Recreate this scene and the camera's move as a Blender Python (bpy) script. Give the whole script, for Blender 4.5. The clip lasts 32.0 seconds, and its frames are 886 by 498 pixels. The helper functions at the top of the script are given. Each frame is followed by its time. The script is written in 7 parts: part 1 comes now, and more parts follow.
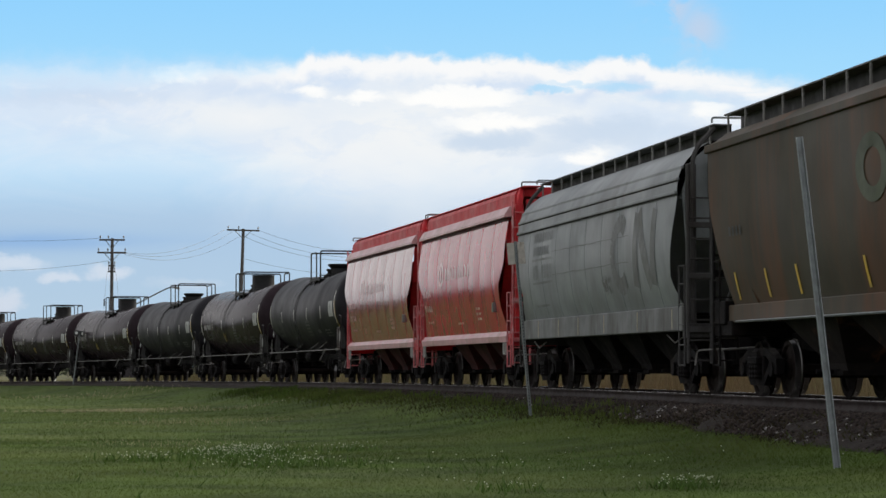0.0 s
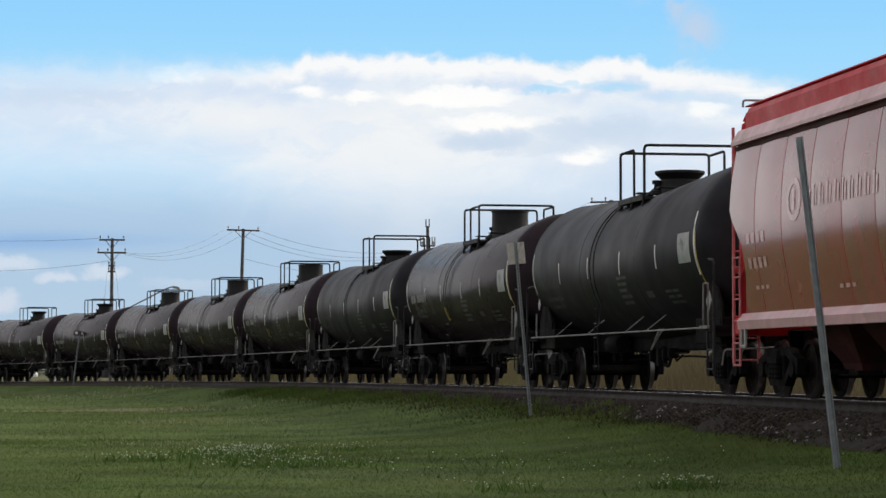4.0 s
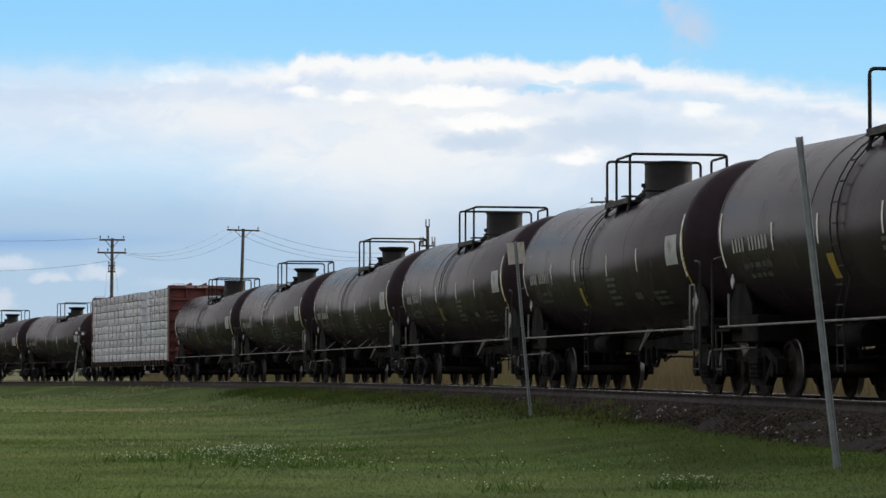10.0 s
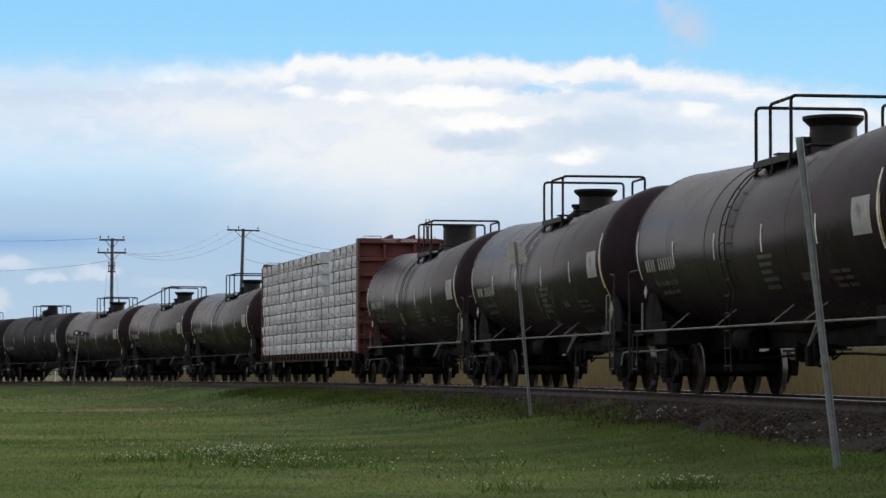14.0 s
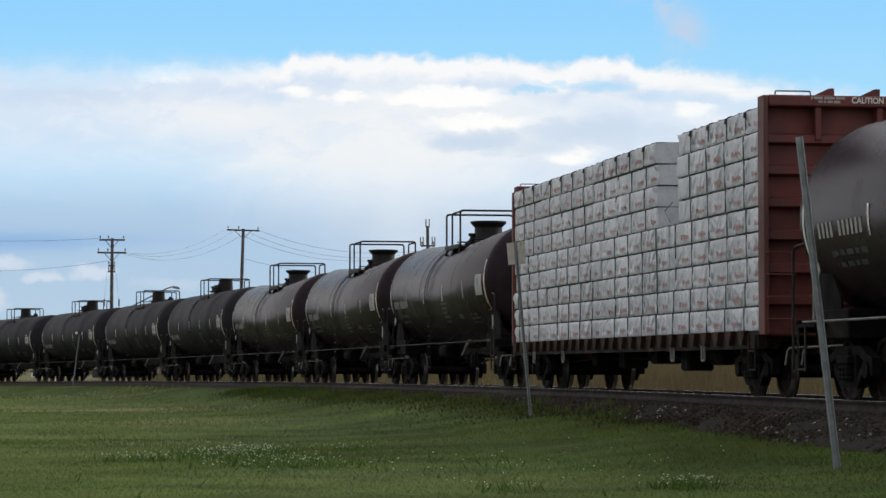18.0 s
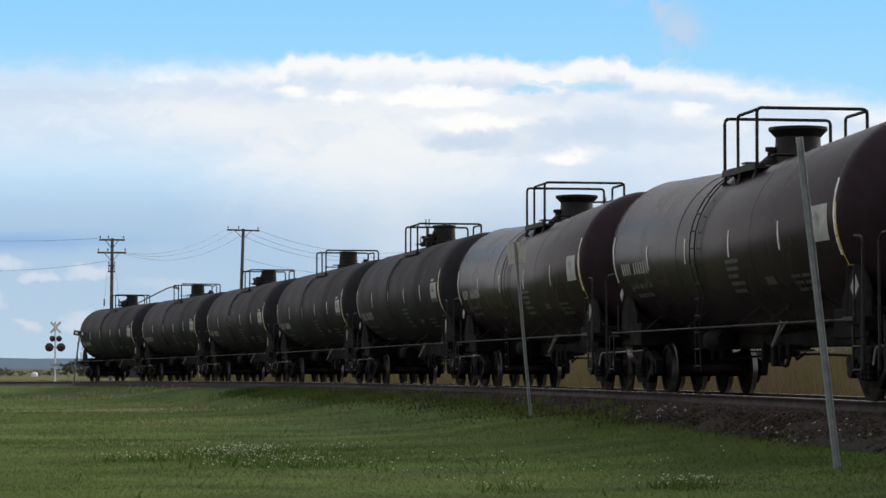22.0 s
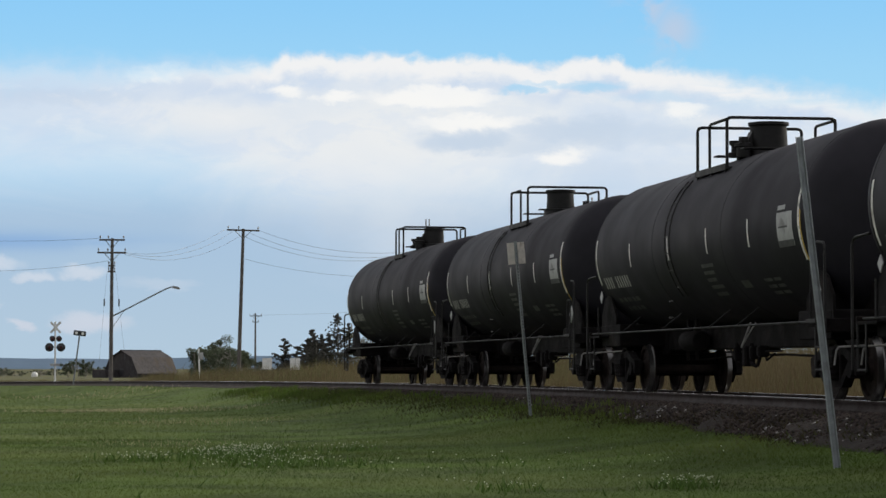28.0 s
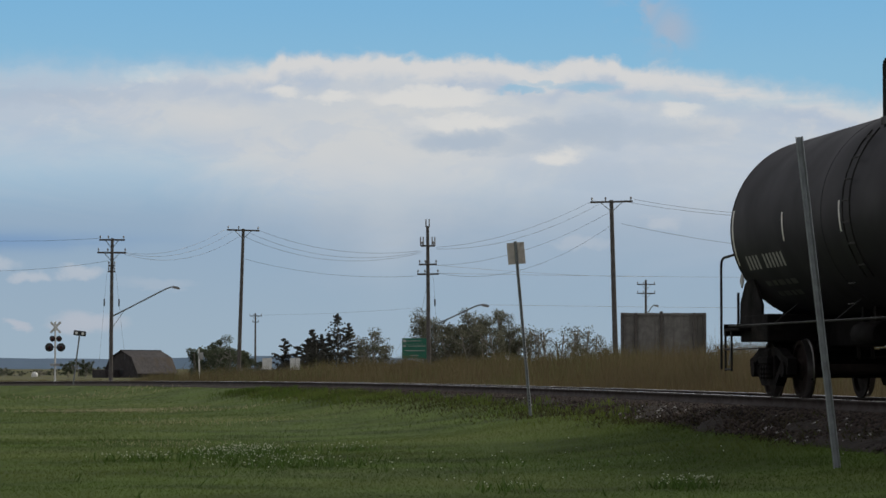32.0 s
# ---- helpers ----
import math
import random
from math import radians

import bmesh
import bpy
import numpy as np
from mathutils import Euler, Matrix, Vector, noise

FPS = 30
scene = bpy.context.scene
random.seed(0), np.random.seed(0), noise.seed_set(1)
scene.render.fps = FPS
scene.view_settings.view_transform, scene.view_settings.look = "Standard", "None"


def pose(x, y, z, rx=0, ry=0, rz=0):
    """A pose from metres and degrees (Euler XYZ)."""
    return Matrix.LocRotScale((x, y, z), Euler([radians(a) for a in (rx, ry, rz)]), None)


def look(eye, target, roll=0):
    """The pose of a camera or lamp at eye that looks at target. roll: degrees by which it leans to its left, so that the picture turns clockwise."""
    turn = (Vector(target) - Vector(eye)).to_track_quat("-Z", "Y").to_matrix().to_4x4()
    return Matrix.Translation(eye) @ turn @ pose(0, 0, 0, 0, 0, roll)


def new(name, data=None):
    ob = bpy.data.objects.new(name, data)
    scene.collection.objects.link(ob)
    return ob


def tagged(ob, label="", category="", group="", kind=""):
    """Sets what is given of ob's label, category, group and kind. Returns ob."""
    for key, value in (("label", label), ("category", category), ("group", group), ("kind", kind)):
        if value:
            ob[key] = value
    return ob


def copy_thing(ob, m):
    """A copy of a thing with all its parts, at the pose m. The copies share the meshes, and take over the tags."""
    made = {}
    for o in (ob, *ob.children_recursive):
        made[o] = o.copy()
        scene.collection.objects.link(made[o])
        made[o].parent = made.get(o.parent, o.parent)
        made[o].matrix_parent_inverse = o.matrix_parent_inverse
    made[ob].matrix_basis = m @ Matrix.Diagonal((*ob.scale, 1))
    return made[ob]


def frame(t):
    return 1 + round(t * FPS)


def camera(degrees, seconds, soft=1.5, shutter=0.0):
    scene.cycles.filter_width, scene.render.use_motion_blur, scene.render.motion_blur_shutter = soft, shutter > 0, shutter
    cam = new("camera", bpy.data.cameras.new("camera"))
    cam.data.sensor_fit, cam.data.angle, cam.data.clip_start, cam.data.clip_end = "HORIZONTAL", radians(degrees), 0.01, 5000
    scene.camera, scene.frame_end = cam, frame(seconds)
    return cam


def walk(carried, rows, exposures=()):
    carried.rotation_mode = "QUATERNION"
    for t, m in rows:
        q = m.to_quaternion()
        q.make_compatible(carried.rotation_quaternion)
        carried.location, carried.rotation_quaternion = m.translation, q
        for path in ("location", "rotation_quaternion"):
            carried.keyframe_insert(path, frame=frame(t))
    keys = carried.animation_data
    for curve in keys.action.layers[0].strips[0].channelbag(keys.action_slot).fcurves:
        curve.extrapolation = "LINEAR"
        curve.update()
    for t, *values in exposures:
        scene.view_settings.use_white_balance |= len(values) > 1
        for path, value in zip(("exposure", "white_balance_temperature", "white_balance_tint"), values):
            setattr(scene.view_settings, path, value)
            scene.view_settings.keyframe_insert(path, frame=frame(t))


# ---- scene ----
# The camera stands still beside the lawn, 1.2 m over the grass.
cam = camera(18.75, 32.0)
STAND = pose(0, 0, 1.2, 90 + 2.664, 0, 0)
EXPOSURE = [(0.0, 0.0), (26.0, 0.0), (28.0, -0.10), (29.0, -0.15), (30.0, -0.20), (31.0, -0.34), (32.0, -0.55)]
walk(cam, [(0.0, STAND), (32.0, STAND)], EXPOSURE)

# ---- world and sun: a bright, mostly clouded afternoon, the sun thinly veiled, low to the right and ahead ----
SUN_AZ, SUN_EL = 50.0, 29.0
world = bpy.data.worlds.new("sky")
scene.world = world
world.use_nodes = True
wn = world.node_tree.nodes
sky = wn.new("ShaderNodeTexSky")
sky.sky_type = "NISHITA"
sky.sun_disc = False
sky.sun_elevation = radians(SUN_EL)
sky.sun_rotation = radians(SUN_AZ)
sky.altitude = 700
wn["Background"].inputs["Strength"].default_value = 0.076
# thin high cloud over the blue
veil = wn.new("ShaderNodeMix")
veil.data_type = "RGBA"
veil.inputs[0].default_value = 0.80
veil.inputs[7].default_value = (10.6, 10.7, 11.0, 1)
world.node_tree.links.new(sky.outputs[0], veil.inputs[6])
world.node_tree.links.new(veil.outputs[2], wn["Background"].inputs["Color"])
lamp = bpy.data.lights.new("sun", "SUN")
lamp.energy = 3.15
lamp.angle = radians(32)
lamp.color = (1.0, 0.93, 0.80)
sun = new("sun", lamp)
sx, sy, sz = (math.sin(radians(SUN_AZ)) * math.cos(radians(SUN_EL)), math.cos(radians(SUN_AZ)) * math.cos(radians(SUN_EL)), math.sin(radians(SUN_EL)))
sun.matrix_world = look((sx * 200, sy * 200, sz * 200), (0, 0, 0))


# ---- the railway's line: a long curve that opens out towards the camera ----
def line_table():
    """Centre line by metres along it: x, y and heading."""
    step = 0.5
    s = np.arange(-420.0, 720.0, step)
    bend = (-0.18910 + 0.16553 * np.clip(s, -90, 95) / 100) / 100
    bend = np.where(s < -110, 0.0, np.where(s < -90, bend * (s + 110) / 20, bend))
    h = np.cumsum(bend) * step
    h = h - np.interp(0, s, h) + radians(-75.986)
    x, y = np.cumsum(np.cos(h)) * step, np.cumsum(np.sin(h)) * step
    return s, x - np.interp(0, s, x) - 7.813, y - np.interp(0, s, y) + 117.546, h


LS, LX, LY, LH = line_table()


def rail_top(s):
    """Height of the rail heads over the lawn, by metres along the line."""
    s = np.clip(np.asarray(s, float), -95.0, 95.0)
    return 1.2 - (0.318 + np.where(s < 32, 2.05e-5, 3.26e-5) * (s - 32) ** 2)


def on_line(s, side=0.0, up=0.0):
    """A place s metres along the line, side metres to its right (towards the lawn), up metres over the rails."""
    h = np.interp(s, LS, LH)
    return (np.interp(s, LS, LX) + side * np.sin(h), np.interp(s, LS, LY) - side * np.cos(h), rail_top(s) + up)


def car_pose(s, half=7.2):
    """The pose of a car whose middle is s metres along the line and whose trucks stand half metres before and behind."""
    ax, ay, az = on_line(s - half)
    bx, by, bz = on_line(s + half)
    yaw = math.degrees(math.atan2(by - ay, bx - ax))
    tilt = -math.degrees(math.atan2(float(bz - az), 2 * half))
    return pose(float(ax + bx) / 2, float(ay + by) / 2, float(az + bz) / 2, 0, tilt, yaw)


def nearest(x, y):
    """For arrays of places: metres along the line and metres to its right."""
    sel = slice(0, None, 8)
    qs, qx, qy, qh = LS[sel], LX[sel], LY[sel], LH[sel]
    x, y = np.asarray(x, float), np.asarray(y, float)
    out_s, out_l = np.empty(x.shape), np.empty(x.shape)
    for a in range(0, len(x), 4000):
        cx, cy = x[a:a + 4000], y[a:a + 4000]
        i = np.argmin((cx[:, None] - qx) ** 2 + (cy[:, None] - qy) ** 2, axis=1)
        dx, dy = cx - qx[i], cy - qy[i]
        out_s[a:a + 4000] = qs[i] + dx * np.cos(qh[i]) + dy * np.sin(qh[i])
        out_l[a:a + 4000] = dx * np.sin(qh[i]) - dy * np.cos(qh[i])
    return out_s, out_l


def ease(v, a, b):
    t = np.clip((v - a) / (b - a), 0, 1)
    return t * t * (3 - 2 * t)


def ground_height(x, y):
    """Height of the ground for arrays of places."""
    x, y = np.asarray(x, float), np.asarray(y, float)
    s, lat = nearest(x, y)
    rz = rail_top(s)
    lawn = 0.05 * np.sin(x * 0.13 + 1) * np.sin(y * 0.09) * ease(y, 20, 45)
    verge = np.interp(s, (-100, 40, 50, 57, 63, 71, 80, 88), (0.27, 0.27, 0.29, 0.31, 0.36, 0.40, 0.47, 0.50))
    near = lawn + (rz - verge - lawn) * (0.35 * ease(-lat, -9.5, -2.2) + 0.65 * ease(-lat, -6.0, -2.2))
    bank = 0.62 * np.exp(-((x - 2.0) / 34.0) ** 2 - ((y - 150) / 62.0) ** 2) + 0.25 * ease(x, -12, 0) * ease(-lat, 4, 16) * (1 - ease(y, 200, 320))
    far = rz - 0.42 + bank * ease(-lat, 3, 20)
    z = np.where(lat > 0, near, far)
    z = z + (0.6 - z) * ease(y, 240, 420) + 5.0 * ease(y, 700, 2600) + 0.0 * x
    return z


# ---- node materials ----
class Nodes:
    """Short ways to write a node tree."""

    def __init__(self, name):
        self.material = bpy.data.materials.new(name)
        self.material.use_nodes = True
        self.tree = self.material.node_tree
        self.tree.nodes.clear()
        self.out = self.tree.nodes.new("ShaderNodeOutputMaterial")

    def put(self, kind, **values):
        n = self.tree.nodes.new(kind)
        for key, v in values.items():
            self.feed(n.inputs[key.replace("_", " ")], v)
        return n

    def feed(self, socket, v):
        if isinstance(v, bpy.types.NodeSocket):
            self.tree.links.new(v, socket)
        elif isinstance(v, tuple) and socket.type == "RGBA" and len(v) == 3:
            socket.default_value = (*v, 1)
        else:
            socket.default_value = v

    def math(self, op, a, b=0.0, c=0.0):
        n = self.tree.nodes.new("ShaderNodeMath")
        n.operation = op
        for i, v in enumerate((a, b, c)):
            self.feed(n.inputs[i], v)
        return n.outputs[0]

    def span(self, v, a, b, lo=0.0, hi=1.0, smooth=True):
        n = self.tree.nodes.new("ShaderNodeMapRange")
        n.interpolation_type = "SMOOTHSTEP" if smooth else "LINEAR"
        for i, q in enumerate((v, a, b, lo, hi)):
            self.feed(n.inputs[i], q)
        return n.outputs[0]

    def mix(self, fac, a, b, blend="MIX"):
        n = self.tree.nodes.new("ShaderNodeMix")
        n.data_type, n.blend_type = "RGBA", blend
        for i, q in ((0, fac), (6, a), (7, b)):
            self.feed(n.inputs[i], q)
        return n.outputs[2]

    def noise(self, vector, scale, detail=4.0, rough=0.55, distort=0.0):
        n = self.put("ShaderNodeTexNoise", Scale=scale, Detail=detail, Roughness=rough, Distortion=distort)
        if vector is not None:
            self.feed(n.inputs["Vector"], vector)
        return n.outputs["Fac"]

    def stretch(self, vector, x, y, z):
        n = self.tree.nodes.new("ShaderNodeMapping")
        n.inputs["Scale"].default_value = (x, y, z)
        self.feed(n.inputs["Vector"], vector)
        return n.outputs[0]

    def ramp(self, v, lo, hi, stops):
        """A broken line through (place, value) pairs; the values lie between 0 and 1."""
        n = self.tree.nodes.new("ShaderNodeValToRGB")
        e = n.color_ramp.elements
        for i, (at, value) in enumerate(stops):
            q = (at - lo) / (hi - lo)
            if i < 2:
                e[i].position = q
            else:
                e.new(q)
        for i, (at, value) in enumerate(stops):
            e[i].color = (value, value, value, 1)
        self.feed(n.inputs[0], self.span(v, lo, hi, 0.0, 1.0, False))
        return self.math("MULTIPLY", n.outputs[0], 1.0)

    def coords(self):
        return self.tree.nodes.new("ShaderNodeTexCoord").outputs["Object"]

    def place(self):
        return self.tree.nodes.new("ShaderNodeNewGeometry").outputs["Position"]


def surface(name, color, rough=0.6, metal=0.0, vary=0.2, scale=6.0, stain=None, stain_scale=0.8, stain_at=(0.5, 0.7), streak=0.0, bump=0.15,
            bump_scale=40.0, island=0.0, piece=0.0, world_space=False, coat=0.0, thin=0.0, rough_vary=0.12, spec=0.5):
    """A surface with grain, stains and fine relief. island and piece: how far its loose pieces differ in brightness."""
    k = Nodes(name)
    at = k.place() if world_space else k.coords()
    grain = k.noise(at, scale, 6.0, 0.6)
    dark, light = tuple(c * (1 - vary) for c in color), tuple(min(1.0, c * (1 + vary)) for c in color)
    tone = k.mix(k.span(grain, 0.3, 0.7), dark, light)
    if stain:
        spots = k.noise(k.stretch(at, 1, 1, 0.22) if streak else at, stain_scale, 5.0, 0.62, 0.4)
        tone = k.mix(k.span(spots, *stain_at), tone, stain)
        if streak:
            runs = k.noise(k.stretch(at, 1, 1, 0.05), stain_scale * 7, 3.0, 0.5)
            tone = k.mix(k.math("MULTIPLY", k.span(runs, 0.52, 0.72), streak), tone, stain)
    if island or piece:
        source = k.tree.nodes.new("ShaderNodeNewGeometry").outputs["Random Per Island"] if island else k.tree.nodes.new("ShaderNodeObjectInfo").outputs["Random"]
        amount = island or piece
        gain = k.span(source, 0.0, 1.0, 1 - amount, 1 + amount, False)
        g = k.put("ShaderNodeCombineColor")
        for i in range(3):
            k.feed(g.inputs[i], gain)
        tone = k.mix(1.0, tone, g.outputs[0], "MULTIPLY")
    b = k.put("ShaderNodeBsdfPrincipled", Base_Color=tone, Metallic=metal)
    k.feed(b.inputs["Roughness"], k.span(k.noise(at, scale * 0.4, 3.0), 0.3, 0.7, max(0.03, rough - rough_vary), min(1.0, rough + rough_vary), False))
    k.feed(b.inputs["Specular IOR Level"], spec)
    if coat:
        k.feed(b.inputs["Coat Weight"], coat)
        k.feed(b.inputs["Coat Roughness"], 0.12)
    if bump:
        n = k.put("ShaderNodeBump", Strength=bump, Distance=0.02, Height=k.noise(at, bump_scale, 4.0, 0.6))
        k.feed(b.inputs["Normal"], n.outputs[0])
    shader = b.outputs[0]
    if thin:
        t = k.put("ShaderNodeBsdfTranslucent", Color=tone)
        m = k.put("ShaderNodeMixShader", Fac=thin)
        k.feed(m.inputs[1], shader)
        k.feed(m.inputs[2], t.outputs[0])
        shader = m.outputs[0]
    k.feed(k.out.inputs["Surface"], shader)
    return k.material


def sky_material():
    """Blue sky with a broad white cloud bank, thinning out upwards into the open sky."""
    k = Nodes("cloud_bank")
    sep = k.put("ShaderNodeSeparateXYZ", Vector=k.coords())
    x, y, z = sep.outputs
    flat = k.math("SQRT", k.math("ADD", k.math("MULTIPLY", x, x), k.math("MULTIPLY", y, y)))
    u = k.math("MULTIPLY", k.math("ARCTAN2", x, y), 4.749)
    v = k.math("MULTIPLY", k.math("DIVIDE", z, flat), 4.749)

    def field(su, sv, seed, detail=6.0, rough=0.55, distort=0.3):
        c = k.put("ShaderNodeCombineXYZ", X=k.math("MULTIPLY", u, su), Y=k.math("MULTIPLY", v, sv), Z=seed)
        return k.noise(c.outputs[0], 1.0, detail, rough, distort)

    def blob(cu, cv, ru, rv):
        a = k.math("DIVIDE", k.math("SUBTRACT", u, cu), ru)
        b = k.math("DIVIDE", k.math("SUBTRACT", v, cv), rv)
        q = k.math("ADD", k.math("MULTIPLY", a, a), k.math("MULTIPLY", b, b))
        return k.math("EXPONENT", k.math("MULTIPLY", q, -1.0))

    # clear blue above, paler and greyer towards the horizon
    blue = k.mix(k.span(v, 0.42, 0.72), (0.38, 0.70, 0.94), (0.265, 0.605, 0.945))
    low = k.mix(k.span(v, 0.0, 0.30), (0.455, 0.595, 0.725), (0.395, 0.552, 0.735))
    tone = k.mix(k.span(v, 0.26, 0.40), low, blue)
    # small warps that fray the outlines of single clouds
    uw = k.math("ADD", u, k.math("MULTIPLY", k.math("SUBTRACT", field(13.0, 20.0, 31.0, 5.0, 0.6), 0.5), 0.10))
    vw = k.math("ADD", v, k.math("MULTIPLY", k.math("SUBTRACT", field(13.0, 22.0, 47.0, 6.0, 0.62), 0.5), 0.055))

    def cloud(cu, cv, ru, rv, hard=2.2):
        a = k.math("DIVIDE", k.math("SUBTRACT", uw, cu), ru)
        b = k.math("DIVIDE", k.math("SUBTRACT", vw, cv), rv)
        q = k.math("ADD", k.math("MULTIPLY", a, a), k.math("MULTIPLY", b, b))
        return k.span(q, 1.0 + 0.7 / hard, max(0.0, 1.0 - 1.6 / hard))

    def total(parts):
        out = parts[0]
        for q in parts[1:]:
            out = k.math("MAXIMUM", out, q)
        return out

    # the bank: a billowed upper edge, a torn lower one
    edge = k.ramp(u, -0.80, 0.80, ((-0.80, 0.545), (-0.52, 0.550), (-0.36, 0.552), (-0.262, 0.551), (-0.236, 0.572), (-0.15, 0.569), (-0.08, 0.573), (0.0, 0.570), (0.045, 0.560),
                                   (0.10, 0.565), (0.16, 0.563), (0.22, 0.545), (0.245, 0.543), (0.275, 0.561), (0.355, 0.562), (0.388, 0.539), (0.42, 0.550), (0.47, 0.549), (0.53, 0.532), (0.66, 0.508), (0.80, 0.480)))
    billow = field(26.0, 34.0, 3.1, 6.0, 0.58)
    lump = field(11.0, 14.0, 8.4, 4.0, 0.5)
    rise = k.math("ADD", k.math("MULTIPLY", k.math("SUBTRACT", billow, 0.5), 0.042), k.math("MULTIPLY", k.math("SUBTRACT", lump, 0.5), 0.030))
    depth = k.math("ADD", k.math("SUBTRACT", edge, v), rise)
    soft = k.ramp(u, -0.80, 0.80, ((-0.80, 0.080), (-0.50, 0.060), (-0.30, 0.040), (-0.24, 0.016), (0.36, 0.014), (0.50, 0.028), (0.80, 0.050)))
    top = k.span(k.math("DIVIDE", depth, soft), -0.5, 1.0)
    torn = field(3.2, 7.0, 5.7, 6.0, 0.6, 0.6)
    base = k.span(k.math("ADD", v, k.math("MULTIPLY", k.math("SUBTRACT", torn, 0.5), 0.20)), k.span(u, -0.10, -0.55, 0.13, 0.24), k.span(u, -0.10, -0.55, 0.38, 0.48))
    body = field(3.0, 7.0, 1.3, 6.0, 0.55, 0.5)
    bright = k.mix(k.span(u, -0.25, -0.75), (0.78, 0.835, 0.89), (0.68, 0.775, 0.89))
    white = k.mix(k.span(body, 0.34, 0.64), (0.64, 0.745, 0.88), bright)
    glow = k.math("MAXIMUM", blob(-0.08, 0.42, 0.34, 0.10), blob(-0.35, 0.455, 0.22, 0.045))
    white = k.mix(k.math("MULTIPLY", glow, 0.75), white, (0.865, 0.875, 0.875))
    white = k.mix(k.math("MULTIPLY", k.span(v, 0.36, 0.22), 0.85), white, (0.54, 0.63, 0.75))
    # a pale blue fold under the billowed crest, and faint dapples in it
    fold = k.math("MULTIPLY", k.math("MULTIPLY", k.span(depth, 0.022, 0.042), k.span(depth, 0.085, 0.055)), k.span(u, -0.80, -0.2, 0.7, 1.0))
    white = k.mix(k.math("MULTIPLY", k.math("MULTIPLY", fold, k.span(lump, 0.30, 0.62, 0.35, 1.0)), 0.85), white, (0.61, 0.715, 0.865))
    dapple = k.math("MULTIPLY", k.span(field(9.0, 20.0, 15.1, 5.0, 0.6, 0.5), 0.50, 0.66), k.math("MULTIPLY", k.span(depth, 0.02, 0.05), k.span(depth, 0.20, 0.08)))
    white = k.mix(k.math("MULTIPLY", dapple, 0.45), white, (0.86, 0.875, 0.89))
    mottle = k.math("MULTIPLY", k.span(field(7.0, 17.0, 52.3, 8.0, 0.62, 0.4), 0.50, 0.62), k.math("MULTIPLY", k.span(depth, 0.02, 0.05), k.span(u, -0.30, 0.10, 0.40, 0.22)))
    white = k.mix(mottle, white, (0.62, 0.73, 0.885))
    crest = k.math("MULTIPLY", k.math("MULTIPLY", k.span(depth, 0.0, 0.018), k.span(depth, 0.055, 0.025)), k.span(u, -0.50, -0.22, 0.25, 0.95))
    white = k.mix(crest, white, (0.905, 0.91, 0.915))
    # grey-blue underbellies with lit rims above them
    lit_rim = total([cloud(0.03, 0.490, 0.125, 0.019), cloud(-0.235, 0.503, 0.045, 0.013, 1.4), cloud(-0.14, 0.487, 0.05, 0.011, 1.4), cloud(0.47, 0.468, 0.045, 0.014, 1.6), cloud(0.10, 0.448, 0.11, 0.012, 1.2), cloud(0.255, 0.385, 0.045, 0.015, 1.3), cloud(-0.47, 0.53, 0.06, 0.018, 1.0)])
    white = k.mix(k.math("MULTIPLY", lit_rim, 0.88), white, (0.965, 0.96, 0.94))
    grey = total([cloud(0.085, 0.412, 0.100, 0.024, 1.4), k.math("MULTIPLY", cloud(0.285, 0.428, 0.125, 0.030, 1.2), 0.85), k.math("MULTIPLY", cloud(0.16, 0.405, 0.16, 0.018, 0.9), 0.6), k.math("MULTIPLY", cloud(0.42, 0.425, 0.14, 0.022, 0.9), 0.5), k.math("MULTIPLY", cloud(-0.66, 0.485, 0.16, 0.015, 0.8), 0.4), k.math("MULTIPLY", cloud(0.36, 0.352, 0.16, 0.025, 0.8), 0.35)])
    white = k.mix(k.math("MULTIPLY", grey, 0.85), white, (0.55, 0.66, 0.80))
    # openings to the blue between the crest and the bank, and thin streaks where the bank frays out
    hole = total([cloud(0.185, 0.505, 0.045, 0.009, 1.2), cloud(0.315, 0.509, 0.050, 0.011, 1.4), k.math("MULTIPLY", cloud(0.27, 0.517, 0.10, 0.008, 0.9), 0.6), k.math("MULTIPLY", cloud(0.42, 0.487, 0.07, 0.010, 0.9), 0.4)])
    fray = k.math("MULTIPLY", k.math("MULTIPLY", k.span(u, 0.40, 0.60), k.span(v, 0.44, 0.50)), k.span(field(3.0, 24.0, 17.9, 6.0, 0.6, 0.4), 0.40, 0.60))
    hole = k.math("MAXIMUM", hole, k.math("MULTIPLY", fray, 0.55))
    cover = k.math("MULTIPLY", k.math("MULTIPLY", top, base), k.math("SUBTRACT", 1.0, k.math("MULTIPLY", hole, 0.85)))
    right = k.span(u, -0.25, 0.45, 0.0, 1.0)
    veil = k.math("MULTIPLY", k.math("MULTIPLY", k.span(v, 0.12, 0.30), top), k.math("MULTIPLY", right, 0.30))
    tone = k.mix(veil, tone, (0.60, 0.69, 0.79))
    tone = k.mix(cover, tone, white)
    # a soft shaft of light under the bank
    shaft = k.math("MULTIPLY", blob(-0.045, 0.29, 0.055, 0.12), 0.24)
    tone = k.mix(shaft, tone, (0.86, 0.88, 0.89))
    # a slate band under the bank's dark end, small lit puffs near the horizon, thin wisps overhead
    slate = k.math("MULTIPLY", blob(-0.74, 0.232, 0.24, 0.017), k.span(field(4.0, 20.0, 22.0, 4.0), 0.35, 0.55, 0.4, 1.0))
    tone = k.mix(k.math("MULTIPLY", slate, 0.75), tone, (0.24, 0.42, 0.71))
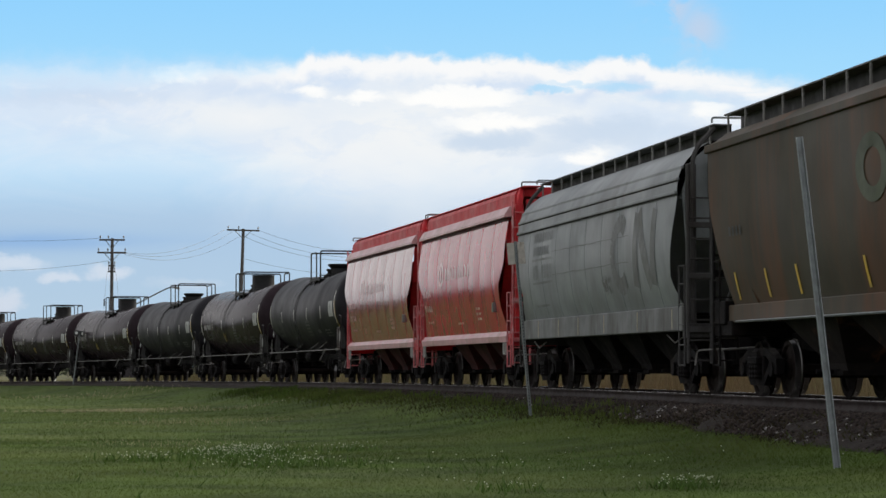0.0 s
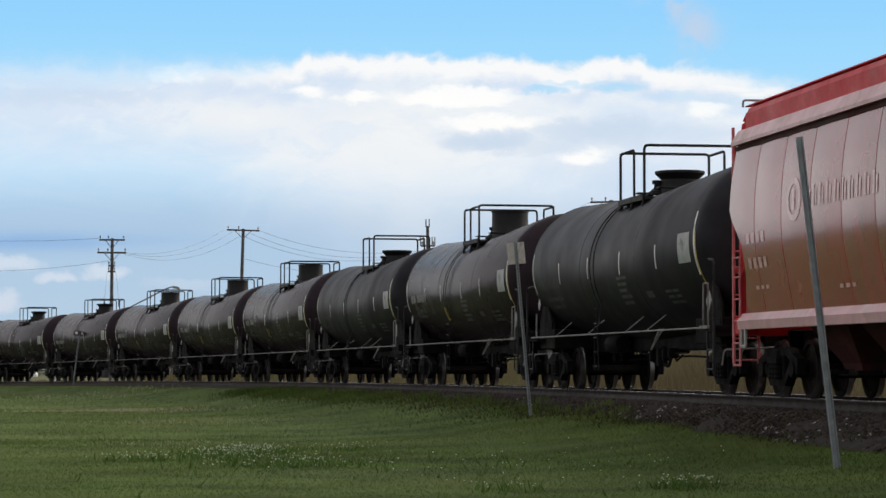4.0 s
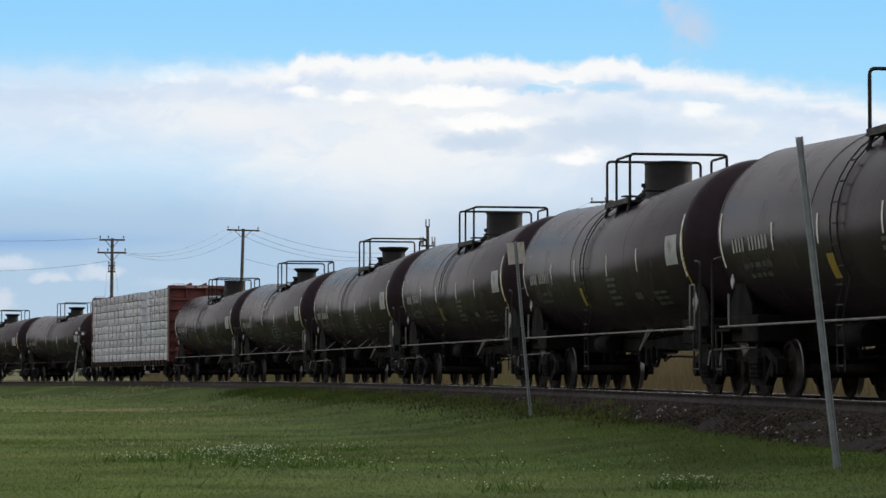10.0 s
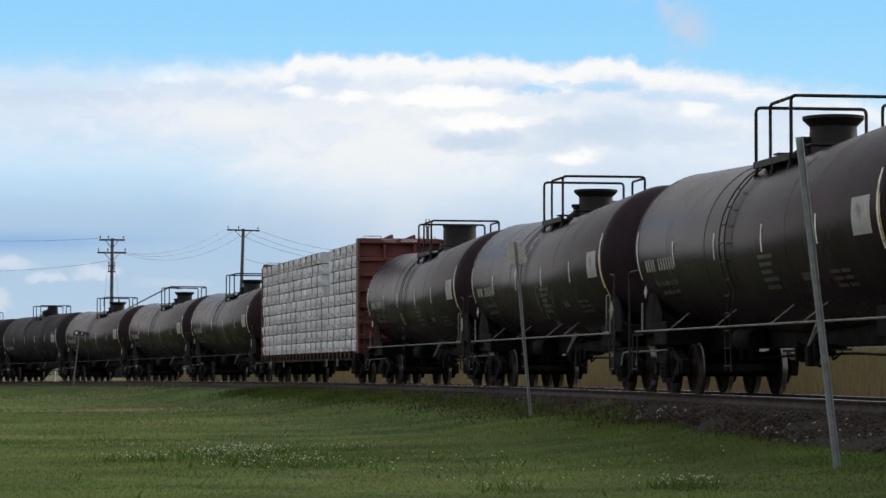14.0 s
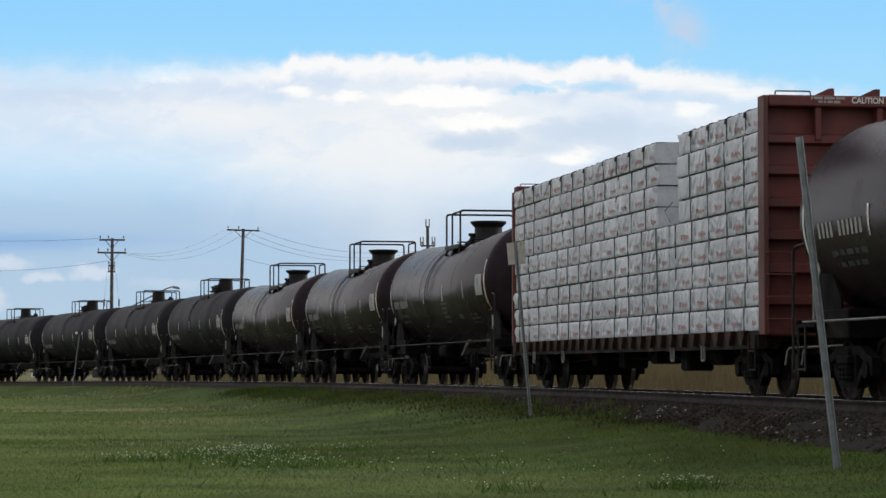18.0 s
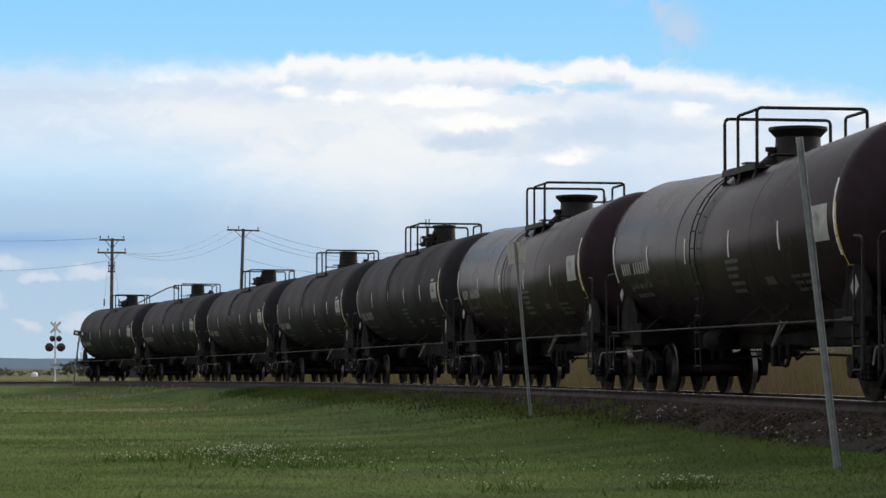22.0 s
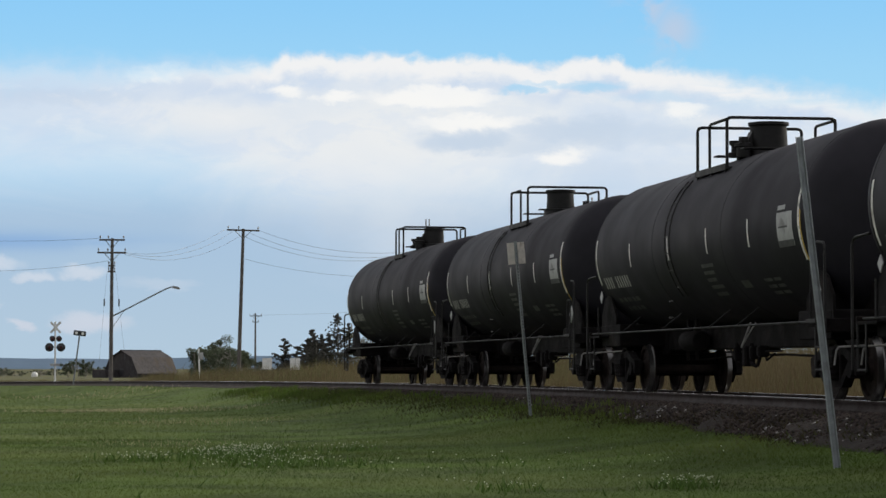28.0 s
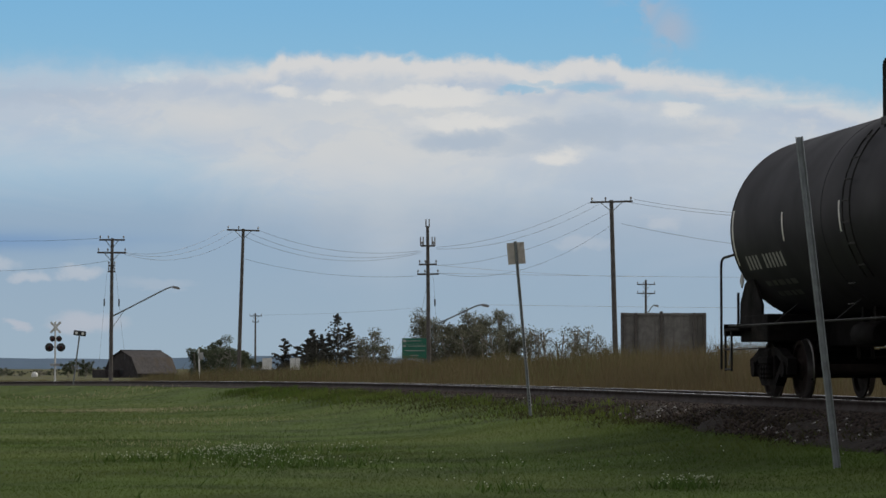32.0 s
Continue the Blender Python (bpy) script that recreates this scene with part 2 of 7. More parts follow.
    puff = total([cloud(-0.595, 0.175, 0.040, 0.012, 0.75), cloud(-0.675, 0.172, 0.028, 0.010, 0.75), cloud(-0.575, 0.090, 0.055, 0.020, 0.75), cloud(-0.755, 0.195, 0.050, 0.016, 0.75), cloud(-0.77, 0.125, 0.028, 0.018, 0.75),
                  cloud(-0.70, 0.085, 0.030, 0.010, 1.0), k.math("MULTIPLY", cloud(-0.45, 0.155, 0.06, 0.010, 0.8), 0.4), k.math("MULTIPLY", cloud(0.446, 0.267, 0.035, 0.015, 1.2), 0.7), k.math("MULTIPLY", cloud(0.30, 0.232, 0.05, 0.010, 0.9), 0.5)])
    tone = k.mix(k.math("MULTIPLY", puff, 0.42), tone, k.mix(k.span(v, 0.05, 0.22), (0.80, 0.75, 0.80), (0.86, 0.86, 0.89)))
    wisp = k.math("MULTIPLY", total([blob(0.405, 0.650, 0.045, 0.045), blob(0.455, 0.610, 0.040, 0.045)]), k.span(field(14.0, 18.0, 7.7, 5.0), 0.36, 0.60))
    tone = k.mix(k.math("MULTIPLY", wisp, 0.75), tone, (0.55, 0.62, 0.76))
    # the lit bank lies ahead; sunlit cloud stands to the left, a grey veil behind
    away = k.math("ABSOLUTE", u)
    tone = k.mix(k.span(away, 0.95, 2.2), tone, (0.44, 0.455, 0.49))
    # unseen grey just left of the view, added to take blue from the reflections
    tone = k.mix(k.span(u, -0.79, -0.86), tone, (0.56, 0.57, 0.60))
    lit = k.math("MULTIPLY", k.span(u, -0.85, -1.3), k.span(u, -4.6, -3.2))
    tone = k.mix(k.math("MULTIPLY", lit, k.span(v, 0.04, 0.30)), tone, (0.80, 0.79, 0.80))
    tone = k.mix(k.span(away, 5.5, 12.0), tone, (0.49, 0.51, 0.56))
    # unseen grey cover above the view, added for greyer reflections on the tanks
    tone = k.mix(k.span(v, 0.668, 0.76), tone, (0.66, 0.66, 0.69))
    glowing = k.put("ShaderNodeEmission", Color=tone, Strength=1.05)
    clear = k.put("ShaderNodeBsdfTransparent")
    m = k.put("ShaderNodeMixShader", Fac=k.span(v, 0.9, 1.8, 0.0, 1.0))
    k.feed(m.inputs[1], glowing.outputs[0])
    k.feed(m.inputs[2], clear.outputs[0])
    k.feed(k.out.inputs["Surface"], m.outputs[0])
    return k.material


SKY = sky_material()
LAWN = surface("lawn_soil", (0.0562, 0.0858, 0.0165), 0.9, vary=0.36, scale=0.45, stain=(0.095, 0.119, 0.030), stain_scale=0.10, stain_at=(0.48, 0.68), bump=0.6, bump_scale=14.0, world_space=True, spec=0.1)
BLADE = surface("grass_blade", (0.0594, 0.0956, 0.0180), 0.7, vary=0.36, scale=0.45, stain=(0.100, 0.130, 0.032), stain_scale=0.16, stain_at=(0.40, 0.62), bump=0, island=0.05, world_space=True, thin=0.5, spec=0.1)
CLOVER = surface("clover_flower", (0.42, 0.45, 0.32), 0.8, bump=0, island=0.25)
CLOVER_LEAF = surface("clover_leaf", (0.074, 0.128, 0.028), 0.7, bump=0, island=0.25, thin=0.2, spec=0.15)
VERGE = surface("dull_verge_weeds", (0.046, 0.037, 0.023), 0.8, vary=0.3, scale=0.8, stain=(0.048, 0.052, 0.019), stain_scale=0.4, stain_at=(0.45, 0.62), bump=0, island=0.3, world_space=True, thin=0.3, spec=0.1)
STALK = surface("red_brown_stalks", (0.142, 0.105, 0.062), 0.8, vary=0.2, scale=0.35, stain=(0.162, 0.134, 0.062), stain_scale=0.15, stain_at=(0.45, 0.65), bump=0, island=0.14, world_space=True, thin=0.15, spec=0.1)
STRAW = surface("dry_thatch", (0.36, 0.33, 0.21), 0.8, vary=0.25, scale=0.6, bump=0, island=0.25, world_space=True, thin=0.2, spec=0.1)
REED = surface("tall_grass", (0.150, 0.124, 0.068), 0.8, vary=0.25, scale=0.35, stain=(0.138, 0.142, 0.060), stain_scale=0.12, stain_at=(0.45, 0.62), bump=0, island=0.14, world_space=True, thin=0.15, spec=0.1)
BALLAST = surface("ballast_bed", (0.027, 0.021, 0.018), 0.95, vary=0.4, scale=9.0, stain=(0.030, 0.026, 0.022), stain_scale=0.5, bump=0.9, bump_scale=18.0, world_space=True, spec=0.15)
STONE = surface("ballast_stone", (0.040, 0.030, 0.026), 0.9, vary=0.3, scale=30.0, bump=0.3, island=0.75, world_space=True, spec=0.2)
PALE_STONE = surface("pale_stone", (0.27, 0.255, 0.25), 0.85, vary=0.25, scale=30.0, island=0.6, world_space=True)
TIE = surface("creosoted_tie", (0.040, 0.031, 0.026), 0.9, vary=0.3, scale=8.0, stain=(0.075, 0.068, 0.06), stain_scale=2.0, piece=0.3, spec=0.2)
RAIL = surface("rusty_rail", (0.034, 0.025, 0.023), 0.75, vary=0.25, scale=9.0, stain=(0.035, 0.025, 0.02), world_space=True, spec=0.2)
RAIL_HEAD = surface("polished_rail_head", (0.62, 0.60, 0.58), 0.28, metal=1.0, vary=0.1, scale=4.0, bump=0.03, world_space=True)
GLOSS_BLACK = surface("weathered_black_enamel", (0.0315, 0.0218, 0.0262), 0.26, vary=0.2, scale=1.1, stain=(0.038, 0.030, 0.031), stain_scale=0.55, stain_at=(0.50, 0.78), bump=0.025, bump_scale=2.0, spec=0.028, rough_vary=0.04)
FLAT_BLACK = surface("flat_black_paint", (0.0256, 0.0241, 0.0288), 0.56, vary=0.13, scale=1.2, stain=(0.0310, 0.0285, 0.0325), stain_scale=0.5, stain_at=(0.50, 0.85), bump=0.02, bump_scale=2.0, spec=0.055)
SLATE_BLACK = surface("slate_black_paint", (0.025, 0.0235, 0.0275), 0.45, vary=0.2, scale=1.2, stain=(0.031, 0.030, 0.033), stain_scale=0.6, stain_at=(0.50, 0.78), bump=0.03, bump_scale=2.2, spec=0.05)
IRON = surface("dark_grimy_steel", (0.0080, 0.0068, 0.0071), 0.8, vary=0.3, scale=6.0, stain=(0.019, 0.0145, 0.0125), stain_scale=1.6, bump=0.25, spec=0.08)
RAILING = surface("black_railing_paint", (0.014, 0.013, 0.013), 0.55, vary=0.2, scale=8.0, bump=0.1, spec=0.2)
BOARD_GREY = surface("galvanised_grating", (0.085, 0.085, 0.087), 0.6, vary=0.25, scale=5.0)
SILL_GREY = surface("worn_grey_sill", (0.21, 0.20, 0.19), 0.6, vary=0.25, scale=5.0, stain=(0.08, 0.07, 0.06), stain_scale=2.5)
WHEEL = surface("rust_brown_wheel", (0.017, 0.012, 0.0105), 0.75, vary=0.3, scale=8.0, bump=0.2, spec=0.12)
TREAD = surface("worn_wheel_tread", (0.17, 0.163, 0.16), 0.36, metal=1.0, vary=0.1, bump=0.03)
FAINT_MARK = surface("faded_pink_lettering", (0.68, 0.40, 0.40), 0.20, vary=0.15, scale=6.0, bump=0, coat=0.3)
STRIPE = surface("reflective_white_stripe", (0.74, 0.72, 0.66), 0.45, vary=0.15, scale=9.0, stain=(0.34, 0.31, 0.26), stain_scale=3.0, bump=0)
FADED_STRIPE = surface("faded_reflective_stripe", (0.34, 0.30, 0.20), 0.5, vary=0.2, scale=9.0, stain=(0.20, 0.17, 0.12), stain_scale=3.0, bump=0)
SPRAY_GREEN = surface("pale_green_spray", (0.085, 0.155, 0.135), 0.5, vary=0.2, scale=9.0, bump=0)
YELLOW = surface("reflective_yellow_stripe", (0.62, 0.40, 0.04), 0.5, vary=0.15, scale=9.0, stain=(0.3, 0.22, 0.08), stain_scale=3.0, bump=0)
WHITE_MARK = surface("stencilled_white_paint", (0.34, 0.33, 0.31), 0.6, vary=0.2, scale=9.0, bump=0)
LETTER_WHITE = surface("white_lettering", (0.72, 0.71, 0.68), 0.5, vary=0.08, scale=9.0, bump=0)
DIM_MARK = surface("faded_stencil_paint", (0.046, 0.047, 0.045), 0.6, vary=0.3, scale=9.0, bump=0)
PANEL_GREY = surface("grey_panel_decal", (0.36, 0.36, 0.35), 0.5, vary=0.15, scale=4.0, stain=(0.17, 0.165, 0.16), stain_scale=2.0, bump=0)
TAG_YELLOW = surface("yellow_tag", (0.30, 0.20, 0.02), 0.5, vary=0.2, scale=6.0, bump=0)
RED = surface("glossy_red_enamel", (0.47, 0.030, 0.056), 0.20, vary=0.06, scale=1.6, stain=(0.39, 0.035, 0.050), stain_scale=0.7, streak=0.1, bump=0.05, bump_scale=1.1, spec=0.40, coat=0.10, rough_vary=0.05)
RED_DUSTY = surface("dusty_red_brown_enamel", (0.35, 0.052, 0.056), 0.25, vary=0.08, scale=1.6, stain=(0.26, 0.068, 0.058), stain_scale=0.7, streak=0.15, bump=0.05, bump_scale=1.1, spec=0.6, coat=0.60, rough_vary=0.05)
RED_IRON = surface("red_frame_paint", (0.55, 0.028, 0.036), 0.5, vary=0.15, scale=4.0, stain=(0.38, 0.040, 0.04), stain_scale=2.0, spec=0.25)
LADDER_RED = surface("worn_pinkish_red_paint", (0.56, 0.13, 0.14), 0.5, vary=0.2, scale=6.0, stain=(0.62, 0.34, 0.34), stain_scale=3.0, spec=0.3)
PALE_CHORD = surface("pale_pink_chord", (0.63, 0.36, 0.37), 0.4, vary=0.12, scale=3.0, stain=(0.45, 0.27, 0.23), stain_scale=1.5)
GREY_CAR = surface("weathered_grey_paint", (0.215, 0.230, 0.235), 0.5, vary=0.14, scale=1.5, stain=(0.155, 0.160, 0.158), stain_scale=0.6, streak=0.35, bump=0.06, bump_scale=3.0)
GREY_SILL = surface("dirty_grey_sill", (0.160, 0.165, 0.163), 0.6, vary=0.2, scale=2.5, stain=(0.070, 0.062, 0.054), stain_scale=1.3, stain_at=(0.45, 0.7), streak=0.3, bump=0.08, bump_scale=4.0, spec=0.35)
GRIMY_GREY = surface("grimy_grey_steel", (0.062, 0.060, 0.060), 0.65, vary=0.25, scale=3.0, stain=(0.034, 0.028, 0.025), stain_scale=1.3, stain_at=(0.45, 0.7), streak=0.3, bump=0.1, spec=0.25)
STENCIL_GREY = surface("thin_faded_stencil", (0.165, 0.172, 0.172), 0.55, vary=0.2, scale=2.5, stain=(0.150, 0.152, 0.148), stain_scale=1.0)
GREY_DARK = surface("faded_dark_lettering", (0.138, 0.140, 0.138), 0.6, vary=0.2, scale=2.5, stain=(0.15, 0.145, 0.135), stain_scale=1.0)
BROWN_CAR = surface("dusty_brown_paint", (0.050, 0.041, 0.025), 0.62, spec=0.3, vary=0.2, scale=0.7, stain=(0.110, 0.045, 0.017), stain_scale=0.50, stain_at=(0.46, 0.70), streak=0.35, bump=0.06, bump_scale=3.0)
GREEN_MARK = surface("faded_green_paint", (0.052, 0.066, 0.032), 0.6, vary=0.25, scale=3.0, bump=0)
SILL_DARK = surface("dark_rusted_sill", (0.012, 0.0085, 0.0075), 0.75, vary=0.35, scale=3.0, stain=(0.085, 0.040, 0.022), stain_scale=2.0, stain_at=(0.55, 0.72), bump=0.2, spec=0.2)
RUST = surface("rusty_pocket_steel", (0.050, 0.026, 0.018), 0.8, vary=0.35, scale=5.0, stain=(0.03, 0.018, 0.014), stain_scale=3.0, bump=0.2, spec=0.15)
CAR_RED = surface("oxide_red_paint", (0.135, 0.028, 0.024), 0.6, vary=0.2, scale=2.0, stain=(0.085, 0.03, 0.024), stain_scale=1.2, streak=0.3, bump=0.1)
# the hoppers' red darkened to carry shade in its colour, with grimy stains
SHADED_RED = surface("grimy_red_bay_paint", (0.060, 0.011, 0.011), 0.7, vary=0.25, scale=2.0, stain=(0.022, 0.010, 0.009), stain_scale=1.2, streak=0.3, bump=0.1, spec=0.2)
WRAP = surface("white_lumber_wrap", (0.51, 0.525, 0.57), 0.32, vary=0.08, scale=5.0, stain=(0.42, 0.43, 0.47), stain_scale=1.4, bump=0.5, bump_scale=12.0, piece=0.10)
WRAP_PRINT = surface("red_print_on_wrap", (0.43, 0.23, 0.23), 0.5, vary=0.3, scale=20.0, bump=0)
WRAP_GREY = surface("grey_print_on_wrap", (0.30, 0.30, 0.32), 0.5, vary=0.3, scale=20.0, bump=0)
STRAP = surface("black_strap", (0.05, 0.05, 0.055), 0.5, bump=0)
GALV = surface("galvanised_post", (0.18, 0.195, 0.20), 0.5, metal=0.2, vary=0.18, scale=7.0, stain=(0.18, 0.18, 0.18), stain_scale=2.0)
POST_STEEL = surface("weathered_zinc_post", (0.30, 0.32, 0.33), 0.5, metal=0.2, vary=0.18, scale=7.0, stain=(0.22, 0.225, 0.225), stain_scale=2.0)
PLATE_BACK = surface("bare_sign_back", (0.50, 0.46, 0.41), 0.5, metal=0.3, vary=0.15, scale=6.0, stain=(0.30, 0.26, 0.22), stain_scale=3.0)
POLE_WOOD = surface("weathered_pole_wood", (0.105, 0.095, 0.090), 0.9, vary=0.25, scale=5.0, stain=(0.075, 0.062, 0.052), stain_scale=1.2, streak=0.4, bump=0.4, bump_scale=20.0)
INSULATOR = surface("grey_insulator", (0.22, 0.21, 0.21), 0.4, bump=0)
WIRE = surface("overhead_wire", (0.09, 0.09, 0.10), 0.6, bump=0)
WHITE_PAINT = surface("chalky_white_paint", (0.70, 0.70, 0.68), 0.6, vary=0.1, scale=5.0, stain=(0.5, 0.49, 0.46), stain_scale=2.0)
SIGNAL_BLACK = surface("black_signal_hood", (0.02, 0.02, 0.022), 0.5, bump=0.05)
SIGNAL_LENS = surface("dark_red_lens", (0.045, 0.010, 0.010), 0.2, bump=0)
ROAD_GREEN = surface("green_sign_sheet", (0.012, 0.135, 0.085), 0.45, vary=0.12, scale=3.0, bump=0)
BARN_WALL = surface("dark_barn_boards", (0.036, 0.031, 0.033), 0.9, vary=0.3, scale=3.0, stain=(0.050, 0.043, 0.042), stain_scale=0.5, streak=0.4)
BARN_ROOF = surface("grey_shingle_roof", (0.074, 0.066, 0.066), 0.9, vary=0.25, scale=3.0, stain=(0.088, 0.068, 0.050), stain_scale=0.4, streak=0.3)
BOARD = surface("weathered_grey_boards", (0.185, 0.175, 0.165), 0.9, vary=0.22, scale=2.5, stain=(0.105, 0.098, 0.090), stain_scale=0.7, streak=0.5)
SPRUCE = surface("spruce_needles", (0.088, 0.086, 0.076), 0.8, vary=0.3, scale=0.6, bump=0, island=0.45, spec=0.1)
# leaf green lightened and greyed, so that its colour carries haze
LEAF = surface("willow_leaves", (0.150, 0.150, 0.110), 0.8, vary=0.3, scale=0.6, bump=0, island=0.4, thin=0.35, spec=0.1)
BUSH = surface("dark_bush_leaves", (0.118, 0.136, 0.092), 0.8, vary=0.3, scale=0.6, bump=0, island=0.4, thin=0.3, spec=0.1)
BARK = surface("grey_bark", (0.26, 0.24, 0.21), 0.9, vary=0.3, scale=6.0, bump=0.4)
# the hills' blue carries the distance haze in the base colour
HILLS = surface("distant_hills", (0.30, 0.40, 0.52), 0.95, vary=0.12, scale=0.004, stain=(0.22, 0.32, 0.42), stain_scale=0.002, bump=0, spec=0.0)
FIELD = surface("rough_field", (0.105, 0.106, 0.064), 0.95, vary=0.3, scale=0.6, stain=(0.13, 0.125, 0.055), stain_scale=0.05, stain_at=(0.42, 0.62), bump=0.6, bump_scale=3.0, world_space=True, spec=0.05)


# ---- mesh helpers ----
def part(name, bm, material, parent, label="", smooth=False):
    """Links a bmesh as one mesh object under a thing or a part."""
    me = bpy.data.meshes.new(name)
    bmesh.ops.recalc_face_normals(bm, faces=bm.faces)
    bm.to_mesh(me)
    bm.free()
    for m in material if isinstance(material, (list, tuple)) else (material,):
        me.materials.append(m)
    if smooth:
        me.shade_smooth()
        me.set_sharp_from_angle(angle=radians(38))
    ob = new(name, me)
    ob.parent = parent
    if label:
        tagged(ob, label)
    return ob


def again(ob, parent, m):
    """One more object on the same mesh."""
    o = new(ob.name.split(".")[0], ob.data)
    o.parent = parent
    o.matrix_basis = m
    return o


def thing(name, label, category, m=None, group="", kind=""):
    ob = new(name)
    ob.empty_display_size = 0.3
    if m is not None:
        ob.matrix_basis = m
    return tagged(ob, label, category, group, kind)


def from_arrays(name, verts, faces, material, smooth=False, picks=None):
    """A mesh object from arrays of corners and faces."""
    me = bpy.data.meshes.new(name)
    verts, faces = np.asarray(verts, np.float32), np.asarray(faces, np.int32)
    n, w = faces.shape
    me.vertices.add(len(verts))
    me.vertices.foreach_set("co", verts.ravel())
    me.loops.add(n * w)
    me.loops.foreach_set("vertex_index", faces.ravel())
    me.polygons.add(n)
    me.polygons.foreach_set("loop_start", np.arange(0, n * w, w, dtype=np.int32))
    for m in material if isinstance(material, (list, tuple)) else (material,):
        me.materials.append(m)
    if picks is not None:
        me.polygons.foreach_set("material_index", np.asarray(picks, np.int32))
    me.update(calc_edges=True)
    me.validate()
    if smooth:
        me.shade_smooth()
    return new(name, me)


def box(bm, x0, x1, y0, y1, z0, z1, bevel=0.0, pick=0, m=None):
    vs = [bm.verts.new(p) for p in ((x0, y0, z0), (x1, y0, z0), (x1, y1, z0), (x0, y1, z0), (x0, y0, z1), (x1, y0, z1), (x1, y1, z1), (x0, y1, z1))]
    fs = [bm.faces.new([vs[i] for i in f]) for f in ((0, 3, 2, 1), (4, 5, 6, 7), (0, 1, 5, 4), (1, 2, 6, 5), (2, 3, 7, 6), (3, 0, 4, 7))]
    for f in fs:
        f.material_index = pick
    if m is not None:
        for q in vs:
            q.co = m @ q.co
    if bevel:
        bmesh.ops.bevel(bm, geom=list({e for f in fs for e in f.edges}), offset=bevel, segments=1, affect="EDGES")


def lathe(bm, profile, seg=24, m=None, pick=0, closed=False):
    """Turns (radius, height) pairs round the z axis, then moves the result by m."""
    m = m or Matrix()
    rings = []
    for r, h in profile:
        if r < 1e-6:
            rings.append([bm.verts.new(m @ Vector((0, 0, h)))])
        else:
            rings.append([bm.verts.new(m @ Vector((r * math.cos(2 * math.pi * i / seg), r * math.sin(2 * math.pi * i / seg), h))) for i in range(seg)])
    pairs = list(zip(rings, rings[1:])) + ([(rings[-1], rings[0])] if closed else [])
    for a, b in pairs:
        for i in range(seg):
            j = (i + 1) % seg
            c = [a[0], b[j], b[i]] if len(a) == 1 else [a[i], a[j], b[0]] if len(b) == 1 else [a[i], a[j], b[j], b[i]]
            bm.faces.new(c).material_index = pick


def rod(bm, a, b, r, seg=8, r2=None, pick=0):
    """A round bar from a to b."""
    a, b = Vector(a), Vector(b)
    d = b - a
    lathe(bm, [(0, 0), (r, 0), (r2 if r2 is not None else r, d.length), (0, d.length)], seg, Matrix.Translation(a) @ d.to_track_quat("Z", "Y").to_matrix().to_4x4(), pick)


def pipe(bm, pts, r, seg=6, bend=0.0, pick=0):
    """A bent tube through points; bend rounds its corners."""
    pts = [Vector(p) for p in pts]
    if bend:
        out = [pts[0]]
        for p, q, s in zip(pts, pts[1:], pts[2:]):
            a, b = (p - q).normalized() * bend, (s - q).normalized() * bend
            for i in range(5):
                t = i / 4
                out.append((q + a) * (1 - t) ** 2 + q * 2 * t * (1 - t) + (q + b) * t * t)
        pts = out + [pts[-1]]
    rings = []
    for i, p in enumerate(pts):
        d = (pts[min(i + 1, len(pts) - 1)] - pts[max(i - 1, 0)]).normalized()
        side = d.cross(Vector((0.31, 0.17, 0.93))).normalized()
        up = side.cross(d)
        rings.append([bm.verts.new(p + (side * math.cos(2 * math.pi * k / seg) + up * math.sin(2 * math.pi * k / seg)) * r) for k in range(seg)])
    for a, b in zip(rings, rings[1:]):
        for k in range(seg):
            bm.faces.new((a[k], a[(k + 1) % seg], b[(k + 1) % seg], b[k])).material_index = pick
    bm.faces.new(rings[0][::-1]).material_index = pick
    bm.faces.new(rings[-1]).material_index = pick


def prism(bm, outline, a, b, axis="x", pick=0):
    """An outline swept from a to b along an axis; the outline's pairs are the two other coordinates in order."""
    def at(p, t):
        return (t, p[0], p[1]) if axis == "x" else (p[0], t, p[1]) if axis == "y" else (p[0], p[1], t)
    lo, hi = [bm.verts.new(at(p, a)) for p in outline], [bm.verts.new(at(p, b)) for p in outline]
    n = len(outline)
    for i in range(n):
        bm.faces.new((lo[i], lo[(i + 1) % n], hi[(i + 1) % n], hi[i])).material_index = pick
    bm.faces.new(lo[::-1]).material_index = pick
    bm.faces.new(hi).material_index = pick


def sheet(bm, rows, pick=0):
    """A skin through rows of points."""
    grid = [[bm.verts.new(p) for p in r] for r in rows]
    for a, b in zip(grid, grid[1:]):
        for i in range(len(a) - 1):
            bm.faces.new((a[i], a[i + 1], b[i + 1], b[i])).material_index = pick
    return grid


def B():
    return bmesh.new()


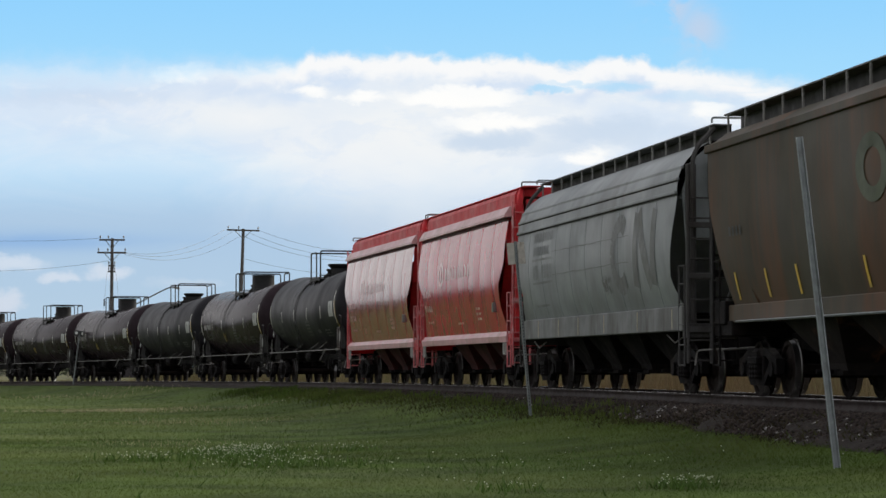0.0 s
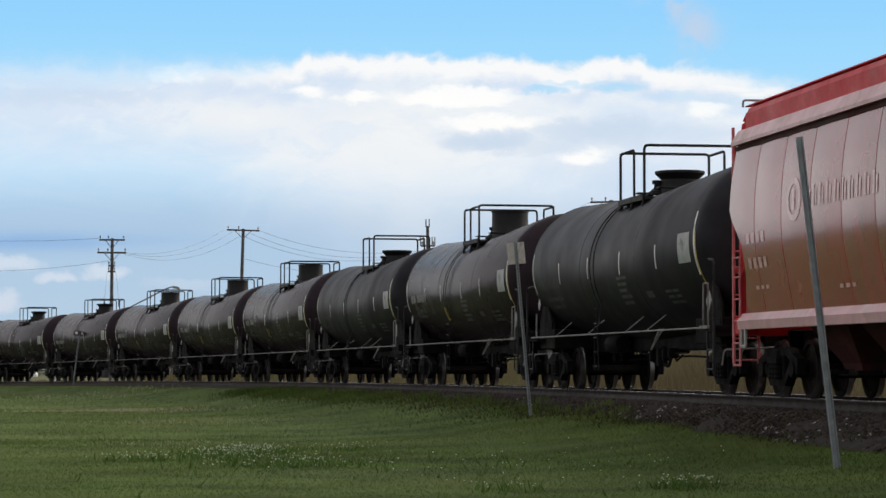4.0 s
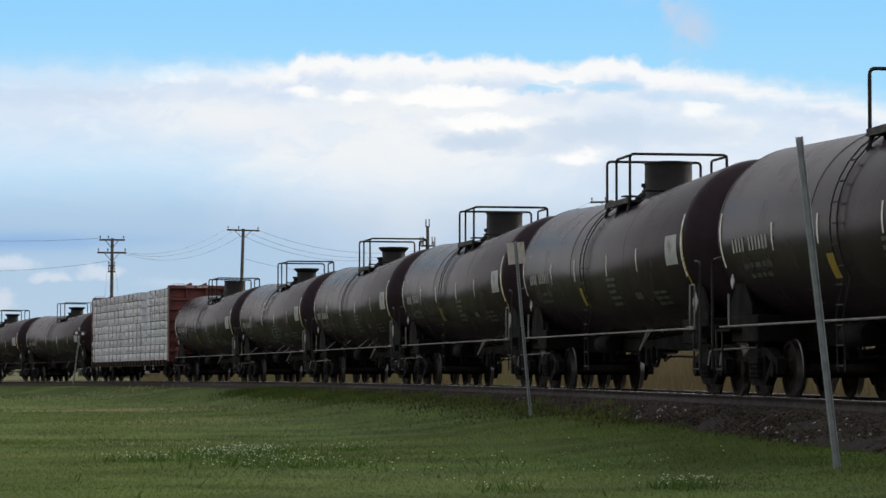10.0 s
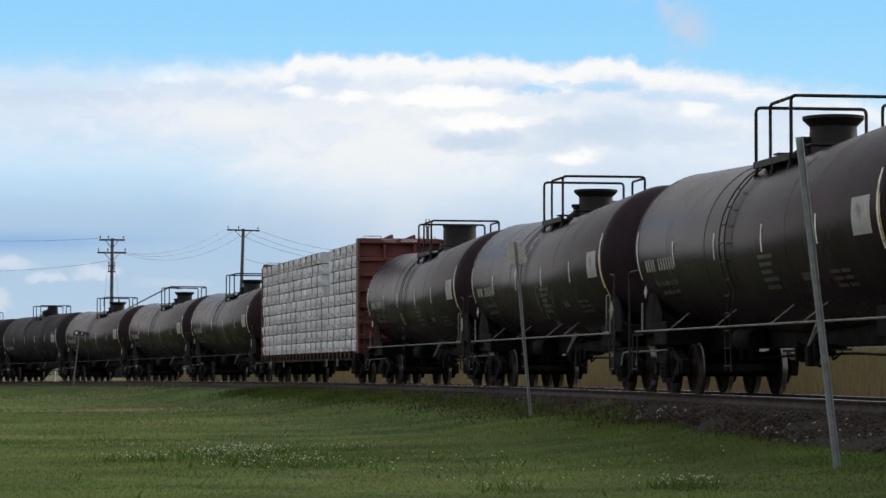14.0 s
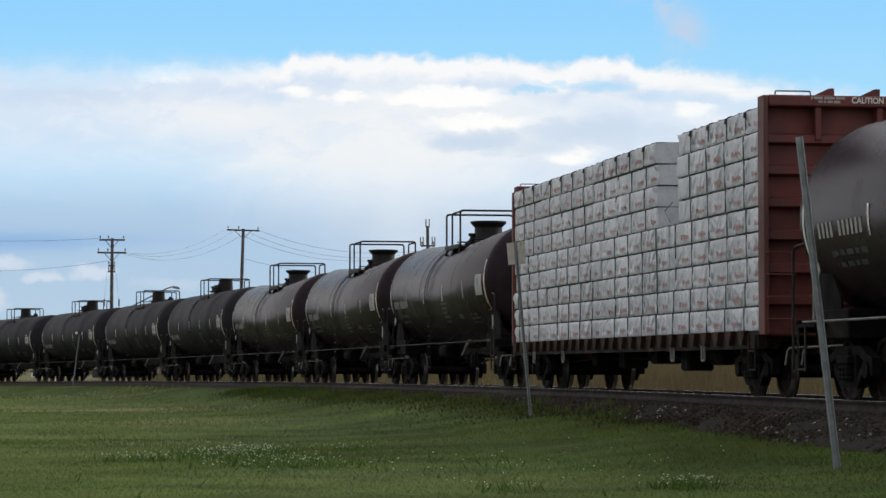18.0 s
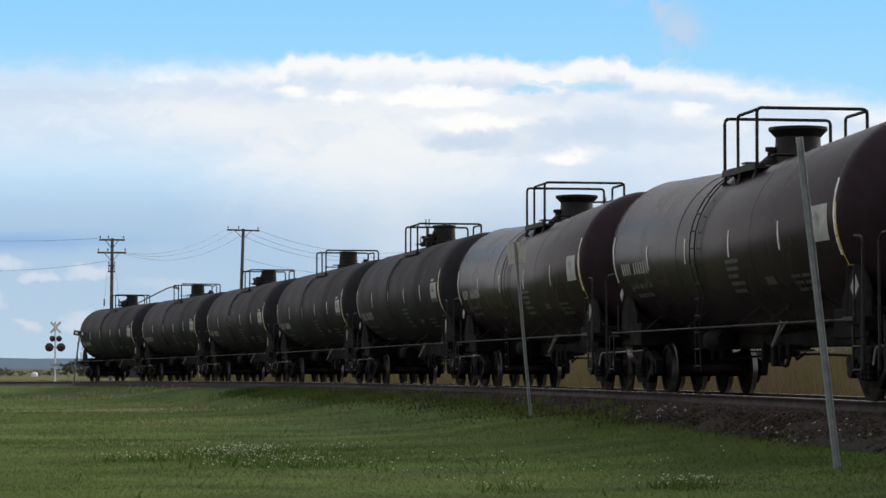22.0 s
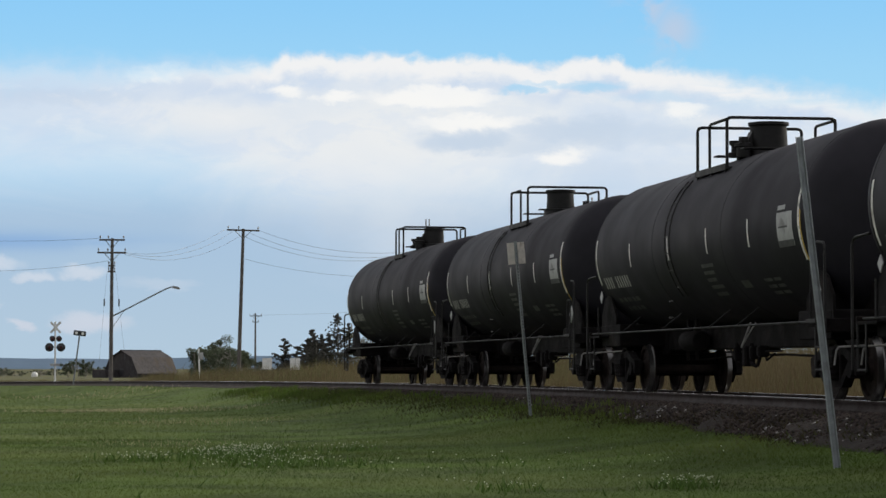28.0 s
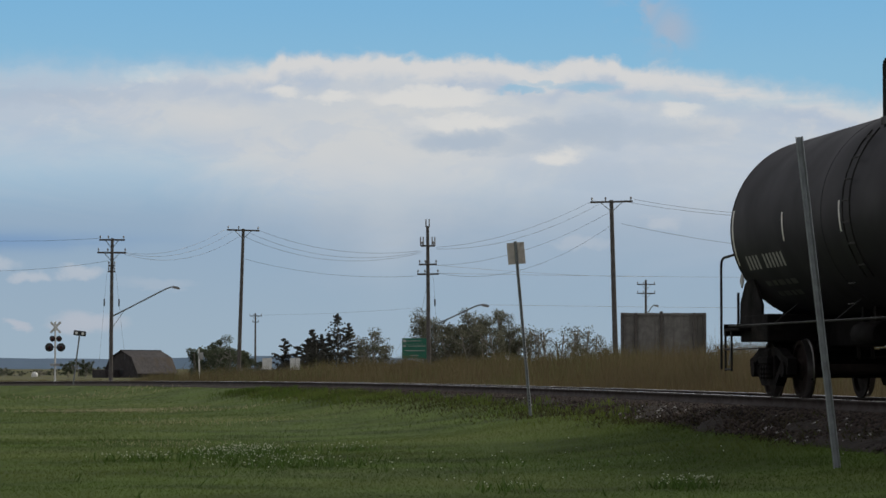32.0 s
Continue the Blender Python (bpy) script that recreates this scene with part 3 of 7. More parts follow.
# ---- setting: sky, ground, hills ----
def build_setting():
    rows, cols = 13, 96
    verts, faces = [], []
    for i in range(rows):
        e = -0.02 + 0.52 * (i / (rows - 1)) ** 1.3
        for j in range(cols):
            a = 2 * math.pi * j / cols
            verts.append((4200 * math.sin(a), 4200 * math.cos(a), 4200 * e))
    for i in range(rows - 1):
        for j in range(cols):
            k = (j + 1) % cols
            faces.append((i * cols + j, i * cols + k, (i + 1) * cols + k, (i + 1) * cols + j))
    dome = tagged(from_arrays("backdrop_sky", verts, faces, SKY, True), "blue sky with a broad white cloud bank drifting slowly", "sky", kind="structure")
    dome.location = (0, 0, 1.2)

    # one ground sheet: fine where the camera looks, coarse elsewhere, out to the horizon
    az = np.concatenate([np.arange(-180, -14, 4.0), np.arange(-14, 22, 0.20), np.arange(22, 180, 4.0)])
    rad = np.concatenate([[0.01, 2, 5, 9, 13, 17], np.arange(20, 110, 0.5), np.arange(110, 250, 1.5), 250 * 1.13 ** np.arange(0, 25)])
    rad = rad[rad < 4600]
    A, R = np.meshgrid(np.radians(az), rad)
    x, y = (R * np.sin(A) + 0.7 * np.exp(-R / 3)).ravel(), (R * np.cos(A) - 0.9 * np.exp(-R / 3)).ravel()
    z = ground_height(x, y)
    n, w = len(rad), len(az)
    i, j = np.meshgrid(np.arange(n - 1), np.arange(w), indexing="ij")
    k = (j + 1) % w
    faces = np.stack([i * w + j, i * w + k, (i + 1) * w + k, (i + 1) * w + j], -1).reshape(-1, 4)
    tagged(from_arrays("ground", np.c_[x, y, z], faces, LAWN, True), "mown green lawn running out into rough prairie fields", "ground", kind="structure")

    # rough tan field beyond the railway, laid over the sheet
    lat = nearest(x, y)[1]
    keep = (lat < -3.4) & (y > 20) & (np.hypot(x, y) < 4600) & (np.abs(np.arctan2(x, y)) < 0.36)
    f = faces[keep[faces].all(axis=1)]
    used, f = np.unique(f, return_inverse=True)
    far = from_arrays("rough_field", np.c_[x, y, z + 0.03][used], f.reshape(-1, 4), FIELD, True)
    tagged(far, "rough tan field beyond the railway track", "field", kind="structure")

    # low hills on the horizon, blue from haze painted into their colour
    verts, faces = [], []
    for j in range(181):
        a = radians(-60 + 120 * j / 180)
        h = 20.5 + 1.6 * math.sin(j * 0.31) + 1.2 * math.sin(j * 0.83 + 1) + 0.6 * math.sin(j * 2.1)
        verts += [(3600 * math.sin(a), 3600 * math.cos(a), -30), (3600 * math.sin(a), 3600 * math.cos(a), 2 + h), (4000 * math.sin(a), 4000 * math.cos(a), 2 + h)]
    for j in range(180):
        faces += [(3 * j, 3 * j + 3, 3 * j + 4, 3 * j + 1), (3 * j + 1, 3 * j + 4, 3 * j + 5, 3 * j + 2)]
    tagged(from_arrays("backdrop_hills", verts, faces, HILLS, True), "low wooded hills in painted haze blue far off on the horizon", "hills", kind="structure")
    return dome


BANK_SIDE = (-4.6, -3.1, -1.9, -1.3, 0, 1.3, 1.95, 2.4, 2.9, 3.5, 4.8)
BANK_UP = (-0.85, -0.46, -0.21, -0.185, -0.20, -0.185, -0.22, -0.36, -0.50, -0.72, -1.2)


def above_bank(x, y):
    """How far the soil stands over the ballast bank, for arrays of places."""
    s, lat = nearest(x, y)
    return ground_height(x, y) - (rail_top(s) + np.interp(lat, BANK_SIDE, BANK_UP))


def build_track():
    track = thing("railway_track", "single railway track with bright rail heads on weathered dark ties", "railway track", kind="structure")
    s = np.arange(-360.0, 680.0, 2.0)
    foot = [(-0.07, -0.17), (0.07, -0.17), (0.07, -0.155), (0.012, -0.13), (0.012, -0.05), (0.034, -0.035), (0.037, -0.004), (-0.037, -0.004), (-0.034, -0.035), (-0.012, -0.05), (-0.012, -0.13), (-0.07, -0.155)]
    for side in (0.755, -0.755):
        v = np.array([[on_line(t, side + p[0], p[1]) for p in foot] for t in s]).reshape(-1, 3)
        m = len(foot)
        f = [(a * m + b, a * m + (b + 1) % m, (a + 1) * m + (b + 1) % m, (a + 1) * m + b) for a in range(len(s) - 1) for b in range(m)]
        rail = from_arrays("rail", v, f, (RAIL, RAIL_HEAD), picks=[1 if b in (6,) else 0 for a in range(len(s) - 1) for b in range(m)])
        rail.parent = track
        head = [(-0.033, -0.004), (0.033, -0.004), (0.024, 0.0), (-0.024, 0.0)]
        v = np.array([[on_line(t, side + p[0], p[1]) for p in head] for t in s]).reshape(-1, 3)
        f = [(a * 4 + b, a * 4 + (b + 1) % 4, (a + 1) * 4 + (b + 1) % 4, (a + 1) * 4 + b) for a in range(len(s) - 1) for b in range(4)]
        top = from_arrays("rail_head", v, f, RAIL_HEAD)
        top.parent = track
        tagged(top, "bright polished rail head")
    # ballast bed, a swept bank of gravel under the ties
    s = np.arange(-360.0, 680.0, 1.0)
    rng = np.random.default_rng(4)
    prof = list(zip(BANK_SIDE, BANK_UP))
    v = []
    for t in s:
        jit = rng.normal(0, 0.025, (len(prof), 2))
        v += [on_line(t, p[0] + jit[i, 0] * 2, p[1] + jit[i, 1] * (0.5 if 2 <= i <= 6 else 1)) for i, p in enumerate(prof)]
    m = len(prof)
    f = [(a * m + b, a * m + b + 1, (a + 1) * m + b + 1, (a + 1) * m + b) for a in range(len(s) - 1) for b in range(m - 1)]
    tagged(from_arrays("ballast_bed", v, f, BALLAST, True), "brown gravel ballast bank under the railway track", "ballast", kind="structure")
    return track


def lay_ties(track):
    bm = B()
    box(bm, -0.115, 0.115, -1.28, 1.28, -0.36, -0.175, 0.012)
    first = part("tie", bm, TIE, track)
    rng = random.Random(5)
    spots = [-84 + 0.585 * i for i in range(290)]
    for i, t in enumerate(spots):
        x, y, z = on_line(t)
        m = pose(x, y, z - 0.004 - rng.uniform(0, 0.02), 0, 0, math.degrees(np.interp(t, LS, LH)) + rng.uniform(-1.2, 1.2))
        if i == 0:
            first.matrix_basis = m
        else:
            again(first, track, m)
    # the ties beyond, joined
    spots = np.concatenate([np.arange(-358.0, -84.3, 0.585), np.arange(85.7, 676.0, 0.585)])
    ends = []
    for a, b in ((-0.115, -1.28), (0.115, -1.28), (0.115, 1.28), (-0.115, 1.28)):
        for up in (-0.36, -0.185):
            x, y, z = on_line(spots + a, b, up)
            ends.append(np.c_[x, y, z])
    v = np.stack(ends, 1).reshape(-1, 3)
    k = (np.arange(len(spots)) * 8)[:, None, None]
    f = (k + np.array([(0, 2, 3, 1), (2, 4, 5, 3), (4, 6, 7, 5), (6, 0, 1, 7), (1, 3, 5, 7)])[None]).reshape(-1, 4)
    far = from_arrays("far_ties", v, f, TIE)
    far.parent = track
    tagged(far, "more dark wooden ties further along the line", kind="stuff")


# ---- scattered growth and stones ----
def scatter_fan(rng, count, d0, d1, a0=-10.2, a1=10.2):
    d = np.sqrt(rng.uniform(d0 ** 2, d1 ** 2, count))
    a = np.radians(rng.uniform(a0, a1, count))
    return d * np.sin(a), d * np.cos(a)


def blades(rng, x, y, z, height, width, lean, bent=False):
    """Tapered grass blades at the given feet."""
    n = len(x)
    turn = rng.uniform(0, 2 * np.pi, n)
    tip = rng.uniform(0, 2 * np.pi, n)
    off = lean * height * rng.uniform(0.2, 1.0, n)
    cx, cy = np.cos(turn) * width / 2, np.sin(turn) * width / 2
    foot_a, foot_b = np.c_[x - cx, y - cy, z - 0.01], np.c_[x + cx, y + cy, z - 0.01]
    top = np.c_[x + np.cos(tip) * off, y + np.sin(tip) * off, z + height]
    if not bent:
        v = np.stack([foot_a, foot_b, top], 1).reshape(-1, 3)
        return v, np.arange(3 * n).reshape(-1, 3)
    mid_a = np.c_[x - cx * 0.7 + np.cos(tip) * off * 0.3, y - cy * 0.7 + np.sin(tip) * off * 0.3, z + height * 0.6]
    mid_b = np.c_[x + cx * 0.7 + np.cos(tip) * off * 0.3, y + cy * 0.7 + np.sin(tip) * off * 0.3, z + height * 0.6]
    v = np.stack([foot_a, foot_b, mid_b, mid_a, top], 1).reshape(-1, 3)
    k = (np.arange(n) * 5)[:, None]
    return v, np.concatenate([k + [0, 1, 2], k + [0, 2, 3], k + [3, 2, 4]])


def build_lawn():
    rng = np.random.default_rng(11)
    vs, fs, base = [], [], 0
    for count, d0, d1, hh, ww in ((190000, 24, 50, 0.020, 0.008), (120000, 50, 95, 0.027, 0.013), (60000, 95, 172, 0.036, 0.028)):
        x, y = scatter_fan(rng, count, d0, d1)
        s, lat = nearest(x, y)
        ragged = 1.85 + 0.45 * ease(y, 45, 65) + 0.10 * np.sin(s * 0.9) * np.sin(s * 0.37 + 1)
        keep = (lat > ragged) & (above_bank(x, y) > 0.03 * np.sin(s * 1.3) + rng.normal(-0.01, 0.035, count))
        x, y, lat = x[keep], y[keep], lat[keep]
        lush = 0.75 + 0.5 * (np.sin(x * 0.9 + np.sin(y * 0.31) * 2) * np.sin(y * 0.42) * 0.5 + 0.5)
        rough = 1 + 1.6 * np.clip(1 - (lat - 2.6) / 2.5, 0, 1) * (1 - ease(y, 48, 70))
        n = len(x)
        v, f = blades(rng, x, y, ground_height(x, y), hh * lush * rough * rng.uniform(0.6, 1.5, n), ww * rng.uniform(0.7, 1.3, n), 2.4)
        vs.append(v)
        fs.append(f + base)
        base += len(v)
    tagged(from_arrays("lawn_grass", np.concatenate(vs), np.concatenate(fs), BLADE), "short mown green grass, taller along the gravel", "grass", kind="stuff")

    # thin straw-coloured patches in the lawn
    vs, fs, base = [], [], 0
    for px, py, rx, ry, count in ((-10.9, 88.0, 1.5, 1.1, 1000), (-8.0, 84.0, 2.2, 1.2, 300), (-17.5, 128.0, 3.0, 6.0, 300), (-6.5, 66.0, 1.3, 2.0, 450), (-5.0, 47.0, 0.8, 1.2, 260), (4.8, 57.0, 0.5, 0.8, 120)):
        x, y = px + rng.normal(0, rx, count), py + rng.normal(0, ry, count)
        v, f = blades(rng, x, y, ground_height(x, y), rng.uniform(0.03, 0.08, count) * py / 60, 0.00028 * py * rng.uniform(0.7, 1.4, count), 0.9)
        vs.append(v), fs.append(f + base)
        base += len(v)
    tagged(from_arrays("dry_grass", np.concatenate(vs), np.concatenate(fs), STRAW), "thin straw-coloured patches in the mown lawn", "grass", kind="stuff")

    # clover in patches: leaves and white heads
    vs, fs, picks, base = [], [], [], 0
    patches = ((-3.05, 40.3, 0.75, 3.2, 420), (-4.2, 37.2, 0.6, 0.9, 60), (-1.5, 42.0, 0.6, 0.8, 40), (-2.2, 36.4, 0.8, 0.7, 60), (2.4, 27.3, 0.35, 0.6, 50), (0.6, 27.2, 0.5, 0.6, 18), (-2.0, 34.8, 1.2, 0.8, 60), (0, 34, 4.5, 6, 70))
    for px, py, rx, ry, count in patches:
        n = count * 3
        x, y = px + rng.normal(0, rx * 0.55, n), py + rng.normal(0, ry * 0.55, n)
        z = ground_height(x, y)
        h = rng.uniform(0.05, 0.15, n)
        v, f = blades(rng, x, y, z, h, rng.uniform(0.015, 0.035, n), 1.2)
        vs.append(v), fs.append(f + base), picks.append(np.zeros(len(f), int))
        base += len(v)
        x, y = px + rng.normal(0, rx * 0.5, count), py + rng.normal(0, ry * 0.5, count)
        z = ground_height(x, y) + rng.uniform(0.05, 0.13, count)
        r = rng.uniform(0.006, 0.013, count)
        c = np.c_[x, y, z]
        o = np.array([(1, 0, 0), (0, 1, 0), (-1, 0, 0), (0, -1, 0), (0, 0, 1), (0, 0, -1)], float)
        v = (c[:, None] + o[None] * r[:, None, None]).reshape(-1, 3)
        t = np.array([(0, 1, 4), (1, 2, 4), (2, 3, 4), (3, 0, 4), (1, 0, 5), (2, 1, 5), (3, 2, 5), (0, 3, 5)])
        f = (np.arange(count)[:, None, None] * 6 + t[None]).reshape(-1, 3)
        vs.append(v), fs.append(f + base), picks.append(np.ones(len(f), int))
        base += len(v)
    tagged(from_arrays("clover_patches", np.concatenate(vs), np.concatenate(fs), (CLOVER_LEAF, CLOVER), picks=np.concatenate(picks)), "patches of white clover in the lawn", "clover", kind="stuff")


def build_stones():
    rng = np.random.default_rng(21)
    o = np.array([(1, 0, 0), (0, 1, 0), (-1, 0, 0), (0, -1, 0), (0, 0, 0.8), (0, 0, -0.8)], float)
    t = np.array([(0, 1, 4), (1, 2, 4), (2, 3, 4), (3, 0, 4), (1, 0, 5), (2, 1, 5), (3, 2, 5), (0, 3, 5)])
    for name, count, size, mat, label, l0, l1 in (("ballast_stones", 40000, (0.016, 0.044), STONE, "loose brown and grey crushed ballast stones", 0.9, 4.4), ("pale_stones", 1500, (0.014, 0.045), PALE_STONE, "scattered pale stones on the ballast shoulder", 1.9, 3.6)):
        s = 12 + 84 * rng.uniform(0, 1, count) ** 0.9
        lat = rng.uniform(l0, l1, count)
        if name == "pale_stones":
            keep = (np.sin(s * 0.55) + rng.normal(0, 0.5, count)) > 0.1
            s, lat = s[keep], lat[keep]
        x, y, _ = on_line(s, lat)
        keep = above_bank(x, y) < rng.normal(0.0, 0.02, len(s))
        s, lat, x, y = s[keep], lat[keep], x[keep], y[keep]
        n = len(s)
        z = np.maximum(rail_top(s) + np.interp(lat, BANK_SIDE, BANK_UP), ground_height(x, y)) + 0.008
        r = rng.uniform(*size, n)
        v = o[None] * r[:, None, None] * rng.uniform(0.6, 1.25, (n, 6, 1)) + np.c_[x, y, z][:, None]
        v = v + rng.normal(0, 0.18, (n, 6, 3)) * r[:, None, None]
        f = (np.arange(n)[:, None, None] * 6 + t[None]).reshape(-1, 3)
        tagged(from_arrays(name, v.reshape(-1, 3), f, mat), label, "stones", kind="stuff")


def build_tall_grass():
    rng = np.random.default_rng(31)
    # low red-brown stalks along the track, taller olive grass behind them
    for name, material, label, near, reach, tall, wide, share in (("tall_grass", REED, "tall dry tan and olive grass behind the railway", 5.2, 60.0, 1.0, 0.8, 1.0),
                                                            ("brown_stalks", STALK, "lower red-brown stalks along the far side of the track", 3.5, 30.0, 0.95, 0.8, 1.0)):
        vs, fs, base = [], [], 0
        for count, d0, d1, a0, a1, hh, ww in ((40000, 34, 95, -1, 12.5, 1.62, 0.013), (60000, 80, 190, -7.0, 10.5, 1.30, 0.022), (30000, 150, 300, -9.8, 10.5, 1.25, 0.045)):
            x, y = scatter_fan(rng, int(count * share), d0, d1, a0, a1)
            s, lat = nearest(x, y)
            keep = (lat < -near - rng.uniform(0, 1.2, len(x))) & (lat > -reach)
            x, y, lat = x[keep], y[keep], lat[keep]
            n = len(x)
            clump = 0.62 + 0.42 * (np.sin(x * 0.8 + np.sin(y * 0.23)) * np.sin(y * 0.17 + x * 0.21) * 0.5 + 0.5) + 0.16 * np.sin(x * 2.3 + 1.1 * np.sin(y * 0.9))
            low = np.clip((-lat - 3.0) / 7, 0.40, 1.0)
            bearing = np.degrees(np.arctan2(x, y))
            left = (ease(bearing, -6.9, -5.8) * 0.55 + 0.45) * (1 + 0.22 * ease(bearing, 1.5, 5.0))
            v, f = blades(rng, x, y, ground_height(x, y), tall * hh * clump * low * left * (rng.uniform(0.35, 1.1, n) + 0.25 * (rng.uniform(0, 1, n) > 0.93)), wide * ww * rng.uniform(0.6, 1.4, n), 0.45, True)
            vs.append(v), fs.append(f + base)
            base += len(v)
        tagged(from_arrays(name, np.concatenate(vs), np.concatenate(fs), material), label, "tall grass", kind="stuff")
    # a low dull growth of weeds and dead grass over the shoulder, thinner towards the ties
    count = 24000
    s = 16 + 104 * rng.uniform(0, 1, count) ** 1.25
    lat = 2.95 - 0.50 * ease(s, 58, 80) + 0.20 * np.sin(s * 0.7) + rng.normal(0, 1, count) * (0.62 - 0.30 * ease(s, 58, 80))
    x, y, _ = on_line(s, lat)
    thick = (lat > 1.75) & (rng.uniform(0, 1, count) > 0.9 * ease(s, 60, 105)) & (np.sin(s * 1.7 + lat * 3.0) * np.sin(s * 0.53) + rng.normal(0, 0.5, count) > -0.35)
    x, y, s, lat = x[thick], y[thick], s[thick], lat[thick]
    z = np.maximum(ground_height(x, y), rail_top(s) + np.interp(lat, BANK_SIDE, BANK_UP))
    n = len(x)
    v, f = blades(rng, x, y, z, rng.uniform(0.03, 0.10, n), rng.uniform(0.010, 0.028, n) * (0.6 + s / 70), 1.6)
    tagged(from_arrays("shoulder_weeds", v, f, VERGE), "low dull brown-green weeds over the ballast shoulder", "weeds", kind="stuff")
    # weeds on the gravel's edge
    count = 2600
    s = 14 + 58 * rng.uniform(0, 1, count) ** 1.3
    s = s + 0.5 * np.sin(s * 2.1)
    lat = 2.15 + 0.25 * np.sin(s * 0.9) + np.abs(rng.normal(0, 0.6, count))
    s = np.concatenate([s, rng.uniform(13, 46, 3200)])
    lat = np.concatenate([lat, 3.15 + 0.2 * np.sin(s[count:] * 1.1) + np.abs(rng.normal(0, 0.6, 3200))])
    count = len(s)
    x, y, _ = on_line(s, lat)
    v, f = blades(rng, x, y, np.maximum(ground_height(x, y), rail_top(s) + np.interp(lat, BANK_SIDE, BANK_UP)), rng.uniform(0.06, 0.2, count), rng.uniform(0.012, 0.03, count), 0.9, True)
    tagged(from_arrays("gravel_weeds", v, f, BLADE), "sparse green weeds along the gravel edge", "weeds", kind="stuff")


# ---- rolling stock: x forward, the lawn's side is -y, z up from the rail heads ----
def build_truck(parent, x, first=None):
    """A two-axle freight truck; its wheelsets turn about their own centres."""
    truck = thing("truck", "", "")
    truck.parent = parent
    truck.matrix_basis = pose(x, 0, 0)
    made = []
    if first is None:
        frames = []
        for side in (-1, 1):
            bm = B()
            y0, y1 = sorted((side * 0.95, side * 1.10))
            # cast frame: top chord, bellied bottom chord, columns and pedestal jaws round open windows
            prism(bm, [(-1.15, 0.50), (-1.15, 0.62), (-0.95, 0.66), (-0.55, 0.80), (0.55, 0.80), (0.95, 0.66), (1.15, 0.62), (1.15, 0.50), (0.9, 0.52), (0.5, 0.67), (-0.5, 0.67), (-0.9, 0.52)], y0, y1, "y")
            prism(bm, [(-0.82, 0.50), (-0.42, 0.19), (0.42, 0.19), (0.82, 0.50), (0.66, 0.51), (0.36, 0.30), (-0.36, 0.30), (-0.66, 0.51)], y0, y1, "y")
            for q in (-0.37, 0.27):
                box(bm, q, q + 0.10, y0, y1, 0.27, 0.70, 0.015)
            for q in (-1.14, -0.74, 0.64, 1.02):
                box(bm, q, q + 0.11, y0, y1, 0.36, 0.54, 0.02)
            for q in (-0.89, 0.89):
                lathe(bm, [(0, 0), (0.10, 0), (0.13, 0.03), (0.13, 0.20), (0, 0.20)], 12, Matrix.Translation((q, side * 0.93, 0.457)) @ Euler((radians(-90 * side), 0, 0)).to_matrix().to_4x4())
            for q in (-0.16, 0, 0.16):
                lathe(bm, [(0.07, 0.30), (0.085, 0.33), (0.07, 0.36), (0.085, 0.40), (0.07, 0.44), (0.085, 0.48), (0.07, 0.52)], 10, Matrix.Translation((q, side * 1.12, 0)))
            box(bm, -0.30, 0.30, min(side * 1.0, side * 1.2), max(side * 1.0, side * 1.2), 0.53, 0.66, 0.02)
            frames.append(part("side_frame", bm, IRON, truck))
        bm = B()
        box(bm, -0.18, 0.18, -1.15, 1.15, 0.50, 0.78, 0.04)
        lathe(bm, [(0, 0.78), (0.2, 0.78), (0.2, 0.92), (0, 0.92)], 14)
        made.append(part("bolster", bm, IRON, truck))
        for q in (-0.45, 0.45):
            bm = B()
            rod(bm, (q, -0.85, 0.35), (q, 0.85, 0.35), 0.035)
            made.append(part("brake_beam", bm, IRON, truck))
        bm = B()
        for side in (-1, 1):
            m = Matrix.Translation((0, side * 0.70, 0)) @ Euler((radians(-90 * side), 0, 0)).to_matrix().to_4x4()
            # flange inside, tread, rim, dished plate, hub
            lathe(bm, [(0.09, -0.03), (0.15, -0.03), (0.17, 0.03), (0.36, 0.05), (0.39, 0.0), (0.485, 0.0), (0.49, 0.03)], 28, m)
            lathe(bm, [(0.49, 0.03), (0.462, 0.045), (0.457, 0.135)], 28, m, 1)
            lathe(bm, [(0.457, 0.135), (0.40, 0.137)], 28, m)
            lathe(bm, [(0.40, 0.137), (0.38, 0.09), (0.19, 0.11), (0.15, 0.17), (0.0, 0.17)], 28, m)
        rod(bm, (0, -0.70, 0), (0, 0.70, 0), 0.085, 12)
        wheels = part("wheelset", bm, (WHEEL, TREAD), truck, "rust-brown wheels with bright treads on one axle", True)
        for i, q in enumerate((-0.89, 0.89)):
            w = wheels if i == 0 else again(wheels, truck, Matrix())
            w.matrix_parent_inverse = Matrix.Translation((q, 0, 0.457))
            WHEELSETS.append(w)
    else:
        for o in first.children:
            c = o.copy()
            scene.collection.objects.link(c)
            c.parent = truck
            c.matrix_parent_inverse = o.matrix_parent_inverse
            if o in WHEELSETS:
                WHEELSETS.append(c)
    return truck


WHEELSETS = []
TRUCK_MODEL = []


def add_trucks(car, half, ahead=0.0):
    for x in (half + ahead, ahead - half):
        t = build_truck(car, x, TRUCK_MODEL[0] if TRUCK_MODEL else None)
        if not TRUCK_MODEL:
            TRUCK_MODEL.append(t)


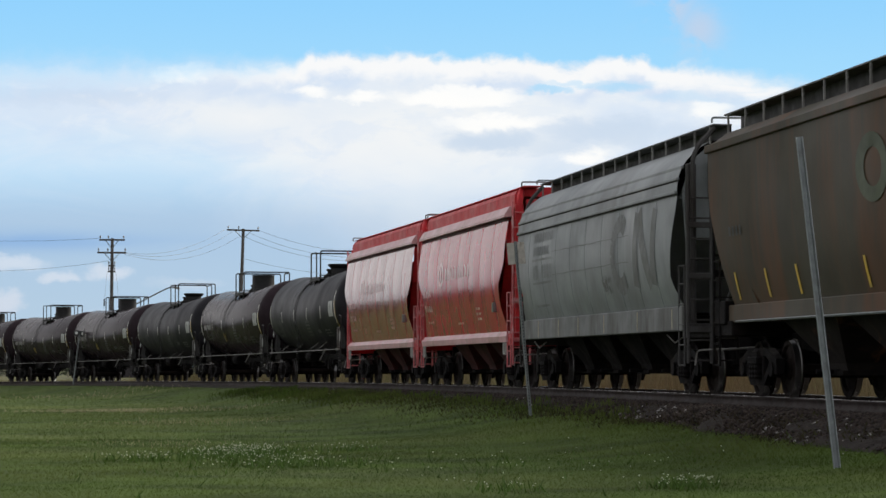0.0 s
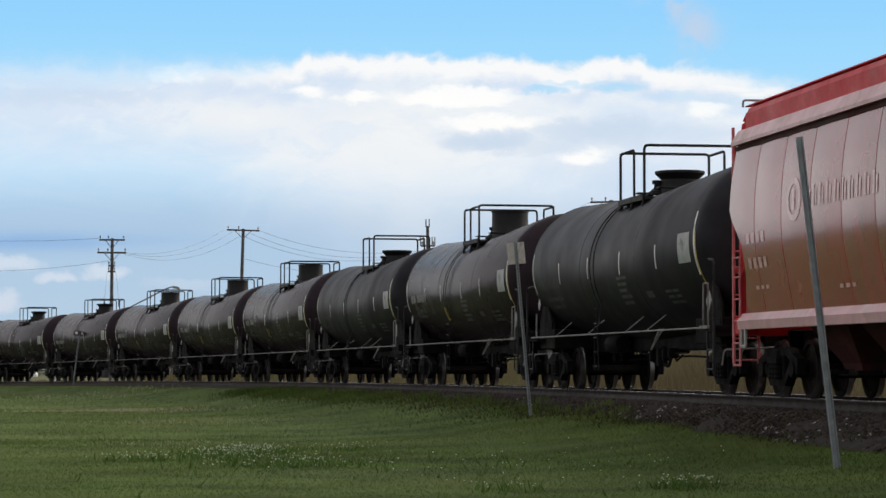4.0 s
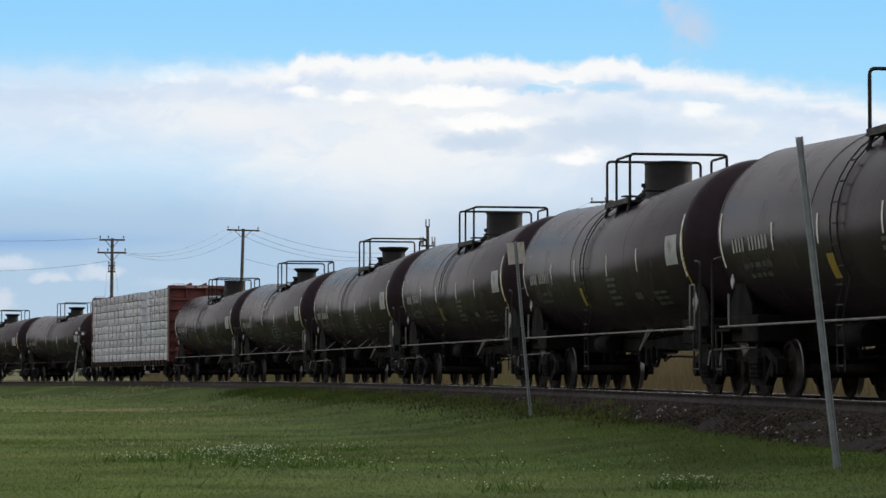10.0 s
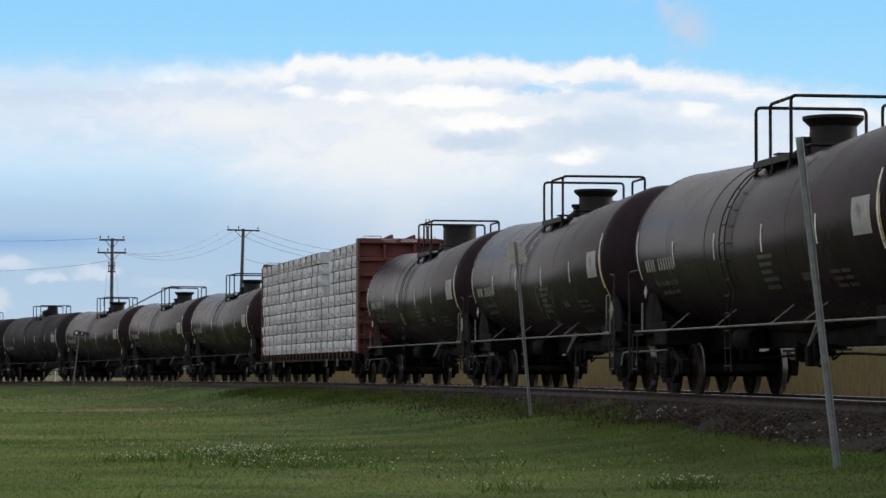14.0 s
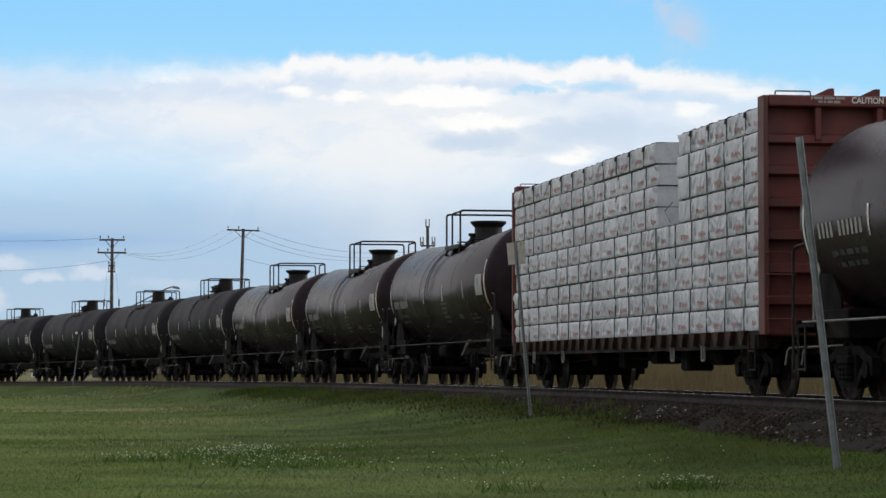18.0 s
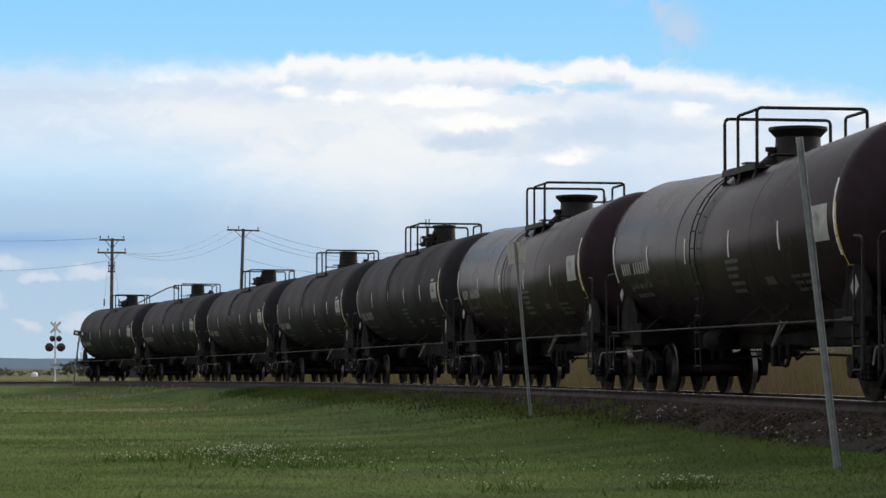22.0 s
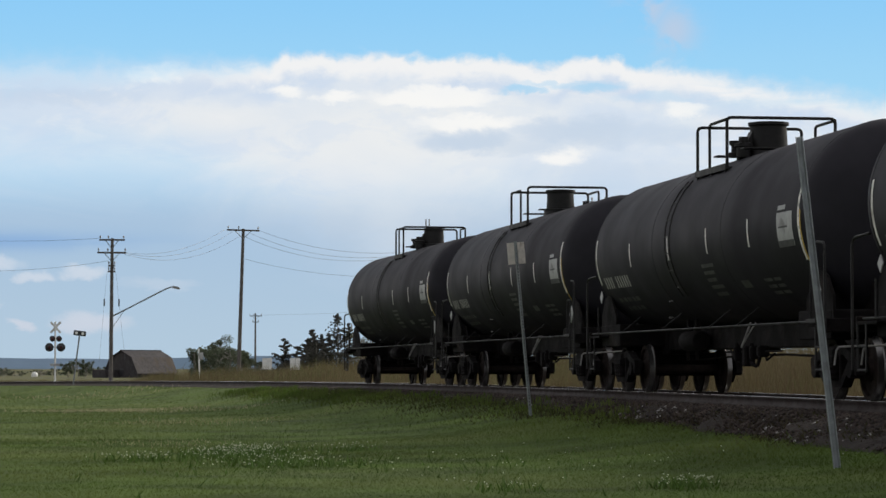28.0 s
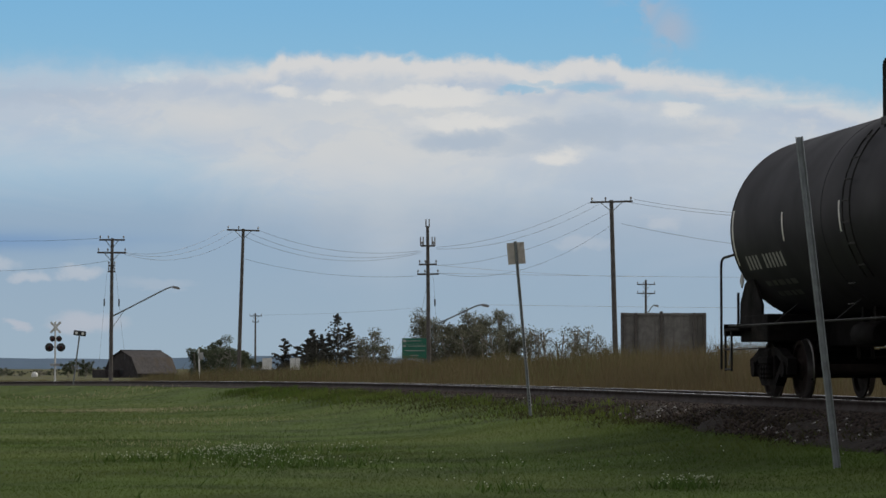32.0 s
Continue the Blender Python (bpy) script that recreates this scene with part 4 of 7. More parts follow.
def coupler(bm, x, d):
    """A knuckle coupler that points along d (1 or -1) from x."""
    box(bm, *sorted((x, x + d * 0.42)), -0.08, 0.08, 0.80, 0.98, 0.015)
    box(bm, *sorted((x + d * 0.36, x + d * 0.60)), -0.16, 0.05, 0.74, 1.04, 0.03)
    rod(bm, (x + d * 0.50, 0.08, 0.74), (x + d * 0.50, 0.08, 1.04), 0.07, 8)


def end_gear(car, reach, half, material=IRON, width=0.33):
    """Draft sills, couplers and air hoses at both ends."""
    for d in (1, -1):
        bm = B()
        box(bm, *sorted((d * (half - 1.2), d * (reach - 0.55))), -width, width, 0.74, 1.06, 0.02)
        box(bm, *sorted((d * (reach - 0.70), d * (reach - 0.55))), -0.55, 0.55, 0.72, 1.10, 0.02)
        part("draft_sill", bm, material, car)
        bm = B()
        coupler(bm, d * (reach - 0.58), d)
        part("coupler", bm, IRON, car)
        bm = B()
        pipe(bm, [(d * (reach - 0.6), 0.35, 0.78), (d * (reach - 0.35), 0.33, 0.60), (d * (reach - 0.1), 0.2, 0.30), (d * (reach - 0.02), 0.06, 0.42)], 0.036, 6, 0.1)
        part("air_hose", bm, IRON, car)
        bm = B()
        pipe(bm, [(d * (reach - 0.42), 0.2, 0.86), (d * (reach - 0.42), -0.9, 0.80), (d * (reach - 0.48), -1.30, 0.78), (d * (reach - 0.48), -1.34, 0.52)], 0.016, 5, 0.06)
        part("uncoupling_lever", bm, SILL_GREY, car)
        bm = B()
        box(bm, *sorted((d * (reach - 0.95), d * (reach - 0.70))), -0.62, -0.36, 0.50, 0.80, 0.03)
        pipe(bm, [(d * (reach - 0.82), -0.5, 0.56), (d * (reach - 0.70), -0.52, 0.36), (d * (reach - 0.55), -0.46, 0.46)], 0.03, 5, 0.05)
        part("brake_hanger", bm, IRON, car)


def bars(bm, x0, z0, heights, widths, gap, place):
    """Plain bars in place of writing; place(x, z) gives points on the surface."""
    x = x0
    for w, h in zip(widths, heights):
        if h > 0:
            n = max(1, int(h / 0.12))
            sheet(bm, [[place(x, z0 + h * i / n), place(x + w, z0 + h * i / n)] for i in range(n + 1)])
        x += w + gap


TANK_R, TANK_Z, SHELL = 1.49, 2.71, 7.55


def tank_axis(x, dip):
    """Height of the tank's axis: both halves slope down by dip to the outlet in the middle."""
    return TANK_Z + (0.04 if dip == 0 else 0.0) - dip * max(0.0, 1 - abs(x) / SHELL)


def on_tank(side, dip, lift=0.006):
    def place(x, z):
        c = tank_axis(x, dip)
        y = math.sqrt(max(0.0, TANK_R ** 2 - (z - c) ** 2))
        n = Vector((0, y, z - c)).normalized() * lift
        return (x, side * (y + n.y), z + n.z)
    return place


def tank_rings(bm, rings, dip, seg=56):
    """A skin through rings (x, radius) round the sloping axis; a ring without radius closes the end."""
    made = []
    for x, r in rings:
        c = tank_axis(x, dip)
        if r < 1e-6:
            made.append([bm.verts.new((x, 0, c))])
        else:
            made.append([bm.verts.new((x, r * math.sin(2 * math.pi * i / seg), c + r * math.cos(2 * math.pi * i / seg))) for i in range(seg)])
    for a, b in zip(made, made[1:]):
        for i in range(seg):
            j = (i + 1) % seg
            bm.faces.new([a[0], b[j], b[i]] if len(a) == 1 else [a[i], a[j], b[0]] if len(b) == 1 else [a[i], a[j], b[j], b[i]])


# what sets the kinds of tank car apart: stripe places, height of the owner's mark, half width and top of the guard rail, the hoop that its side rails join,
# place of the front hoop, how far the tank slopes down to its middle, how far its rear end reaches out
KINDS = {"drum": ((-4.6, -2.1, 1.0, 3.6), 2.36, 1.00, 4.76, 1, 1.05, 0.21, 0.38), "flared": ((-4.8, -1.85, 1.15, 4.15), 2.26, 0.95, 4.80, 1, 1.05, 0.22, 0.25),
         "slate": ((-4.7, -1.75, 1.2, 4.2), 2.22, 0.93, 4.86, -1, 1.05, 0.21, 0.2), "valves": ((-4.4, -1.3, 1.5, 4.2), 2.06, 0.97, 4.81, 1, 1.02, 0.0, 0.0),
         "valves_far": ((-4.4, -1.3, 1.5, 4.2), 2.06, 0.97, 4.82, -1, 1.0, 0.0, 0.0), "valves_last": ((-4.6, -1.6, 1.3, 4.0), 2.06, 0.97, 4.84, 1, 0.30, 0.0, 0.15)}


def build_tank_car(label, paint, kind, tag, ladder_full, pale_sill):
    car = thing("tank_car", label, "tank car", group="train of freight cars")
    dome = "flared" if kind == "slate" else kind
    stripes, mark_z, rail_y, top, joined, fore, dip, tail = KINDS[kind]
    rear, front = -SHELL - tail, SHELL - 0.35
    high = 0.12 if dip == 0 else 0.0
    # shell with dished heads and faint weld seams
    head = [(0.74 * math.cos(math.pi / 2 * i / 8), TANK_R * math.sin(math.pi / 2 * i / 8)) for i in range(9)]
    bm = B()
    tank_rings(bm, [(rear - x, r) for x, r in head] + [(0.0, TANK_R)] + [(front + x, r) for x, r in reversed(head)], dip)
    part("tank", bm, paint, car, smooth=True)
    for q in (rear + 0.05, -2.5, 2.5, front - 0.05):
        bm = B()
        tank_rings(bm, [(q - 0.02, TANK_R - 0.01), (q - 0.016, TANK_R + 0.004), (q + 0.016, TANK_R + 0.004), (q + 0.02, TANK_R - 0.01)], dip)
        part("weld_seam", bm, paint, car)
    # reflective stripes
    for side in (-1, 1):
        place = on_tank(side, dip)
        for x, z0, z1, w in [(rear + 0.10, 2.15, 3.05, 0.09), (front - 0.11, 2.10, 3.20, 0.09)] + [(q, 2.30 + high, 2.74 + high, 0.075) for q in stripes]:
            bm = B()
            sheet(bm, [[place(x, z0 + (z1 - z0) * i / 6), place(x + w, z0 + (z1 - z0) * i / 6)] for i in range(7)])
            part("reflective_stripe", bm, STRIPE, car, "white reflective stripe")
        bm = B()
        sheet(bm, [[place(front, 1.95 + 0.9 * i / 6), place(front + 0.05, 1.95 + 0.9 * i / 6)] for i in range(7)])
        part("yellow_edge_stripe", bm, YELLOW, car, "yellow reflective edge stripe")
        bm = B()
        sheet(bm, [[place(5.95, 2.33 + 0.53 * i / 6), place(6.80, 2.33 + 0.53 * i / 6)] for i in range(7)])
        part("notice_panel", bm, PANEL_GREY, car, "grey notice panel")
        if dome[:6] == "valves":
            bm = B()
            bars(bm, 6.0, 2.90, [0.07], [0.42], 0.0, on_tank(side, dip, 0.007))
            part("small_notice", bm, PANEL_GREY, car, "small pale notice bar")
            bm = B()
            bars(bm, 6.05, 2.62, [0.03], [0.5], 0.0, on_tank(side, dip, 0.009))
            bars(bm, 5.95, 2.33, [0.10], [0.85], 0.0, on_tank(side, dip, 0.009))
            tagged(part("notice_writing", bm, DIM_MARK, car, "dark bars of small writing"), kind="stuff")
        for i in (0, 1, 2, 3, 5, 6, 7, 8, 9, 10):
            bm = B()
            bars(bm, -7.05 + 0.205 * i, mark_z, [0.22], [0.105], 0.0, on_tank(side, dip, 0.007))
            part("reporting_mark", bm, DIM_MARK if kind == "slate" else WHITE_MARK, car, "faded stencilled bar" if kind == "slate" else "white stencilled bar")
        bm = B()
        bars(bm, -6.6, mark_z - 0.27, [0.08] * 5, [0.3, 0.22, 0.34, 0.2, 0.3], 0.1, on_tank(side, dip, 0.007))
        bars(bm, -6.4, mark_z - 0.43, [0.07] * 4, [0.26, 0.3, 0.18, 0.3], 0.1, on_tank(side, dip, 0.007))
        for q in range(5):
            bars(bm, 0.9, 2.20 - q * 0.12, [0.06], [0.8 - 0.1 * (q % 3)], 0.1, on_tank(side, dip, 0.007))
        bars(bm, 2.9, 1.80, [0.12], [0.5], 0.1, on_tank(side, dip, 0.007))
        for q in range(3):
            bars(bm, 4.3, 1.86 - q * 0.1, [0.05] * 2, [0.45, 0.4], 0.08, on_tank(side, dip, 0.007))
        tagged(part("data_stencil", bm, DIM_MARK, car, "faded small stencilled lines"), kind="stuff")
        if tag:
            bm = B()
            sheet(bm, [[place(-1.80, 1.78 + 0.36 * i / 3), place(-1.42, 1.78 + 0.36 * i / 3)] for i in range(4)])
            part("yellow_tag", bm, TAG_YELLOW, car, "yellow notice square")
    # manway dome on top
    crest = tank_axis(0, dip) + TANK_R
    bm = B()
    if dome == "drum":
        lathe(bm, [(0.56, -0.12), (0.49, -0.02), (0.48, 0.62), (0.50, 0.63), (0.50, 0.67), (0.0, 0.69)], 28, Matrix.Translation((0.2, 0, crest)))
    elif dome == "flared":
        h = 0.42 if kind == "slate" else 0.57
        lathe(bm, [(0.46, -0.12), (0.40, -0.02), (0.38, h - 0.17), (0.47, h - 0.08), (0.50, h - 0.05), (0.50, h), (0.0, h + 0.02)], 28, Matrix.Translation((0.2, 0, crest)))
    else:
        w = 0.30 if kind == "valves_last" else 0.32
        lathe(bm, [(w + 0.14, -0.12), (w + 0.08, -0.03), (w + 0.08, 0.08), (w + 0.02, 0.10), (w, 0.50), (w + 0.04, 0.51), (w + 0.04, 0.56), (0.0, 0.59)], 28, Matrix.Translation((0.2, 0, crest)))
    part("manway", bm, RAILING, car, "black manway housing", True)
    bm = B()
    q = 0.72 if dome == "valves_far" else -0.58
    lathe(bm, [(0.14, -0.03), (0.14, 0.05), (0.07, 0.06), (0.07, 0.18), (0.11, 0.19), (0.11, 0.26), (0, 0.27)], 12, Matrix.Translation((0.1, q * 0.75 if dome[:6] != "valves" else q, crest - 0.02)))
    if dome[:6] == "valves":
        lathe(bm, [(0.13, -0.02), (0.13, 0.16), (0.17, 0.17), (0.17, 0.22), (0.09, 0.24), (0.09, 0.34), (0, 0.35)], 12, Matrix.Translation((0.35, q * 0.85, crest - 0.05)))
        if q < 0:
            prism(bm, [(q * 0.95, crest - 0.1), (q * 0.2, crest - 0.05), (q * 0.2, crest + 0.50), (q * 0.55, crest + 0.40), (q * 0.80, crest + 0.10)], 0.05, 0.30)
        rod(bm, (0.1, q * 0.9, crest + 0.02), (0.1, q * 0.5, crest + 0.12), 0.06)
    else:
        rod(bm, (-0.45, -0.5, crest - 0.05), (-0.1, -0.35, crest + 0.12), 0.06)
    part("valve", bm, RAILING, car, "black safety valve", True)
    # platform and guard rail round the dome; its side rails leave a gap at the ladder
    deck = 3.84 + (0.12 if dip == 0 else 0.0)
    bm = B()
    for side in (-1, 1):
        y0, y1 = sorted((side * (rail_y - 0.36), side * (rail_y + 0.04)))
        box(bm, -1.08, fore + 0.03, y0, y1, deck - 0.05, deck, 0.006)
        box(bm, -1.08, fore + 0.03, *sorted((side * (rail_y + 0.02), side * (rail_y + 0.045))), deck - 0.06, deck + 0.05)
        for x in (-1.0, (fore - 1.05) / 2, fore - 0.05):
            rod(bm, (x, side * (rail_y - 0.02), deck), (x, side * (rail_y + 0.06), deck - 0.36), 0.035, 6)
    for x in (-1.08, fore - 0.25):
        box(bm, x, x + 0.28, -rail_y + 0.3, rail_y - 0.3, crest + 0.03, crest + 0.06, 0.006)
    part("platform", bm, RAILING, car, "black walkway grating")
    for x in (-1.05, fore):
        bm = B()
        pipe(bm, [(x, -rail_y, deck), (x, -rail_y, top), (x, rail_y, top), (x, rail_y, deck)], 0.029, 6, 0.09)
        part("guard_hoop", bm, RAILING, car, "black pipe guard hoop")
    for side in (-1, 1):
        bm = B()
        x = fore if joined > 0 else -1.05
        e = x - joined * 0.58 * (fore + 1.05)
        pipe(bm, [(x, side * rail_y, top - 0.03), (e, side * rail_y, top - 0.03), (e, side * rail_y, deck)], 0.027, 6, 0.10)
        part("guard_rail", bm, RAILING, car, "black pipe guard rail")
    # ladders over both flanks
    for side in (-1, 1):
        bm = B()
        place = on_tank(side, dip, 0.06)
        low = 1.3 if not ladder_full else 0.42
        for x in (-1.22, -0.88):
            pts = [place(x, 3.8 - 0.2 * i) for i in range(11)]
            if ladder_full:
                pts += [(x, side * 1.46, 1.25), (x, side * 1.44, 0.42)]
            pipe(bm, pts, 0.013, 5)
        z = 3.7
        while z > low:
            a, b = (place(-1.22, z), place(-0.88, z)) if z > 1.7 else ((-1.22, side * 1.46, z), (-0.88, side * 1.46, z))
            rod(bm, a, b, 0.013, 5)
            z -= 0.29
        part("ladder", bm, RAILING, car, "black side ladder")
    # side rails at sill height with struts, grey end sills and steps
    for side in (-1, 1):
        bm = B()
        pipe(bm, [(-7.9, side * 1.47, 1.16), (7.9, side * 1.47, 1.16)], 0.017, 6)
        pipe(bm, [(-7.3, side * 1.47, 1.16), (-7.3, side * 1.47, 1.70)], 0.022, 6)
        part("side_rail", bm, SILL_GREY if pale_sill else RAILING, car, "thin side railing")
        for x in () if kind == "drum" else (-5.2, -1.9, 1.6, 3.4):
            bm = B()
            rod(bm, (x, side * 1.46, 1.16), (x + 0.24, side * 1.14, 1.46), 0.011, 6)
            part("rail_strut", bm, SILL_GREY if pale_sill else RAILING, car)
    for d in (1, -1):
        bm = B()
        x0, x1 = sorted((d * 7.35, d * 8.35))
        box(bm, x0, x1, -1.45, 1.45, 1.08, 1.13, 0.008)
        box(bm, *sorted((d * 8.27, d * 8.35)), -1.45, 1.45, 1.00, 1.20, 0.01)
        part("end_platform", bm, IRON, car)
        bm = B()
        for y in (-0.5, 0.5):
            prism(bm, [(d * 6.3, 1.02), (d * 8.2, 1.02), (d * 8.2, 1.2), (d * 7.7, 1.75), (d * 7.0, 1.62), (d * 6.3, 1.5)], y - 0.02, y + 0.02, "y")
        for side in (-1, 1):
            prism(bm, [(d * 6.7, 1.05), (d * 8.1, 1.05), (d * 8.05, 1.55), (d * 7.75, 1.85), (d * 7.3, 2.0), (d * 6.7, 1.5)], side * 1.22 - 0.02, side * 1.22 + 0.02, "y")
        box(bm, *sorted((d * 6.3, d * 8.0)), -1.25, 1.25, 0.90, 1.34, 0.02)
        part("saddle", bm, IRON, car)
        for side in (-1, 1):
            bm = B()
            pipe(bm, [(d * 8.42, side * 1.47, 0.45), (d * 8.42, side * 1.47, 2.30), (d * 7.80, side * 1.40, 2.34)], 0.022, 6, 0.16)
            part("end_handrail", bm, RAILING, car)
            bm = B()
            for x in (7.86, 8.26):
                rod(bm, (d * x, side * 1.44, 0.42), (d * x, side * 1.44, 1.1), 0.02, 6)
            for z in (0.45, 0.78):
                rod(bm, (d * 7.86, side * 1.44, z), (d * 8.26, side * 1.44, z), 0.02, 6)
            part("sill_step", bm, RAILING, car)
            bm = B()
            m = Matrix.Translation((d * (7.82 if d > 0 else 7.32), side * 1.40, 1.62 if d > 0 else 1.90)) @ Euler((0, radians(45), 0)).to_matrix().to_4x4()
            r = 0.13 if d > 0 else 0.09
            box(bm, -r, r, -0.01, 0.01, -r, r, 0.004, 0, m)
            part("placard", bm, PANEL_GREY, car, "white diamond placard")
            if d < 0:
                continue
            bm = B()
            pipe(bm, [(d * 7.66, side * 1.46, 1.20), (d * 7.66, side * 1.46, 1.92), (d * 7.98, side * 1.46, 1.92), (d * 7.98, side * 1.46, 1.20)], 0.016, 5, 0.03)
            box(bm, *sorted((d * 7.5, d * 8.0)), *sorted((side * 1.44, side * 1.49)), 1.14, 1.20, 0.006)
            part("placard_holder", bm, SILL_GREY if pale_sill else RAILING, car)
        # brake wheel housing over the platform
        bm = B()
        if d < 0:
            lathe(bm, [(0, 0), (0.26, 0), (0.28, 0.03), (0.26, 0.06), (0, 0.05)], 16, Matrix.Translation((d * 8.30, 0.7, 1.75)) @ Euler((0, radians(-90), 0)).to_matrix().to_4x4())
            box(bm, -8.25, -8.05, 0.45, 0.95, 1.2, 1.95, 0.03)
            part("brake_wheel", bm, RAILING, car)
        else:
            bm.free()
    # added dark box for the dark mass under the belly; tank cars have stub sills
    bm = B()
    box(bm, -6.6, 6.6, -0.32, 0.32, 0.82, 1.24, 0.02)
    part("centre_sill", bm, IRON, car)
    # under the belly: outlet, air tank, rods
    bm = B()
    lathe(bm, [(0.30, 0.35), (0.30, 0.16), (0.16, 0.13), (0.13, -0.10), (0.17, -0.12), (0.17, -0.22), (0, -0.24)], 16, Matrix.Translation((0.3, 0, 1.0)))
    part("outlet_valve", bm, IRON, car, smooth=True)
    # hoses, rods and valves that hang in a cluster round the outlet
    for points, r in (([(-0.7, -0.35, 0.9), (-0.5, -0.4, 0.62), (-0.2, -0.4, 0.58), (0.0, -0.3, 0.85)], 0.03), ([(0.5, -0.4, 0.9), (0.62, -0.45, 0.55), (0.85, -0.4, 0.50), (1.0, -0.35, 0.8)], 0.035),
                      ([(1.0, -0.3, 0.85), (1.25, -0.35, 0.60), (1.6, -0.3, 0.72)], 0.022), ([(-1.4, -0.4, 0.76), (2.4, -0.4, 0.76)], 0.018)):
        bm = B()
        pipe(bm, points, r, 5, 0.06 if len(points) > 2 else 0.0)
        part("brake_hose", bm, IRON, car)
    for x, z0, w in ((-0.35, 0.60, 0.16), (0.25, 0.50, 0.22), (0.72, 0.62, 0.14), (1.2, 0.66, 0.18)):
        bm = B()
        box(bm, x, x + w, -0.52, -0.32, z0, 0.86, 0.03)
        part("valve_block", bm, IRON, car)
    bm = B()
    m = Matrix.Translation((-3.6, -0.55, 0.98)) @ Euler((0, radians(90), 0)).to_matrix().to_4x4()
    lathe(bm, [(0, 0), (0.16, 0.02), (0.19, 0.08), (0.19, 1.05), (0.16, 1.11), (0, 1.13)], 16, m)
    box(bm, -3.4, -3.3, -0.6, -0.5, 1.1, 1.4)
    box(bm, -2.8, -2.7, -0.6, -0.5, 1.1, 1.4)
    part("air_reservoir", bm, IRON, car, smooth=True)
    bm = B()
    pipe(bm, [(-6.4, 0.25, 0.62), (-2.5, 0.25, 0.70), (2.2, -0.25, 0.70), (6.4, -0.25, 0.62)], 0.022, 5)
    pipe(bm, [(-8.2, 0.5, 0.86), (-5.0, 0.62, 1.02), (5.0, 0.62, 1.02), (8.2, 0.35, 0.86)], 0.028, 5)
    for x in (-4.6, -3.9, 4.3, 4.9, 5.4):
        rod(bm, (x, -0.3, 1.15), (x + 0.1, -0.3, 0.62), 0.03, 5)
    part("brake_rigging", bm, IRON, car)
    for side in (-1, 1):
        bm = B()
        pipe(bm, [(3.0, side * 1.1, 1.22), (3.15, side * 1.30, 0.82), (3.3, side * 1.1, 1.22)], 0.018, 5)
        part("release_rod", bm, SILL_GREY, car)
    end_gear(car, 8.92, 7.2)
    add_trucks(car, 7.2, 0.38)
    return car


def spray(car):
    """Sprayed scrawl on one tank: a white tag under the walkway and a green one low on the flank."""
    rng = random.Random(23)
    for name, paint, x0, z0, wide, tall, strokes in (("white_scrawl", LETTER_WHITE, -1.9, 2.75, 0.9, 0.75, 9), ("green_scrawl", SPRAY_GREEN, 0.2, 1.75, 1.9, 0.50, 16)):
        bm = B()
        place = on_tank(-1, 0.22, 0.008)
        for i in range(strokes):
            x, z = x0 + wide * i / strokes + rng.uniform(-0.05, 0.05), z0 + tall * rng.uniform(0.0, 0.45)
            rows, turn = [], rng.choice((-1, 1))
            for q in range(9):
                a = turn * (q / 8) * rng.uniform(2.2, 3.4) + i
                x, z = x + 0.05 * math.cos(a), z + 0.07 * math.sin(a + 0.6)
                rows.append([place(x, z), place(x + 0.035, z + 0.02)])
            sheet(bm, rows)
        tagged(part(name, bm, paint, car, "loose sprayed paint scrawl"), kind="stuff")


# ---- covered hoppers ----
def panel_belly(x, z, ends, ribs, swell):
    """How far a side sheet bellies out at a place between its ribs."""
    e = ends(z)
    stops = [-e] + [max(-e, min(e, q)) for q in ribs] + [e]
    for i, (a, b) in enumerate(zip(stops, stops[1:])):
        if a < x < b:
            q = (x - a) / (b - a)
            return swell * min(1.0, (b - a) / 0.8) * (1 - (2 * q - 1) ** 2) * (1 + 0.6 * math.sin(z * 2.1 + i * 6.8))
    return 0.0


def hopper_skin(bm, prof, ends, ribs, swell=0.0, sides=(-1, 1)):
    """Side sheets from a (half-width, height) profile; ends(z) gives how far the sheet reaches; ribs: x places of shallow weld lines; swell: how far the panels between them belly out, each a little differently."""
    for side in sides:
        rows = []
        for w, z in prof:
            e = ends(z)
            row = [(-e, side * w, z)]
            for x in ribs:
                if abs(x) < e - 0.1:
                    row += [(x - 0.020, side * w, z), (x - 0.012, side * (w - 0.007), z), (x + 0.012, side * (w - 0.007), z), (x + 0.020, side * w, z)]
                else:
                    q = max(-e, min(e, x))
                    row += [(q, side * w, z)] * 4
            row.append((e, side * w, z))
            if swell:
                full = []
                for i in range(0, len(row) - 1, 4):
                    a, b = row[i][0], row[i + 1][0]
                    full += row[max(0, i - 3):i + 1]
                    for q in (0.25, 0.5, 0.75):
                        x = a + (b - a) * q
                        full.append((x, side * (w + panel_belly(x, z, ends, ribs, swell)), z))
                row = full + [row[-1]]
            rows.append(row)
        sheet(bm, rows)
    bmesh.ops.remove_doubles(bm, verts=bm.verts, dist=0.0005)


def round_profile(points, n=6):
    """Rounds a (w, z) polyline a little by Catmull-Rom."""
    p = [points[0]] + list(points) + [points[-1]]
    out = []
    for a, b, c, d in zip(p, p[1:], p[2:], p[3:]):
        for i in range(n):
            t = i / n
            out.append(tuple(0.5 * (2 * b[k] + (c[k] - a[k]) * t + (2 * a[k] - 5 * b[k] + 4 * c[k] - d[k]) * t * t + (3 * b[k] - a[k] - 3 * c[k] + d[k]) * t ** 3) for k in (0, 1)))
    return out + [points[-1]]


